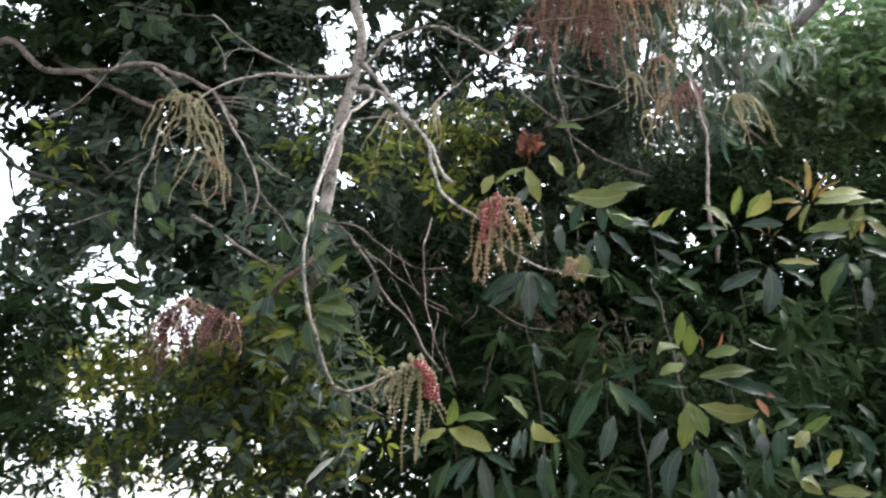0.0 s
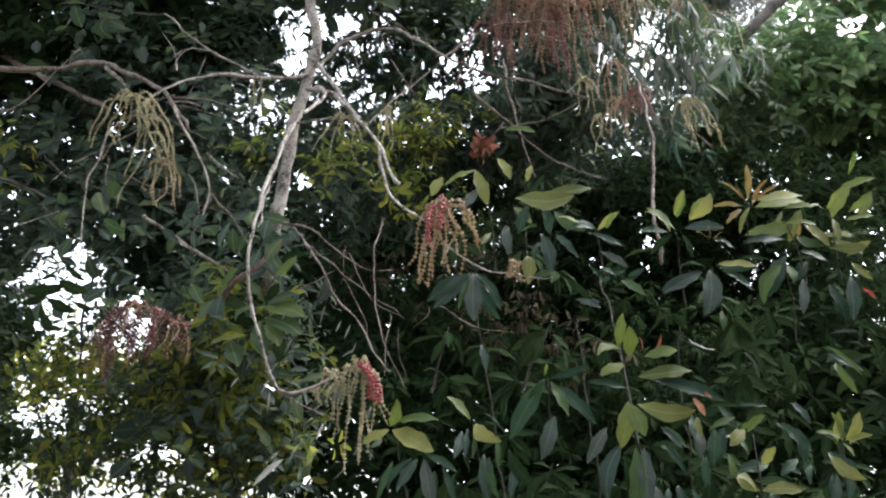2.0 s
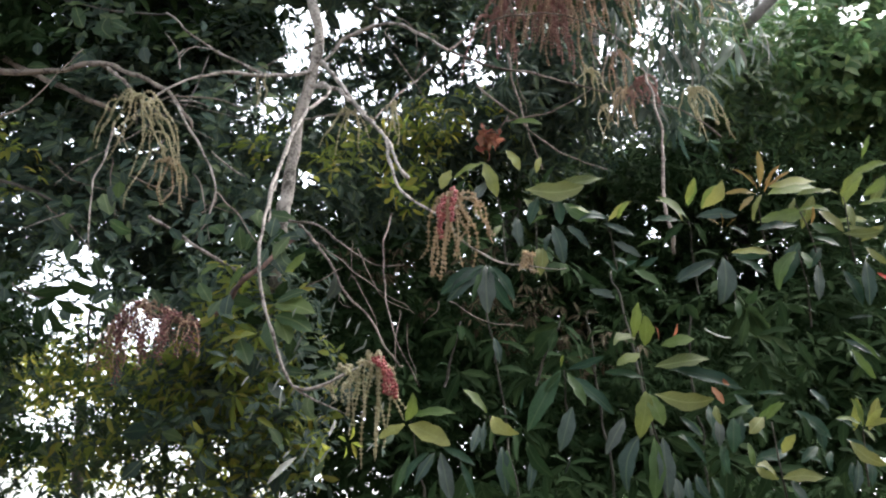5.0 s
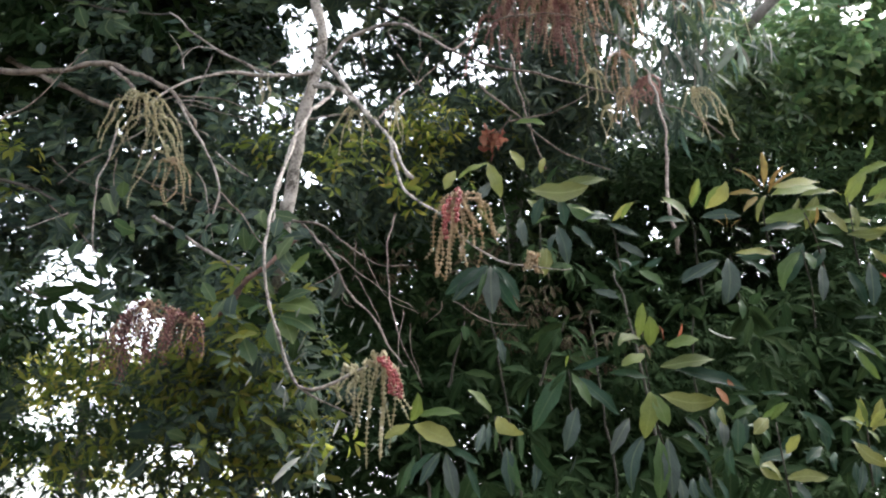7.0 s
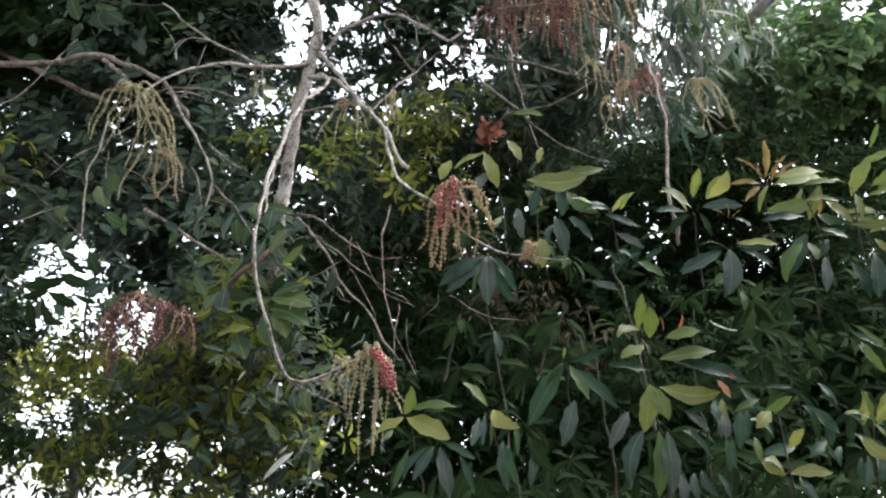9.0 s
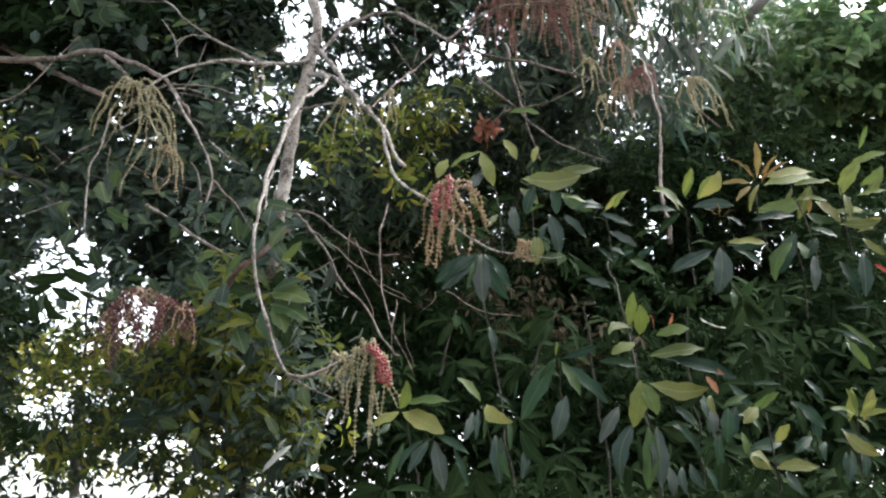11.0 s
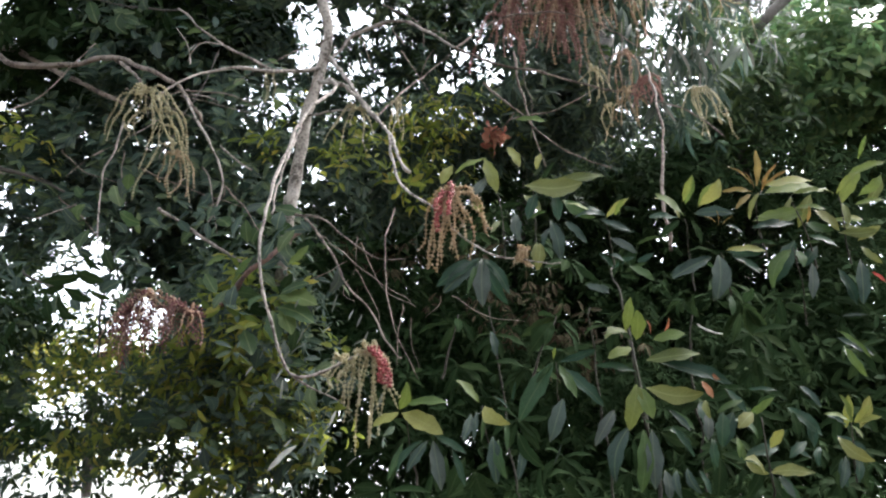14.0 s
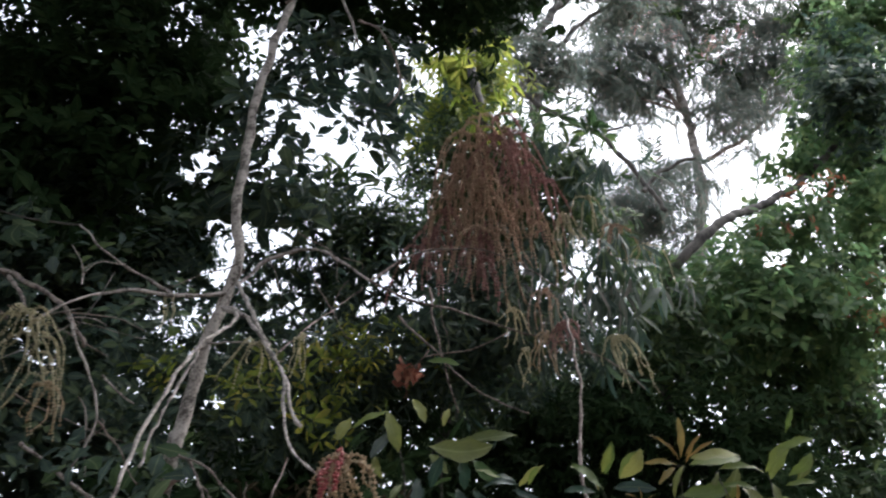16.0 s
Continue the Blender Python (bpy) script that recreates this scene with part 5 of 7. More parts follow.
# dark drooping whorl
bough("twig", shrub, [(0.51, 3.20, 2.02), (0.48, 3.05, 2.12), (0.47, 3.00, 2.21)], 0.004, 0.002, STEM_BARK, crook=0.006, sides=6)
leaves_on((
    ((0.46, 3.00, 2.21), (0.32, 2.94, 1.99), 0.85, SHRUB_LEAF),
    ((0.48, 3.00, 2.20), (0.54, 2.94, 2.07), 0.9, SHRUB_LEAF),
    ((0.49, 3.00, 2.19), (0.64, 2.94, 2.05), 0.75, SHRUB_LEAF),
    ((0.48, 3.00, 2.21), (0.61, 2.94, 2.25), 0.6, SHRUB_LEAF),
    ((0.46, 3.00, 2.22), (0.46, 2.94, 2.26), 0.5, YOUNG_LEAF),
    ((0.46, 3.00, 2.20), (0.39, 2.94, 2.13), 0.6, SHADE_TINTED_LEAF),
))
# leaves greyed in colour for sky sheen, hanging below
leaves_on((
    ((0.49, 2.98, 2.07), (0.44, 2.92, 1.91), 1.1, SHEEN_TINTED_LEAF),
    ((0.68, 2.98, 2.03), (0.60, 2.92, 1.91), 1, SHEEN_TINTED_LEAF),
    ((0.73, 2.98, 1.97), (0.65, 2.92, 1.78), 0.9, SHEEN_TINTED_LEAF),
    ((0.78, 2.98, 1.96), (0.75, 2.92, 1.74), 0.85, SHRUB_LEAF),
    ((0.81, 2.98, 1.96), (0.80, 2.92, 1.75), 0.95, SHEEN_TINTED_LEAF),
    ((0.74, 2.98, 1.93), (0.74, 2.92, 1.81), 0.6, SHADE_TINTED_LEAF),
    ((0.45, 2.98, 1.83), (0.47, 2.92, 1.89), 0.3, SHEEN_TINTED_LEAF),
    ((0.89, 2.98, 1.82), (0.88, 2.92, 1.73), 0.9, SHEEN_TINTED_LEAF),
    ((0.97, 2.98, 1.82), (0.99, 2.92, 1.74), 0.7, SHRUB_LEAF),
))
# low sprig of young leaves
bough("twig", shrub, [(-0.05, 3.12, 1.76), (-0.08, 3.05, 1.90), (-0.10, 3.00, 2.02)], 0.004, 0.002, STEM_BARK, crook=0.006, sides=6)
leaves_on((
    ((-0.10, 3.00, 2.04), (0.06, 2.94, 2.06), 0.9, YOUNG_LEAF),
    ((-0.11, 3.00, 2.01), (0.04, 2.94, 1.95), 1.5, YOUNG_LEAF),
    ((-0.12, 3.00, 2.02), (-0.09, 2.94, 2.11), 1.2, YOUNG_LEAF),
    ((-0.12, 3.00, 2.01), (-0.21, 2.94, 1.96), 1.2, YOUNG_LEAF),
    ((0.01, 3.00, 1.93), (0.13, 2.94, 1.87), 0.7, SHRUB_LEAF),
    ((0.01, 3.00, 1.91), (0.05, 2.94, 1.74), 0.95, SHEEN_TINTED_LEAF),
    ((-0.01, 3.00, 1.91), (-0.08, 2.94, 1.80), 0.9, SHEEN_TINTED_LEAF),
    ((-0.03, 3.00, 1.91), (-0.12, 2.94, 1.80), 0.7, SHRUB_LEAF),
    ((-0.10, 3.00, 1.90), (-0.15, 2.94, 1.77), 0.6, SHRUB_LEAF),
    ((0.08, 3.00, 1.88), (0.13, 2.94, 1.76), 0.6, SHRUB_LEAF),
))
# pair of young leaves on a thin twig
bough("twig", shrub, [(0.26, 3.15, 1.80), (0.21, 3.05, 1.94), (0.19, 3.00, 2.04)], 0.004, 0.002, STEM_BARK, crook=0.006, sides=6)
leaves_on((
    ((0.18, 3.00, 2.05), (0.10, 2.94, 2.13), 1.1, YOUNG_LEAF),
    ((0.20, 3.00, 2.04), (0.27, 2.94, 1.97), 1.6, YOUNG_LEAF),
    ((0.15, 3.00, 2.01), (0.12, 2.94, 1.91), 1, SHEEN_TINTED_LEAF),
    ((0.17, 3.00, 2.02), (0.16, 2.94, 1.92), 0.6, SHEEN_TINTED_LEAF),
    ((0.20, 3.00, 2.02), (0.19, 2.94, 1.92), 0.5, SHRUB_LEAF),
    ((0.23, 3.00, 1.93), (0.24, 2.94, 1.77), 1, SHEEN_TINTED_LEAF),
    ((0.25, 3.00, 1.92), (0.27, 2.94, 1.78), 0.8, SHRUB_LEAF),
    ((0.34, 3.00, 1.90), (0.32, 2.94, 1.78), 0.8, SHEEN_TINTED_LEAF),
    ((0.28, 3.00, 2.00), (0.28, 2.94, 1.88), 0.5, SHRUB_LEAF),
    ((0.30, 3.00, 2.05), (0.31, 2.94, 2.12), 0.4, SHRUB_LEAF),
    ((0.29, 3.00, 2.03), (0.24, 2.94, 2.07), 0.5, SHRUB_LEAF),
    ((0.32, 3.00, 1.95), (0.40, 2.94, 1.82), 0.9, SHADE_TINTED_LEAF),
))
# dim low leaves
bough("twig", shrub, [(1.29, 3.15, 1.74), (1.26, 3.08, 1.82), (1.26, 3.10, 2.03)], 0.004, 0.002, STEM_BARK, crook=0.006, sides=6)
leaves_on((
    ((1.22, 3.05, 2.03), (1.26, 2.99, 2.09), 0.9, YOUNG_LEAF),
    ((1.21, 3.05, 2.04), (1.14, 2.99, 1.98), 1.5, OLIVE_LEAF),
    ((1.26, 3.05, 1.91), (1.29, 2.99, 1.97), 1.4, YOUNG_LEAF),
    ((1.23, 3.05, 1.82), (1.15, 2.99, 1.87), 1.3, OLIVE_LEAF),
    ((1.25, 3.05, 1.82), (1.37, 2.99, 1.83), 1.25, OLIVE_LEAF),
    ((1.28, 3.05, 1.81), (1.31, 2.99, 1.74), 1, SHEEN_TINTED_LEAF),
    ((1.04, 3.05, 2.04), (1.03, 2.99, 1.94), 1.1, SHEEN_TINTED_LEAF),
    ((1.10, 3.05, 2.04), (1.07, 2.99, 1.92), 1.3, SHRUB_LEAF),
    ((1.06, 3.05, 1.94), (1.04, 2.99, 1.84), 0.8, SHRUB_LEAF),
    ((1.14, 3.05, 1.95), (1.13, 2.99, 1.88), 0.8, SHRUB_LEAF),
))
# more dim leaves
leaves_on((
    ((1.41, 3.08, 1.94), (1.32, 3.02, 1.88), 1, SHRUB_LEAF),
    ((1.37, 3.08, 2.05), (1.37, 3.02, 1.95), 1, SHADE_TINTED_LEAF),
    ((1.41, 3.08, 2.15), (1.44, 3.02, 2.09), 0.7, SHEEN_TINTED_LEAF),
    ((1.46, 3.08, 1.92), (1.42, 3.02, 1.86), 0.9, SHRUB_LEAF),
    ((1.22, 3.08, 2.13), (1.09, 3.02, 2.14), 0.5, SHADE_TINTED_LEAF),
    ((1.19, 3.08, 2.09), (1.08, 3.02, 2.05), 0.7, SHRUB_LEAF),
    ((1.36, 3.08, 2.09), (1.28, 3.02, 2.12), 0.8, SHADE_TINTED_LEAF),
    ((1.48, 3.08, 2.04), (1.40, 3.02, 2.10), 0.8, SHADE_TINTED_LEAF),
))
# yellow rosette at the edge
bough("twig", shrub, [(1.61, 3.15, 1.80), (1.57, 3.05, 1.92), (1.55, 3.00, 2.00)], 0.004, 0.002, STEM_BARK, crook=0.006, sides=6)
leaves_on((
    ((1.55, 3.00, 2.00), (1.52, 2.94, 2.09), 0.9, YOUNG_LEAF),
    ((1.55, 3.00, 2.00), (1.45, 2.94, 2.04), 0.7, YOUNG_LEAF),
    ((1.56, 3.00, 2.00), (1.60, 2.94, 2.06), 0.9, YOUNG_LEAF),
    ((1.56, 3.00, 2.00), (1.63, 2.94, 2.02), 1, YOUNG_LEAF),
    ((1.49, 3.00, 1.95), (1.58, 2.94, 1.86), 1.25, OLIVE_LEAF),
    ((1.51, 3.00, 1.88), (1.46, 2.94, 1.77), 0.8, SHEEN_TINTED_LEAF),
    ((1.56, 3.00, 1.89), (1.52, 2.94, 1.79), 0.8, SHRUB_LEAF),
    ((1.55, 3.00, 1.99), (1.56, 2.94, 1.95), 0.8, YOUNG_LEAF),
))
# long dark leaves at the edge
leaves_on((
    ((1.63, 3.20, 2.41), (1.75, 3.14, 2.29), 0.4, SHRUB_LEAF),
    ((1.66, 3.20, 2.34), (1.71, 3.14, 2.21), 0.6, SHRUB_LEAF),
    ((1.67, 3.20, 2.46), (1.74, 3.14, 2.46), 0.5, SHEEN_TINTED_LEAF),
    ((1.54, 3.20, 2.47), (1.50, 3.14, 2.55), 0.5, SHADE_TINTED_LEAF),
    ((1.34, 3.20, 2.38), (1.36, 3.14, 2.27), 0.8, SHADE_TINTED_LEAF),
    ((1.26, 3.20, 2.47), (1.20, 3.14, 2.34), 0.7, SHADE_TINTED_LEAF),
    ((1.45, 3.20, 2.38), (1.48, 3.14, 2.25), 0.7, SHADE_TINTED_LEAF),
    ((1.06, 3.20, 2.47), (1.06, 3.14, 2.53), 0.7, SHADE_TINTED_LEAF),
))
# leaves by the hanging stick
bough("twig", shrub, [(1.19, 3.55, 2.67), (1.14, 3.43, 2.85), (1.11, 3.35, 2.95)], 0.004, 0.002, STEM_BARK, crook=0.006, sides=6)
leaves_on((
    ((1.11, 3.35, 2.96), (0.98, 3.29, 3.05), 1.05, YOUNG_LEAF),
    ((1.11, 3.35, 3.03), (1.14, 3.29, 3.13), 0.85, YOUNG_LEAF),
    ((1.18, 3.35, 3.01), (1.27, 3.29, 3.12), 1.25, YOUNG_LEAF),
    ((1.15, 3.35, 2.97), (1.31, 3.29, 2.96), 1, SHEEN_TINTED_LEAF),
    ((1.08, 3.35, 2.95), (0.94, 3.29, 2.94), 0.9, SHRUB_LEAF),
    ((1.14, 3.35, 2.94), (1.17, 3.29, 2.83), 0.8, SHADE_TINTED_LEAF),
    ((1.09, 3.35, 2.94), (0.98, 3.29, 2.84), 0.8, SHADE_TINTED_LEAF),
))
# blue-grey hanging leaf and its neighbours
bough("twig", shrub, [(1.36, 3.55, 2.57), (1.29, 3.40, 2.71), (1.24, 3.30, 2.77)], 0.004, 0.002, STEM_BARK, crook=0.006, sides=6)
leaves_on((
    ((1.23, 3.30, 2.76), (1.19, 3.24, 2.55), 1.2, SHEEN_TINTED_LEAF),
    ((1.26, 3.30, 2.78), (1.42, 3.24, 2.77), 0.9, YOUNG_LEAF),
    ((1.28, 3.30, 2.76), (1.39, 3.24, 2.68), 0.8, SHRUB_LEAF),
    ((1.20, 3.30, 2.75), (1.01, 3.24, 2.64), 0.8, SHEEN_TINTED_LEAF),
    ((1.22, 3.30, 2.76), (1.10, 3.24, 2.78), 0.7, SHADE_TINTED_LEAF),
    ((1.23, 3.30, 2.91), (1.17, 3.24, 2.92), 0.4, BRONZE_LEAF),
    ((1.24, 3.30, 2.90), (1.23, 3.24, 2.94), 0.4, BRONZE_LEAF),
    ((1.26, 3.30, 2.90), (1.28, 3.24, 2.92), 0.4, BRONZE_LEAF),
))
# hanging leaves
bough("twig", shrub, [(1.67, 3.53, 2.51), (1.61, 3.38, 2.67), (1.55, 3.28, 2.79)], 0.004, 0.002, STEM_BARK, crook=0.006, sides=6)
leaves_on((
    ((1.54, 3.28, 2.78), (1.41, 3.22, 2.61), 0.9, SHRUB_LEAF),
    ((1.56, 3.28, 2.78), (1.56, 3.22, 2.69), 1.3, SHRUB_LEAF),
    ((1.62, 3.28, 2.72), (1.58, 3.22, 2.55), 0.8, SHEEN_TINTED_LEAF),
    ((1.58, 3.28, 2.80), (1.65, 3.22, 2.81), 0.7, SHADE_TINTED_LEAF),
    ((1.83, 3.28, 2.74), (1.79, 3.22, 2.53), 0.9, SHEEN_TINTED_LEAF),
    ((1.84, 3.28, 2.80), (1.89, 3.22, 2.71), 0.9, OLIVE_LEAF),
    ((1.49, 3.28, 2.80), (1.36, 3.22, 2.81), 0.6, SHADE_TINTED_LEAF),
))
# bronze shoots
bough("twig", shrub, [(1.54, 3.55, 2.84), (1.47, 3.43, 2.96), (1.44, 3.35, 3.08)], 0.004, 0.002, STEM_BARK, crook=0.006, sides=6)
leaves_on((
    ((1.45, 3.35, 3.11), (1.45, 3.29, 3.27), 0.6, BRONZE_LEAF),
    ((1.43, 3.35, 3.12), (1.33, 3.29, 3.20), 0.4, BRONZE_LEAF),
    ((1.44, 3.35, 3.10), (1.38, 3.29, 3.16), 0.6, BRONZE_LEAF),
    ((1.47, 3.35, 3.12), (1.53, 3.29, 3.20), 0.45, BRONZE_LEAF),
    ((1.48, 3.35, 3.11), (1.58, 3.29, 3.18), 0.4, BRONZE_LEAF),
    ((1.43, 3.35, 3.08), (1.29, 3.29, 3.08), 0.6, BRONZE_LEAF),
    ((1.42, 3.35, 3.07), (1.33, 3.29, 2.99), 0.7, BRONZE_LEAF),
    ((1.46, 3.35, 3.08), (1.38, 3.29, 2.95), 0.5, OLIVE_LEAF),
    ((1.47, 3.35, 3.09), (1.49, 3.29, 3.15), 0.5, BRONZE_LEAF),
))
# pale broad leaves
bough("twig", shrub, [(1.74, 3.50, 2.77), (1.66, 3.38, 2.89), (1.57, 3.30, 3.04)], 0.004, 0.002, STEM_BARK, crook=0.006, sides=6)
leaves_on((
    ((1.47, 3.30, 3.09), (1.66, 3.24, 3.11), 1.25, YOUNG_LEAF),
    ((1.58, 3.30, 3.05), (1.70, 3.24, 3.07), 1, YOUNG_LEAF),
    ((1.41, 3.30, 2.94), (1.57, 3.24, 2.96), 1.1, YOUNG_LEAF),
    ((1.58, 3.30, 2.98), (1.70, 3.24, 2.98), 0.9, YOUNG_LEAF),
    ((1.78, 3.30, 2.94), (1.85, 3.24, 2.92), 1.1, YOUNG_LEAF),
    ((1.63, 3.30, 2.91), (1.63, 3.24, 2.97), 0.6, BRONZE_LEAF),
    ((1.67, 3.30, 2.98), (1.75, 3.24, 2.88), 1.3, OLIVE_LEAF),
    ((1.76, 3.30, 2.87), (1.91, 3.24, 2.87), 1, OLIVE_LEAF),
    ((1.58, 3.30, 3.04), (1.50, 3.24, 2.92), 0.5, OLIVE_LEAF),
))
# upright leaves at the edge
bough("twig", shrub, [(1.85, 3.40, 2.76), (1.78, 3.28, 2.90), (1.74, 3.20, 3.00)], 0.004, 0.002, STEM_BARK, crook=0.006, sides=6)
leaves_on((
    ((1.73, 3.20, 3.01), (1.80, 3.14, 3.11), 0.8, YOUNG_LEAF),
    ((1.78, 3.20, 3.09), (1.93, 3.14, 3.16), 0.8, YOUNG_LEAF),
    ((1.82, 3.20, 3.00), (1.91, 3.14, 3.08), 1, YOUNG_LEAF),
    ((1.72, 3.20, 3.01), (1.64, 3.14, 3.02), 0.8, YOUNG_LEAF),
    ((1.80, 3.20, 2.96), (1.90, 3.14, 2.97), 1, YOUNG_LEAF),
    ((1.85, 3.20, 3.18), (1.87, 3.14, 3.27), 0.6, YOUNG_LEAF),
    ((1.75, 3.20, 2.97), (1.74, 3.14, 2.85), 0.8, OLIVE_LEAF),
))
# leaves at the top of the shrub
bough("twig", shrub, [(0.33, 3.75, 2.88), (0.31, 3.68, 3.09), (0.27, 3.62, 3.24), (0.23, 3.60, 3.35)], 0.004, 0.002, STEM_BARK, crook=0.006, sides=6)
leaves_on((
    ((0.23, 3.60, 3.36), (0.07, 3.54, 3.29), 0.7, YOUNG_LEAF),
    ((0.22, 3.60, 3.36), (0.28, 3.54, 3.17), 1, YOUNG_LEAF),
    ((0.06, 3.60, 3.32), (0.01, 3.54, 3.20), 1.2, YOUNG_LEAF),
    ((0.24, 3.60, 3.26), (0.16, 3.54, 3.13), 1, SHEEN_TINTED_LEAF),
    ((0.18, 3.60, 3.15), (0.21, 3.54, 3.04), 1, OLIVE_LEAF),
    ((0.33, 3.60, 3.43), (0.39, 3.54, 3.30), 1, YOUNG_LEAF),
    ((0.50, 3.60, 3.39), (0.47, 3.54, 3.30), 0.9, YOUNG_LEAF),
    ((0.30, 3.60, 3.03), (0.25, 3.54, 2.95), 0.9, OLIVE_LEAF),
    ((0.13, 3.60, 3.27), (0.06, 3.54, 3.16), 0.6, SHADE_TINTED_LEAF),
    ((0.15, 3.60, 3.24), (0.08, 3.54, 3.15), 0.6, SHADE_TINTED_LEAF),
))
# long olive leaves in the shade
bough("twig", shrub, [(0.49, 3.80, 2.90), (0.48, 3.76, 3.09), (0.47, 3.70, 3.25)], 0.004, 0.002, STEM_BARK, crook=0.006, sides=6)
leaves_on((
    ((0.48, 3.70, 3.23), (0.82, 3.64, 3.32), 0.6, OLIVE_LEAF),
    ((0.44, 3.70, 3.23), (0.64, 3.64, 3.24), 0.55, OLIVE_LEAF),
    ((0.42, 3.70, 3.21), (0.50, 3.64, 3.11), 1.2, OLIVE_LEAF),
    ((0.62, 3.70, 3.19), (0.75, 3.64, 3.08), 1.2, SHRUB_LEAF),
    ((0.50, 3.70, 3.25), (0.57, 3.64, 3.38), 0.5, SHADE_TINTED_LEAF),
))
# grey leaves below them
bough("twig", shrub, [(0.86, 3.70, 2.83), (0.82, 3.58, 2.93), (0.78, 3.50, 3.01)], 0.004, 0.002, STEM_BARK, crook=0.006, sides=6)
leaves_on((
    ((0.79, 3.50, 3.01), (0.88, 3.44, 3.10), 1, YOUNG_LEAF),
    ((0.78, 3.50, 3.03), (0.68, 3.44, 3.04), 0.8, SHRUB_LEAF),
    ((0.78, 3.50, 3.00), (0.90, 3.44, 2.92), 0.6, SHEEN_TINTED_LEAF),
    ((0.53, 3.50, 2.99), (0.56, 3.44, 2.81), 1.15, SHEEN_TINTED_LEAF),
    ((0.59, 3.50, 2.98), (0.69, 3.44, 2.88), 0.8, SHRUB_LEAF),
    ((0.36, 3.50, 3.03), (0.37, 3.44, 2.87), 1, SHEEN_TINTED_LEAF),
    ((0.46, 3.50, 2.88), (0.46, 3.44, 2.74), 1.25, OLIVE_LEAF),
    ((0.53, 3.50, 2.95), (0.48, 3.44, 2.86), 0.8, SHEEN_TINTED_LEAF),
    ((0.42, 3.50, 2.99), (0.50, 3.44, 3.02), 0.6, SHRUB_LEAF),
))
# whorl under the hanging cluster
bough("twig", shrub, [(0.23, 3.25, 2.53), (0.20, 3.13, 2.60), (0.19, 3.05, 2.64)], 0.004, 0.002, STEM_BARK, crook=0.006, sides=6)
leaves_on((
    ((0.18, 3.05, 2.64), (0.04, 2.99, 2.48), 0.9, SHEEN_TINTED_LEAF),
    ((0.19, 3.05, 2.64), (0.19, 2.99, 2.44), 1.15, SHEEN_TINTED_LEAF),
    ((0.20, 3.05, 2.64), (0.28, 2.99, 2.45), 0.7, SHRUB_LEAF),
    ((0.20, 3.05, 2.64), (0.30, 2.99, 2.50), 0.8, SHRUB_LEAF),
    ((0.18, 3.05, 2.64), (0.13, 2.99, 2.48), 0.4, SHRUB_LEAF),
    ((0.18, 3.05, 2.64), (0.01, 2.99, 2.51), 0.9, SHRUB_LEAF),
))
# dim leaves in the middle
leaves_on((
    ((0.72, 3.60, 2.69), (0.79, 3.54, 2.68), 1.2, SHEEN_TINTED_LEAF),
    ((0.65, 3.60, 2.81), (0.74, 3.54, 2.72), 0.8, SHADE_TINTED_LEAF),
    ((0.83, 3.60, 2.79), (0.91, 3.54, 2.84), 0.8, SHRUB_LEAF),
    ((0.88, 3.60, 2.77), (0.97, 3.54, 2.81), 0.8, SHADE_TINTED_LEAF),
    ((0.84, 3.60, 2.78), (0.76, 3.54, 2.85), 0.7, SHRUB_LEAF),
    ((0.86, 3.60, 2.77), (0.86, 3.54, 2.85), 0.6, SHADE_TINTED_LEAF),
    ((0.85, 3.60, 2.76), (0.92, 3.54, 2.73), 0.6, SHADE_TINTED_LEAF),
    ((0.25, 3.60, 2.48), (0.27, 3.54, 2.36), 0.9, SHEEN_TINTED_LEAF),
    ((0.53, 3.60, 2.50), (0.57, 3.54, 2.58), 0.5, SHADE_TINTED_LEAF),
    ((0.44, 3.60, 2.48), (0.51, 3.54, 2.47), 0.8, SHADE_TINTED_LEAF),
))
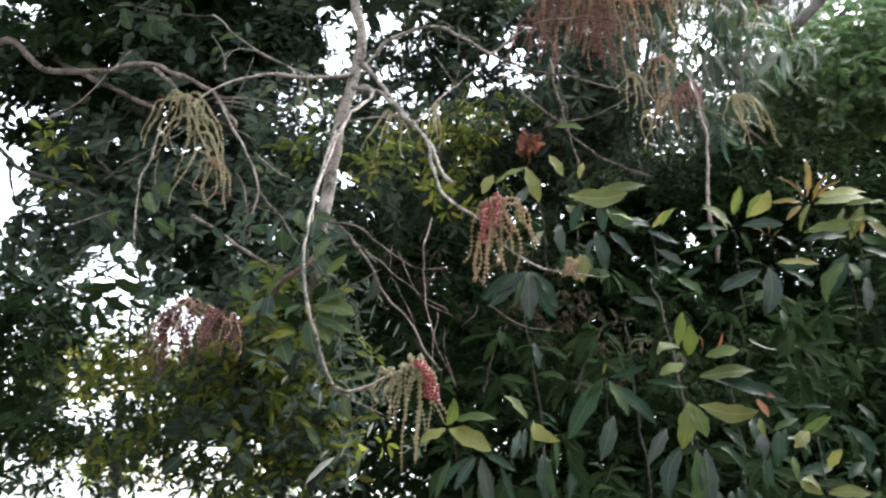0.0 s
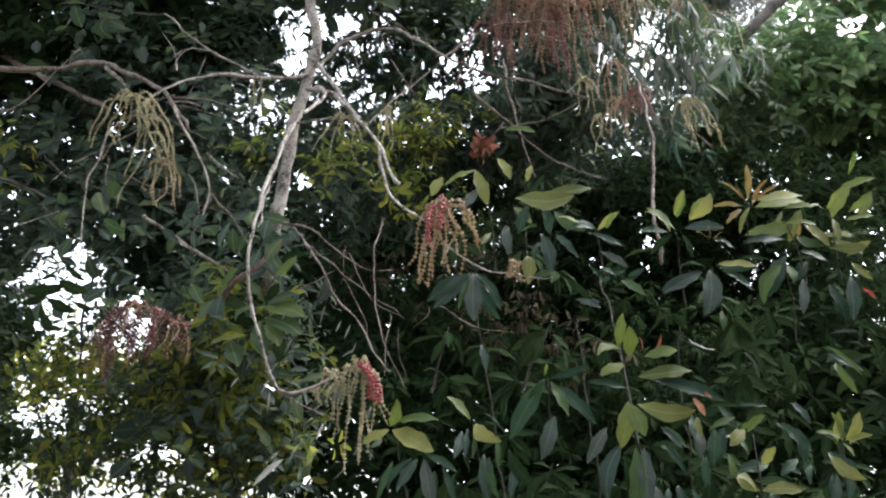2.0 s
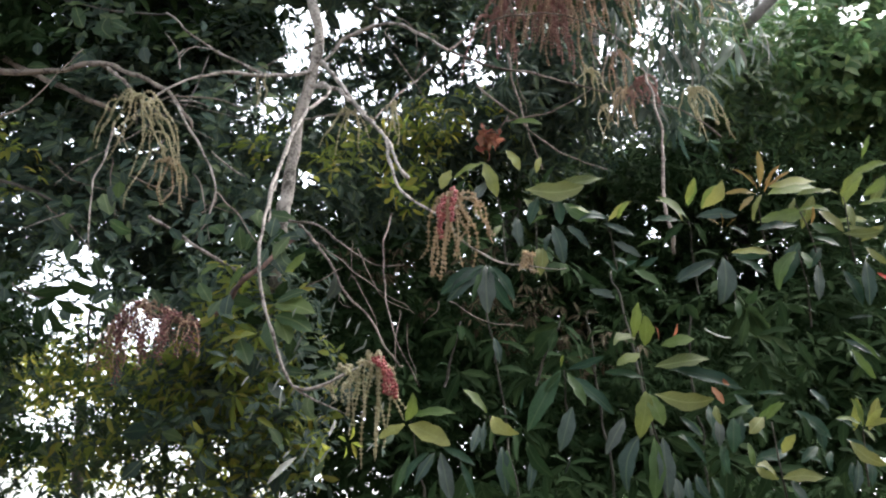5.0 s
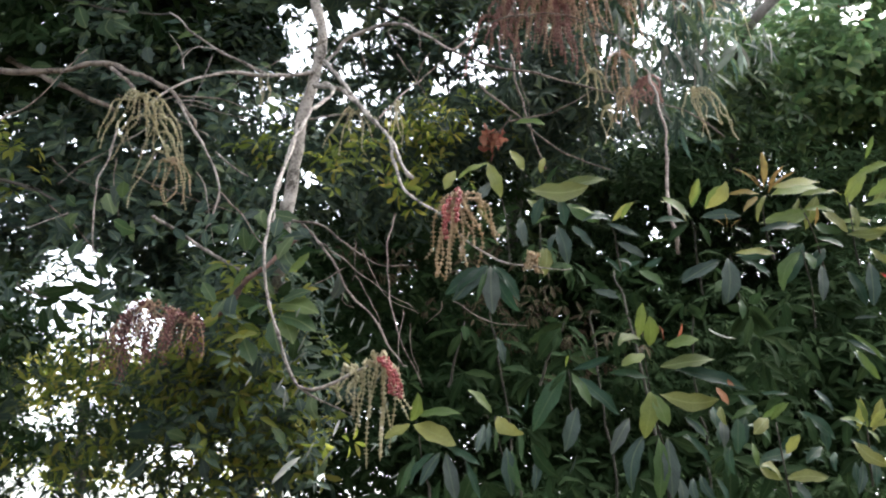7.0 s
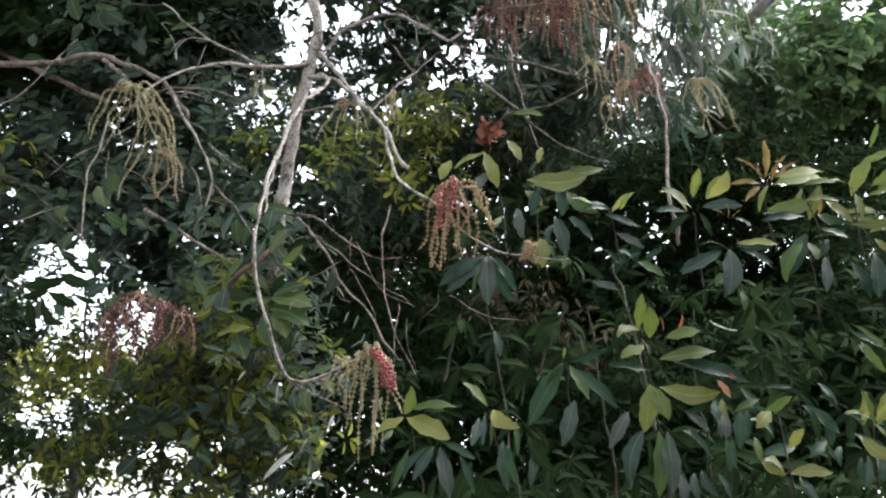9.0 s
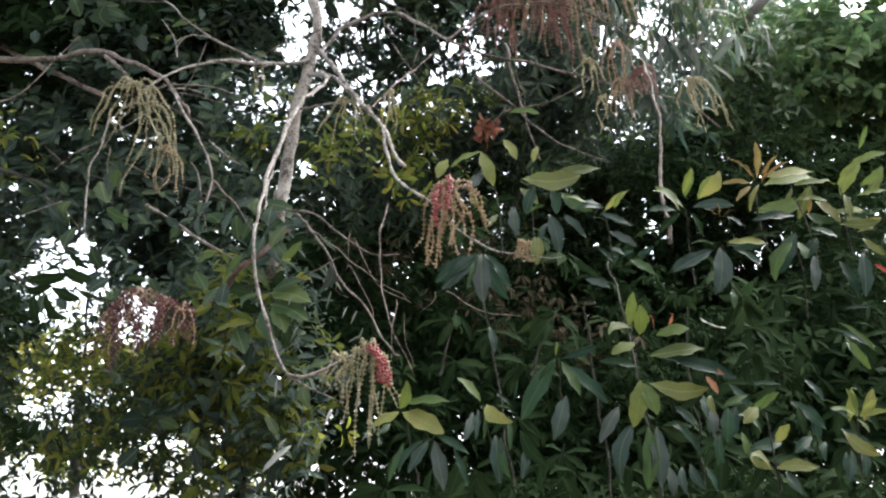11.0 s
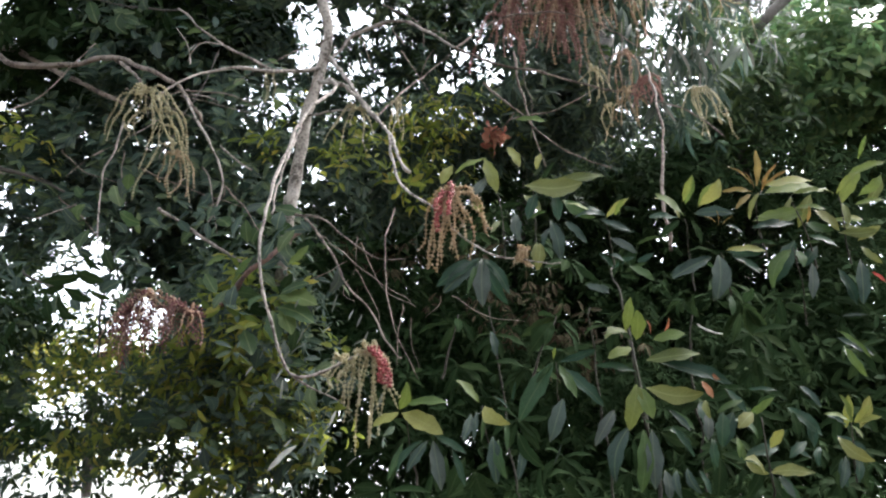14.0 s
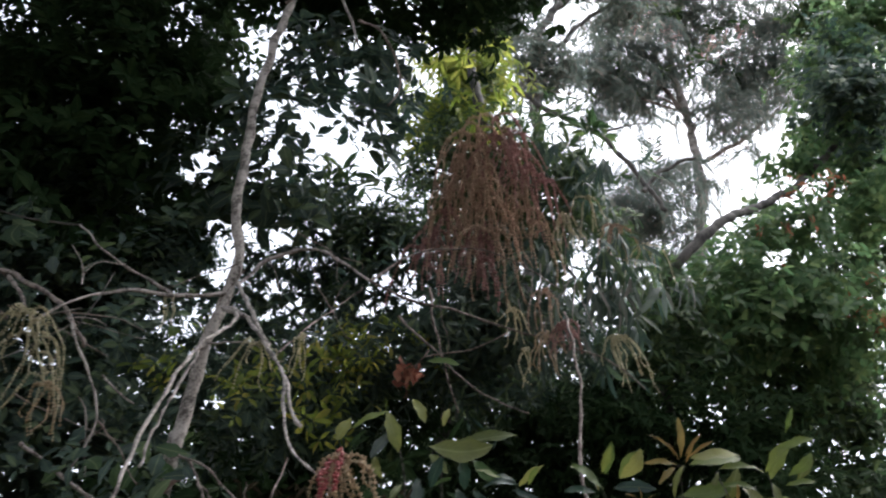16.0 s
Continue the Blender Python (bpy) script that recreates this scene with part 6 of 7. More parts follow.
# the crowded upper edge
leaves_on((
    ((1.52, 3.45, 3.12), (1.74, 3.40, 3.18), 1.30, YOUNG_LEAF),
    ((1.45, 3.45, 2.98), (1.69, 3.40, 3.04), 0.95, YOUNG_LEAF),
    ((1.87, 3.45, 3.07), (1.96, 3.40, 3.24), 1.00, YOUNG_LEAF),
    ((1.99, 3.45, 3.07), (2.06, 3.40, 3.18), 1.10, OLIVE_LEAF),
    ((1.21, 3.45, 3.05), (1.30, 3.40, 3.17), 1.40, YOUNG_LEAF),
    ((1.15, 3.45, 3.06), (1.18, 3.40, 3.19), 0.90, YOUNG_LEAF),
    ((1.12, 3.45, 2.99), (1.01, 3.40, 3.09), 1.10, OLIVE_LEAF),
    ((1.66, 3.45, 2.95), (1.72, 3.40, 3.10), 1.10, OLIVE_LEAF),
    ((1.85, 3.45, 2.96), (1.98, 3.40, 2.91), 1.10, OLIVE_LEAF),
    ((1.70, 3.45, 2.91), (1.81, 3.40, 2.87), 1.10, SHRUB_LEAF),
    ((1.92, 3.45, 2.89), (2.01, 3.40, 2.95), 1.20, OLIVE_LEAF),
    ((0.40, 3.45, 3.15), (0.67, 3.40, 3.15), 1.30, OLIVE_LEAF),
    ((0.54, 3.45, 3.11), (0.55, 3.40, 2.96), 1.10, SHRUB_LEAF),
    ((0.46, 3.45, 3.11), (0.41, 3.40, 2.97), 1.10, SHRUB_LEAF),
    ((0.82, 3.45, 3.00), (0.85, 3.40, 3.07), 1.00, YOUNG_LEAF),
    ((0.72, 3.45, 3.01), (0.60, 3.40, 3.05), 0.80, YOUNG_LEAF),
    ((0.78, 3.45, 3.00), (0.63, 3.40, 2.98), 0.80, SHEEN_TINTED_LEAF),
    ((0.52, 3.45, 2.97), (0.56, 3.40, 2.78), 1.00, SHEEN_TINTED_LEAF),
    ((0.59, 3.45, 2.97), (0.67, 3.40, 2.87), 0.90, SHEEN_TINTED_LEAF),
    ((0.75, 3.45, 2.98), (0.88, 3.40, 2.91), 0.70, SHEEN_TINTED_LEAF),
    ((0.79, 3.45, 2.89), (0.90, 3.40, 2.81), 0.90, SHEEN_TINTED_LEAF),
    ((0.37, 3.45, 3.00), (0.37, 3.40, 2.86), 1.00, SHEEN_TINTED_LEAF),
    ((0.47, 3.45, 2.86), (0.45, 3.40, 2.73), 1.20, OLIVE_LEAF),
    ((1.41, 3.45, 2.91), (1.32, 3.40, 2.95), 0.80, SHRUB_LEAF),
    ((1.73, 3.45, 2.86), (1.65, 3.40, 2.76), 1.30, SHRUB_LEAF),
))
# more leaves low down and along the lit upper edge
leaves_on((
    ((1.24, 3.35, 2.09), (1.17, 3.29, 1.95), 1.25, SHRUB_LEAF),
    ((1.30, 3.35, 2.08), (1.38, 3.29, 2.14), 0.80, YOUNG_LEAF),
    ((1.36, 3.35, 1.95), (1.42, 3.29, 2.01), 1.10, SHRUB_LEAF),
    ((1.46, 3.35, 2.11), (1.58, 3.29, 2.01), 1.20, SHRUB_LEAF),
    ((1.54, 3.35, 2.08), (1.54, 3.29, 1.95), 1.10, SHRUB_LEAF),
    ((1.37, 3.35, 1.85), (1.52, 3.29, 1.86), 0.85, OLIVE_LEAF),
    ((1.27, 3.35, 1.89), (1.33, 3.29, 1.84), 1.20, YOUNG_LEAF),
    ((1.65, 3.35, 2.00), (1.75, 3.29, 1.89), 1.20, SHRUB_LEAF),
    ((1.69, 3.35, 2.03), (1.70, 3.29, 2.15), 0.90, YOUNG_LEAF),
    ((1.75, 3.35, 2.03), (1.78, 3.29, 2.15), 1.10, OLIVE_LEAF),
    ((1.70, 3.35, 2.03), (1.62, 3.29, 2.08), 0.70, SHRUB_LEAF),
    ((1.41, 3.35, 1.84), (1.45, 3.29, 1.74), 1.10, SHRUB_LEAF),
    ((1.14, 3.35, 1.98), (1.13, 3.29, 1.86), 0.90, SHRUB_LEAF),
    ((0.99, 3.35, 2.09), (1.06, 3.29, 2.01), 0.80, SHRUB_LEAF),
    ((1.13, 3.35, 2.07), (1.11, 3.29, 1.98), 1.10, SHRUB_LEAF),
    ((1.25, 3.35, 1.97), (1.25, 3.29, 1.90), 0.90, SHRUB_LEAF),
    ((1.66, 3.35, 1.91), (1.64, 3.29, 1.80), 0.80, SHRUB_LEAF),
    ((1.72, 3.35, 1.91), (1.70, 3.29, 1.83), 0.90, SHEEN_TINTED_LEAF),
    ((1.54, 3.35, 2.20), (1.58, 3.29, 2.11), 0.80, SHEEN_TINTED_LEAF),
    ((1.71, 3.35, 2.41), (1.83, 3.29, 2.33), 0.80, SHEEN_TINTED_LEAF),
    ((1.73, 3.35, 2.36), (1.79, 3.29, 2.25), 1.20, SHRUB_LEAF),
    ((1.33, 3.35, 1.98), (1.24, 3.29, 2.06), 1.20, SHRUB_LEAF),
    ((1.41, 3.35, 1.95), (1.26, 3.29, 1.92), 1.10, SHRUB_LEAF),
    ((1.45, 3.35, 1.95), (1.51, 3.29, 1.91), 0.90, SHRUB_LEAF),
    ((1.30, 3.35, 2.18), (1.41, 3.29, 2.18), 0.60, SHRUB_LEAF),
    ((1.06, 3.35, 1.95), (0.97, 3.29, 2.01), 0.90, SHRUB_LEAF),
    ((1.03, 3.35, 1.86), (1.06, 3.29, 1.76), 1.00, SHEEN_TINTED_LEAF),
    ((0.94, 3.35, 1.85), (0.94, 3.29, 1.74), 1.20, SHEEN_TINTED_LEAF),
    ((1.22, 3.35, 2.18), (1.28, 3.29, 2.09), 1.00, SHRUB_LEAF),
    ((1.11, 3.35, 2.13), (1.10, 3.29, 2.04), 1.30, SHRUB_LEAF),
    ((1.75, 3.35, 2.94), (1.87, 3.29, 2.94), 0.75, YOUNG_LEAF),
    ((1.65, 3.35, 2.94), (1.74, 3.29, 2.88), 1.50, SHRUB_LEAF),
    ((1.28, 3.35, 2.74), (1.20, 3.29, 2.57), 1.15, SHEEN_TINTED_LEAF),
    ((1.16, 3.35, 2.74), (1.02, 3.29, 2.67), 0.90, SHEEN_TINTED_LEAF),
    ((1.59, 3.35, 2.85), (1.46, 3.29, 2.64), 1.00, SHRUB_LEAF),
    ((1.65, 3.35, 2.74), (1.62, 3.29, 2.58), 0.80, SHEEN_TINTED_LEAF),
    ((1.28, 3.35, 2.79), (1.42, 3.29, 2.78), 0.80, SHRUB_LEAF),
    ((1.30, 3.35, 2.77), (1.41, 3.29, 2.70), 0.70, SHRUB_LEAF),
    ((0.65, 3.35, 2.63), (0.74, 3.29, 2.59), 0.90, SHEEN_TINTED_LEAF),
    ((0.83, 3.35, 2.74), (0.77, 3.29, 2.76), 1.00, SHRUB_LEAF),
    ((0.85, 3.35, 2.72), (0.94, 3.29, 2.65), 1.20, SHRUB_LEAF),
    ((0.88, 3.35, 2.74), (0.94, 3.29, 2.76), 1.20, SHRUB_LEAF),
    ((1.60, 3.35, 2.93), (1.40, 3.29, 2.91), 0.80, SHRUB_LEAF),
    ((1.76, 3.35, 2.72), (1.81, 3.29, 2.56), 1.00, SHRUB_LEAF),
    ((1.28, 3.35, 2.59), (1.27, 3.29, 2.50), 1.00, SHRUB_LEAF),
))
# Filler leaves, their colour darkened for shade like the recess behind them.
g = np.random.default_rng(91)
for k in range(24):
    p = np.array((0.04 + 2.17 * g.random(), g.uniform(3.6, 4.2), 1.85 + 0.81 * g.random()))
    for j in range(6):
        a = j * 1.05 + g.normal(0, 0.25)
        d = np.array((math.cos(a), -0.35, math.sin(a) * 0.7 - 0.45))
        leaf(shrub, p, p + d / np.linalg.norm(d) * g.uniform(0.11, 0.18), g.uniform(0.8, 1.15), SHADE_TINTED_LEAF, (g.normal(0, 0.3), -0.7, 0.7), 0.2, 0.28)
leaf(shrub, (1.88, 3.30, 2.69), (1.93, 3.28, 2.64), 0.9, leaf_material("red_leaf", [(0.0, (0.42, 0.03, 0.02)), (1.0, (0.5, 0.06, 0.04))], 0.5, 0.3), (0, -1, 0.3), label="bright red dying leaf")
leaf(shrub, (0.42, 4.40, 4.02), (0.61, 4.30, 3.99), 1.08, YOUNG_LEAF)
g = np.random.default_rng(12)
for k in range(3):
    low = k % 2
    place = (0.1 + 1.9 * ((k * 0.618) % 1), 3.5 + g.uniform(0, 0.4), EYE + (0.1 + g.uniform(0, 0.2) if low else 0.72 + g.uniform(0, 0.25)))
    whorl(shrub, place, (g.normal(0, 0.4), -0.5, 0.8), int(g.integers(5, 8)), 0.18, SHADE_TINTED_LEAF, 300 + k, (50, 110), 0.9)

# Near-white leaf colour stands in for bright glints on glossy foliage.
WHITE_GLINT_LEAF = leaf_material("white_glint_leaf", [(0.0, (0.5, 0.5, 0.46)), (1.0, (0.66, 0.66, 0.62))], 0.5, 0.2)
bough("dead_twig", shrub, [(1.08, 3.20, 2.42), (1.13, 3.20, 2.39), (1.18, 3.20, 2.38)], 0.0035, 0.0025, bark_material("bleached_wood", (0.4, 0.39, 0.36), (0.7, 0.69, 0.66)), "bleached dead twig")
for b, t in (((-0.82, 4.00, 1.86), (-0.69, 4.00, 2.00)), ((-0.56, 4.20, 2.11), (-0.53, 4.20, 2.20)), ((-1.13, 4.60, 2.44), (-1.09, 4.60, 2.51)), ((-0.83, 4.40, 2.02), (-0.79, 4.40, 2.07))):
    leaf(under_bush, b, t, 0.5, WHITE_GLINT_LEAF, (0, -1, 0.3), label="pale leaf painted as a bright glint")

g = np.random.default_rng(91)
# Slim leaves whose pale base colour paints highlights of shiny foliage.
GLINT_LEAF = leaf_material("pale_glint_leaf", [(0.0, (0.1, 0.12, 0.1)), (0.6, (0.2, 0.22, 0.2)), (1.0, (0.42, 0.43, 0.4))], 0.35, 0.15)
for k in range(30):
    b = np.array((-1.02, 4.25, 1.89)) + (0.75 * g.random(), g.uniform(-0.3, 0.2), 0.85 * g.random())
    d = np.array((g.normal(0.6, 0.25), -0.2, g.normal(0.9, 0.3)))
    leaf(under_bush, b, b + d / np.linalg.norm(d) * g.uniform(0.04, 0.11), g.uniform(0.25, 0.5), GLINT_LEAF, (0.2, -1, 0.5))

# leaves in front of the left tree
ll = lambda b, t, w=1.0, m=DARK_LEAF, f=(0, -0.8, 0.6): leaf(left_tree, b, t, w, m, f, 0.1, 0.2)
ll((-2.43, 5.00, 5.24), (-2.38, 4.95, 5.02), 2.0, MID_LEAF, (0, -1, 0.2))
for b, t in (((-2.58, 5.00, 5.31), (-2.74, 5.00, 5.18)), ((-2.61, 5.00, 5.34), (-2.82, 5.00, 5.36)), ((-2.56, 5.00, 5.33), (-2.43, 5.00, 5.46)), ((-2.69, 5.00, 5.33), (-2.59, 4.95, 5.13))):
    ll(b, t, 1.4, MID_LEAF)
bough("twig", left_tree, [(-2.01, 5.00, 5.26), (-2.26, 5.00, 5.27), (-2.60, 5.00, 5.33), (-2.78, 5.00, 5.38)], 0.008, 0.004, DARK_BARK)
bough("twig", left_tree, [(-2.15, 3.90, 2.84), (-1.94, 3.80, 2.72), (-1.85, 3.80, 2.74), (-1.73, 3.80, 2.77)], 0.006, 0.003, DARK_BARK)
# Whorl against the sky, its backlit dark put into the colour.
for b, t, w in (((-1.99, 3.80, 2.75), (-1.78, 3.75, 2.76), 0.9), ((-1.83, 3.80, 2.81), (-1.67, 3.75, 2.74), 1.15), ((-1.95, 3.80, 2.68), (-1.89, 3.75, 2.53), 1.25), ((-1.89, 3.80, 2.69), (-1.77, 3.75, 2.54), 1.2), ((-1.86, 3.80, 2.73), (-2.00, 3.80, 2.69), 0.9), ((-1.87, 3.80, 2.72), (-1.73, 3.80, 2.65), 1.2), ((-1.75, 3.80, 2.71), (-1.63, 3.80, 2.66), 0.7), ((-1.81, 3.80, 2.90), (-1.71, 3.80, 2.81), 0.9)):
    ll(b, t, w, SHADE_TINTED_LEAF, (0, -0.8, -0.5))
for b, t, w in (((-0.81, 4.00, 2.92), (-0.70, 3.95, 3.02), 1.1), ((-1.37, 4.40, 3.04), (-1.26, 4.35, 3.10), 1.8), ((-1.90, 4.40, 3.52), (-1.91, 4.40, 3.64), 2.0), ((-1.22, 4.40, 2.65), (-1.01, 4.30, 2.70), 1.0), ((-1.17, 4.30, 2.93), (-1.09, 4.30, 3.08), 0.9), ((-1.11, 4.60, 4.19), (-1.12, 4.60, 4.29), 2.2)):
    ll(b, t, w, YOUNG_LEAF)
for b, t in (((-0.90, 4.20, 2.81), (-0.66, 4.10, 2.76)), ((-0.88, 4.20, 2.82), (-0.72, 4.15, 2.89)), ((-0.86, 4.20, 2.75), (-0.77, 4.10, 2.59)), ((-0.91, 4.20, 2.73), (-0.85, 4.10, 2.54)), ((-0.96, 4.20, 2.81), (-1.04, 4.15, 2.73)), ((-0.89, 4.20, 2.75), (-0.67, 4.10, 2.66)), ((-1.37, 4.40, 3.00), (-1.28, 4.35, 2.88)), ((-1.11, 4.40, 2.67), (-1.02, 4.30, 2.52))):
    ll(b, t, 1.5, MID_LEAF)

for b, t, w in (((-0.85, 4.30, 3.24), (-0.93, 4.25, 3.10), 1.6), ((-0.89, 4.30, 3.17), (-0.82, 4.25, 3.04), 1.5), ((-0.97, 4.30, 3.17), (-1.01, 4.25, 3.05), 1.4), ((-1.20, 4.30, 2.87), (-1.26, 4.25, 2.76), 1.5), ((-1.16, 4.30, 2.90), (-1.16, 4.25, 2.76), 1.6), ((-1.23, 4.30, 2.82), (-1.12, 4.25, 2.76), 1.4), ((-1.55, 4.40, 2.88), (-1.45, 4.35, 2.79), 1.5), ((-1.58, 4.40, 2.87), (-1.62, 4.35, 2.79), 1.5)):
    ll(b, t, w, DARK_LEAF)

# larger glossy leaves on twigs of the left tree
g = np.random.default_rng(58)
for corner, wide, high, n in (((-2.80, 4.80, 3.78), 1.5, 0.75, 46), ((-1.19, 4.50, 2.89), 0.7, 0.6, 22), ((-1.93, 4.90, 2.44), 1.1, 0.5, 24), ((-3.12, 5.20, 5.38), 1.4, 0.35, 20), ((-1.35, 4.60, 3.69), 0.5, 0.5, 12)):
    for k in range(n):
        b = np.array(corner) + (wide * g.random(), g.uniform(-0.2, 0.4), -high * g.random())
        d = np.array((g.normal(0, 0.8), -0.25, g.normal(-0.45, 0.5)))
        ll(b, b + d / np.linalg.norm(d) * g.uniform(0.1, 0.19), g.uniform(1.2, 2.0), (DARK_LEAF, SHEEN_TINTED_LEAF, MID_LEAF)[int(g.integers(3))], (g.normal(0, 0.4), -0.9, g.normal(0.3, 0.4)))
# leaves that hide the foot of the pale stem
for k in range(16):
    b = np.array((-1.00, 4.70, 3.46)) + (g.normal(0, 0.07), g.uniform(-0.1, 0.1), -0.75 * k / 16)
    d = np.array((g.normal(0, 0.8), -0.3, g.normal(-0.5, 0.4)))
    ll(b, b + d / np.linalg.norm(d) * g.uniform(0.13, 0.2), g.uniform(1.2, 1.8), (DARK_LEAF, SHADE_TINTED_LEAF)[k % 2], (g.normal(0, 0.4), -0.9, g.normal(0.3, 0.3)))

# ---- hanging flower clusters ----
GREEN_RED = "hanging cluster of pale green flower strands with red berries"
flower_cluster((0.07, 3.00, 2.90), [(-0.1, -0.02, 0.34), (-0.085, -0.06, 0.37), (-0.065, 0.03, 0.34), (-0.06, -0.075, 0.33), (-0.03, -0.06, 0.33), (-0.01, -0.085, 0.28), (0.0, 0.03, 0.27), (0.02, -0.06, 0.3), (-0.03, 0.05, 0.25), (-0.115, 0.02, 0.26), (0.035, -0.03, 0.22), (0.135, -0.02, 0.21), (0.12, -0.05, 0.17), (0.1, 0.02, 0.24), (0.15, 0.02, 0.16)], TAN_STRAND, 1, GREEN_RED, [(-0.05, -0.08, 0.17), (-0.025, -0.085, 0.14), (-0.06, -0.095, 0.1)], RED, size=0.015)
flower_cluster((0.35, 3.00, 2.65), [(-0.03, 0, 0.03), (-0.012, -0.02, 0.05), (0.01, 0.0, 0.06), (0.022, -0.015, 0.05), (0.0, 0.02, 0.04)], TAN_STRAND, 2, "small dried pinkish flower cluster at a twig end", pitch=0.014, size=0.014)
flower_cluster((-0.24, 3.00, 2.23), [(-0.075, 0.0, 0.2), (-0.06, -0.03, 0.25), (-0.045, -0.02, 0.2), (-0.035, 0.03, 0.36), (-0.01, -0.05, 0.2), (0.005, 0.02, 0.26), (0.015, -0.02, 0.31), (0.03, 0.04, 0.36), (0.045, -0.03, 0.27), (0.07, 0.01, 0.31), (0.09, 0.03, 0.22), (0.11, -0.01, 0.16)], STRAND, 3, GREEN_RED, [(0.05, -0.05, 0.13), (0.08, -0.055, 0.12), (0.1, -0.035, 0.13)], RED)
flower_cluster((-0.34, 3.00, 2.20), [(-0.05, 0.0, 0.13), (-0.075, 0.02, 0.07), (-0.02, -0.02, 0.16), (0.01, 0.0, 0.12), (0.03, 0.02, 0.19)], STRAND, 4, "thin sprig of pale green flower strands")
LONG = "long pale olive flower strands hanging from a limb"
flower_cluster((-1.83, 4.30, 4.17), [(-0.19, 0.0, 0.3), (-0.16, -0.06, 0.36), (-0.13, 0.06, 0.26), (-0.08, -0.05, 0.3), (-0.03, 0.05, 0.36), (0.06, -0.05, 0.33), (0.12, 0.03, 0.3), (0.2, -0.03, 0.36), (-0.2, 0.03, 0.22), (0.25, 0.04, 0.42)], STRAND, 5, LONG, size=0.0145, tier=0.2)
flower_cluster((-1.78, 4.30, 4.04), [(-0.19, 0.02, 0.3), (-0.15, -0.03, 0.36), (-0.1, 0.04, 0.32), (-0.05, -0.06, 0.36), (0.02, 0.0, 0.38), (0.08, -0.05, 0.32), (0.12, 0.05, 0.36), (0.16, 0.0, 0.34), (0.19, -0.04, 0.38), (0.22, 0.02, 0.32), (0.24, -0.02, 0.28), (0.0, 0.05, 0.3)], STRAND, 6, LONG, size=0.0145, stalk=[(-1.82, 4.30, 4.15), (-1.73, 4.28, 3.97), (-1.63, 4.26, 3.78), (-1.59, 4.26, 3.70)])
flower_cluster((-1.59, 4.25, 3.69), [(-0.06, 0.0, 0.2), (0.0, -0.03, 0.27), (0.05, 0.0, 0.24), (0.1, 0.03, 0.27), (0.15, -0.02, 0.24)], TAN_STRAND, 13, "browning flower strands within a larger cluster", size=0.0145)
flower_cluster((-0.51, 4.10, 3.92), [(-0.15, 0.0, 0.2), (-0.12, -0.04, 0.17), (-0.06, 0.03, 0.24), (0.0, -0.04, 0.13), (0.05, 0.0, 0.27), (0.09, 0.03, 0.14), (0.14, -0.02, 0.12)], STRAND, 7, "thin olive flower strands below the fork", size=0.014)
flower_cluster((-1.45, 3.80, 2.68), fountain(8, 22, 0.16, 0.22, 0.8), DRY, 8, "reddish berry cluster hanging against the bright sky", fountain(81, 30, 0.13, 0.24, 0.9), MAROON, berry=0.0058, size=0.011, pitch=0.026, rise=0.012, loose=True, stalk=[(-1.22, 3.85, 2.62), (-1.33, 3.80, 2.66), (-1.43, 3.78, 2.69), (-1.52, 3.80, 2.64), (-1.57, 3.85, 2.54)])
flower_cluster((1.23, 4.30, 4.25), fountain(9, 12, 0.14, 0.17), DRY_RED, 9, "bristly reddish dried cluster on a drooping twig", pitch=0.017, size=0.016)
flower_cluster((1.13, 4.35, 4.20), fountain(91, 7, 0.13, 0.22), TAN_STRAND, 14, "withered tan strands under a bare twig", size=0.014)
flower_cluster((1.52, 4.30, 4.15), [(-0.06, 0.0, 0.15), (0.0, -0.04, 0.2), (0.05, 0.04, 0.22), (0.09, 0.0, 0.17), (0.13, -0.03, 0.22), (0.17, 0.03, 0.18), (0.2, 0.0, 0.24), (0.23, -0.02, 0.3), (0.03, 0.0, 0.12), (0.11, 0.05, 0.26)], STRAND, 10, "olive flower strands arching from a twig end", size=0.014, rise=0.05)
flower_cluster((0.97, 4.60, 4.51), fountain(11, 6, 0.12, 0.25), STRAND, 11, "sparse olive flower strands")
for k, (place, n) in enumerate((((-1.19, 4.70, 4.54), 4), ((1.02, 4.40, 4.13), 3), ((-0.27, 4.10, 3.96), 4))):
    flower_cluster(place, fountain(120 + k, n, 0.07, 0.24), STRAND, 12 + k, "sparse thin olive strands under a limb")
tuft = thing("dead_leaf_tuft", "tuft of curled rusty brown dead leaves", "dead leaves", (0.34, 5.00, 4.21))
g = np.random.default_rng(77)
DEAD_LEAF = leaf_material("dead_leaf", [(0.0, (0.17, 0.065, 0.045)), (0.6, (0.27, 0.11, 0.07)), (1.0, (0.36, 0.18, 0.11))], 0.7, 0.25, veins=0.1)
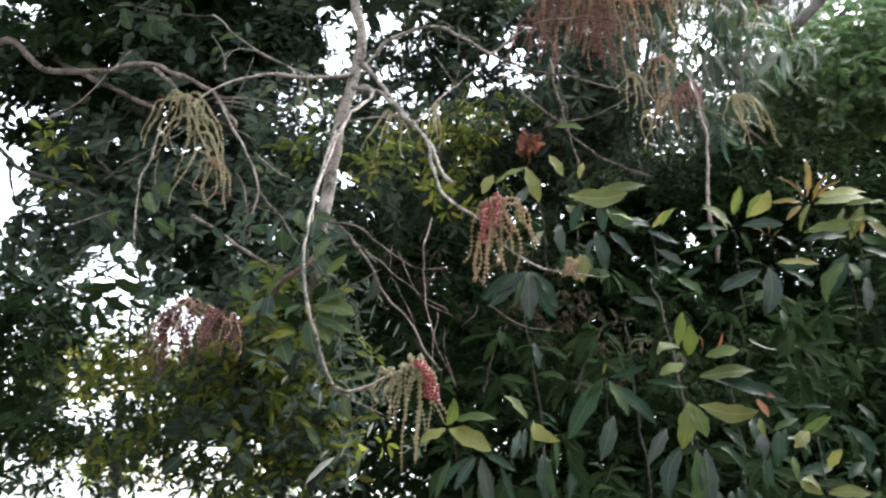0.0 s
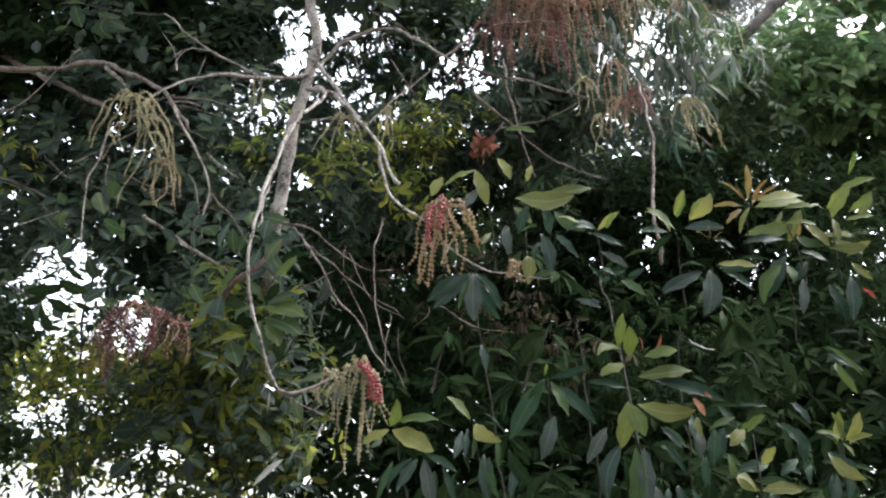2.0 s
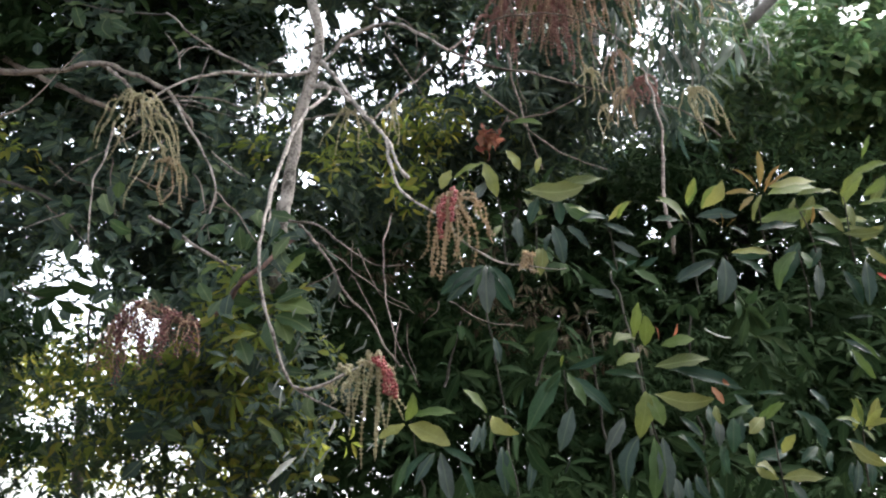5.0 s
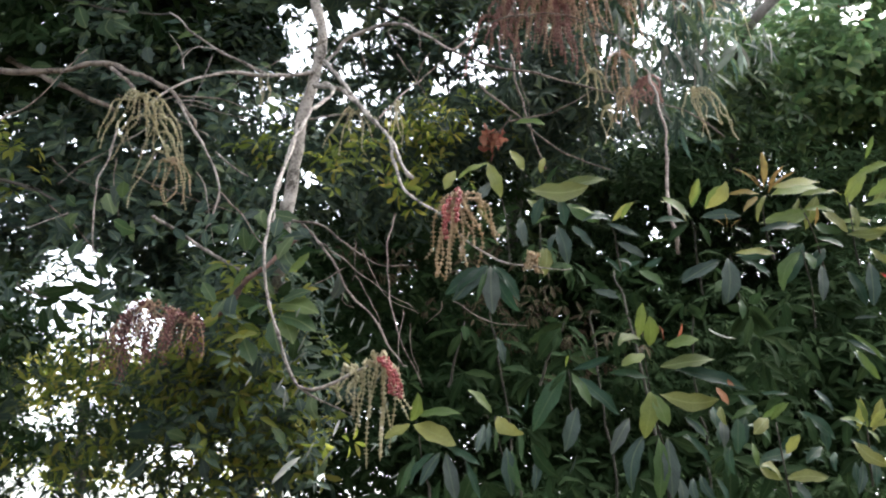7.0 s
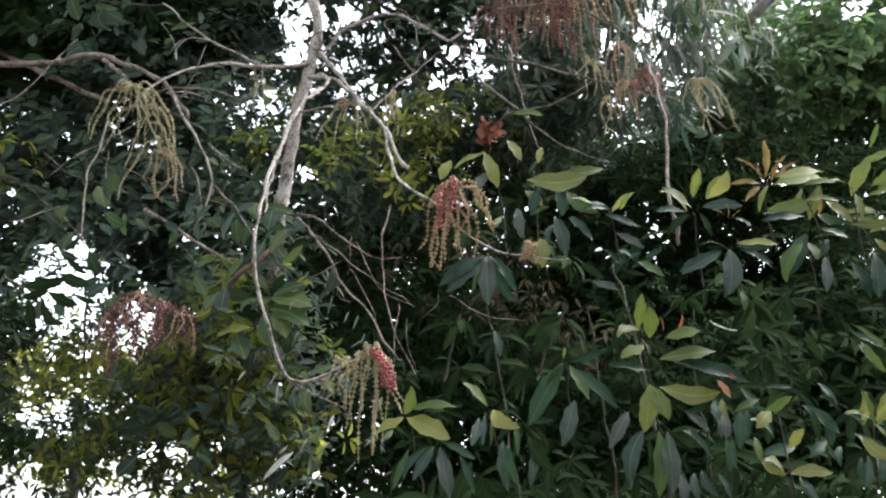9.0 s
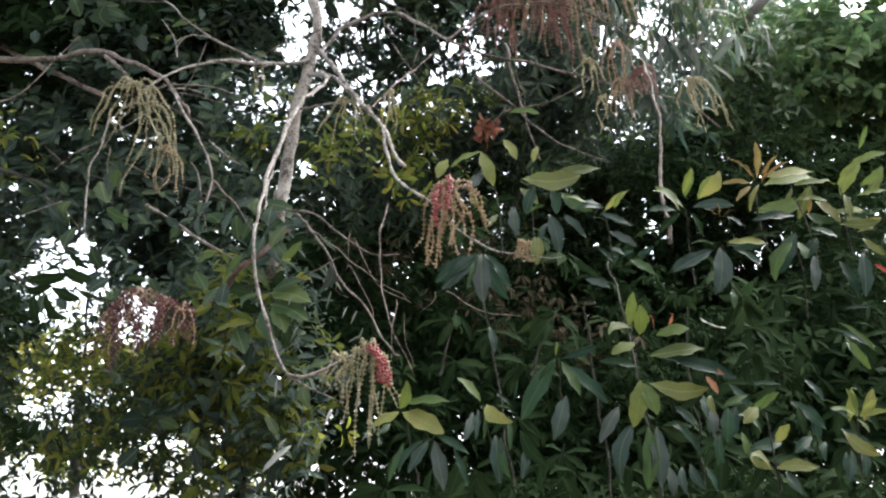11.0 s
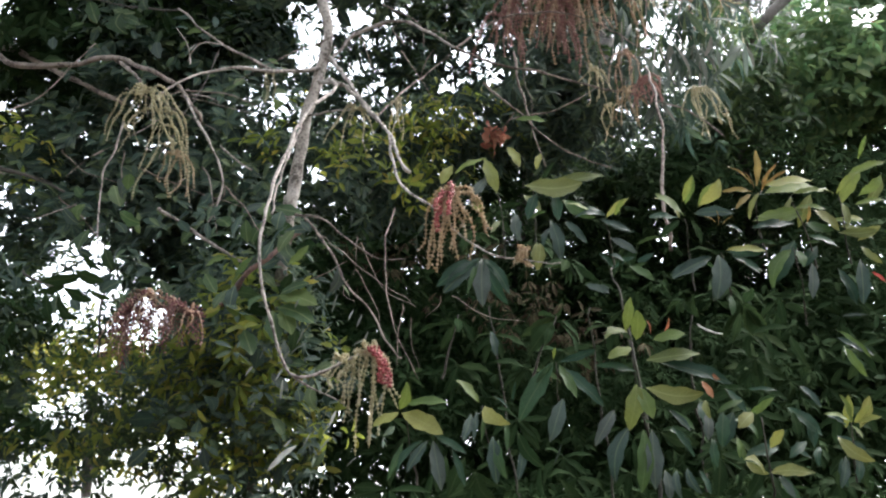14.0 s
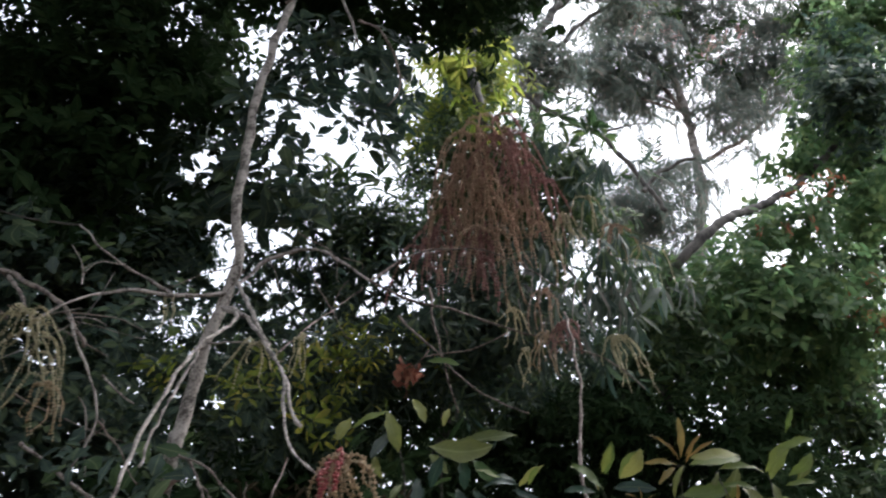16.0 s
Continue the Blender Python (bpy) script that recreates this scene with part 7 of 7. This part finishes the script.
for k in range(46):
    d = g.normal(0, 1, 3) * (1, 0.7, 0.9) + (0, 0, -0.25)
    d /= np.linalg.norm(d)
    p = np.array((0.34, 5.00, 4.22)) + g.normal(0, 0.035, 3)
    leaf(tuft, p, p + d * g.uniform(0.05, 0.1), g.uniform(1.3, 2.3), DEAD_LEAF, g.normal(0, 1, 3), 0.25, 0.3)
bough("twig", tuft, [(0.34, 5.00, 4.21), (0.41, 4.95, 4.30), (0.47, 4.90, 4.36)], 0.006, 0.005, BROWN_BARK)
# the great dried mass under the tall crown
MASS = "large mass of dried reddish-brown hanging flower strands"
for k, (top, foot, n, wide, drop, dull) in enumerate((
    ((0.87, 5.20, 6.82), (0.83, 5.10, 5.93), 24, 0.42, 0.8, DRY), ((0.98, 5.10, 6.71), (1.13, 5.00, 6.04), 20, 0.44, 0.6, DRY_RED), ((0.77, 5.15, 6.51), (0.52, 5.10, 5.73), 22, 0.34, 0.75, DRY), ((1.11, 5.20, 6.62), (1.39, 5.20, 6.06), 16, 0.3, 0.62, DRY_RED),
    ((0.88, 5.00, 6.02), (0.85, 4.95, 5.33), 22, 0.38, 0.65, DRY), ((0.59, 5.20, 5.76), (0.39, 5.20, 5.32), 20, 0.26, 0.5, DRY_RED), ((1.18, 5.15, 6.06), (1.28, 5.10, 5.47), 15, 0.28, 0.55, DRY), ((0.84, 5.05, 5.51), (0.83, 5.00, 5.12), 18, 0.2, 0.42, DRY_RED))):
    middle = tuple((a + b) / 2 + 0.03 * (k % 3 - 1) for a, b in zip(top, foot))
    flower_cluster(top, fountain(40 + k, n, wide, drop, 0.5), dull, 40 + k, MASS, pitch=0.026, size=0.024, shape=SMALL_FLOWER, rise=0.03, stalk=[top, middle, foot])
for k, (place, n, wide) in enumerate((((1.56, 5.30, 5.80), 8, 0.2), ((2.05, 5.60, 6.00), 7, 0.22), ((1.92, 5.80, 6.45), 5, 0.2), ((1.29, 5.10, 4.97), 6, 0.15), ((2.45, 6.00, 6.07), 6, 0.25))):
    flower_cluster(place, fountain(60 + k, n, wide, 0.45), (STRAND, DRY)[k % 2], 60 + k, "grey-olive flower strands hanging high up", pitch=0.026, size=0.02, shape=SMALL_FLOWER)
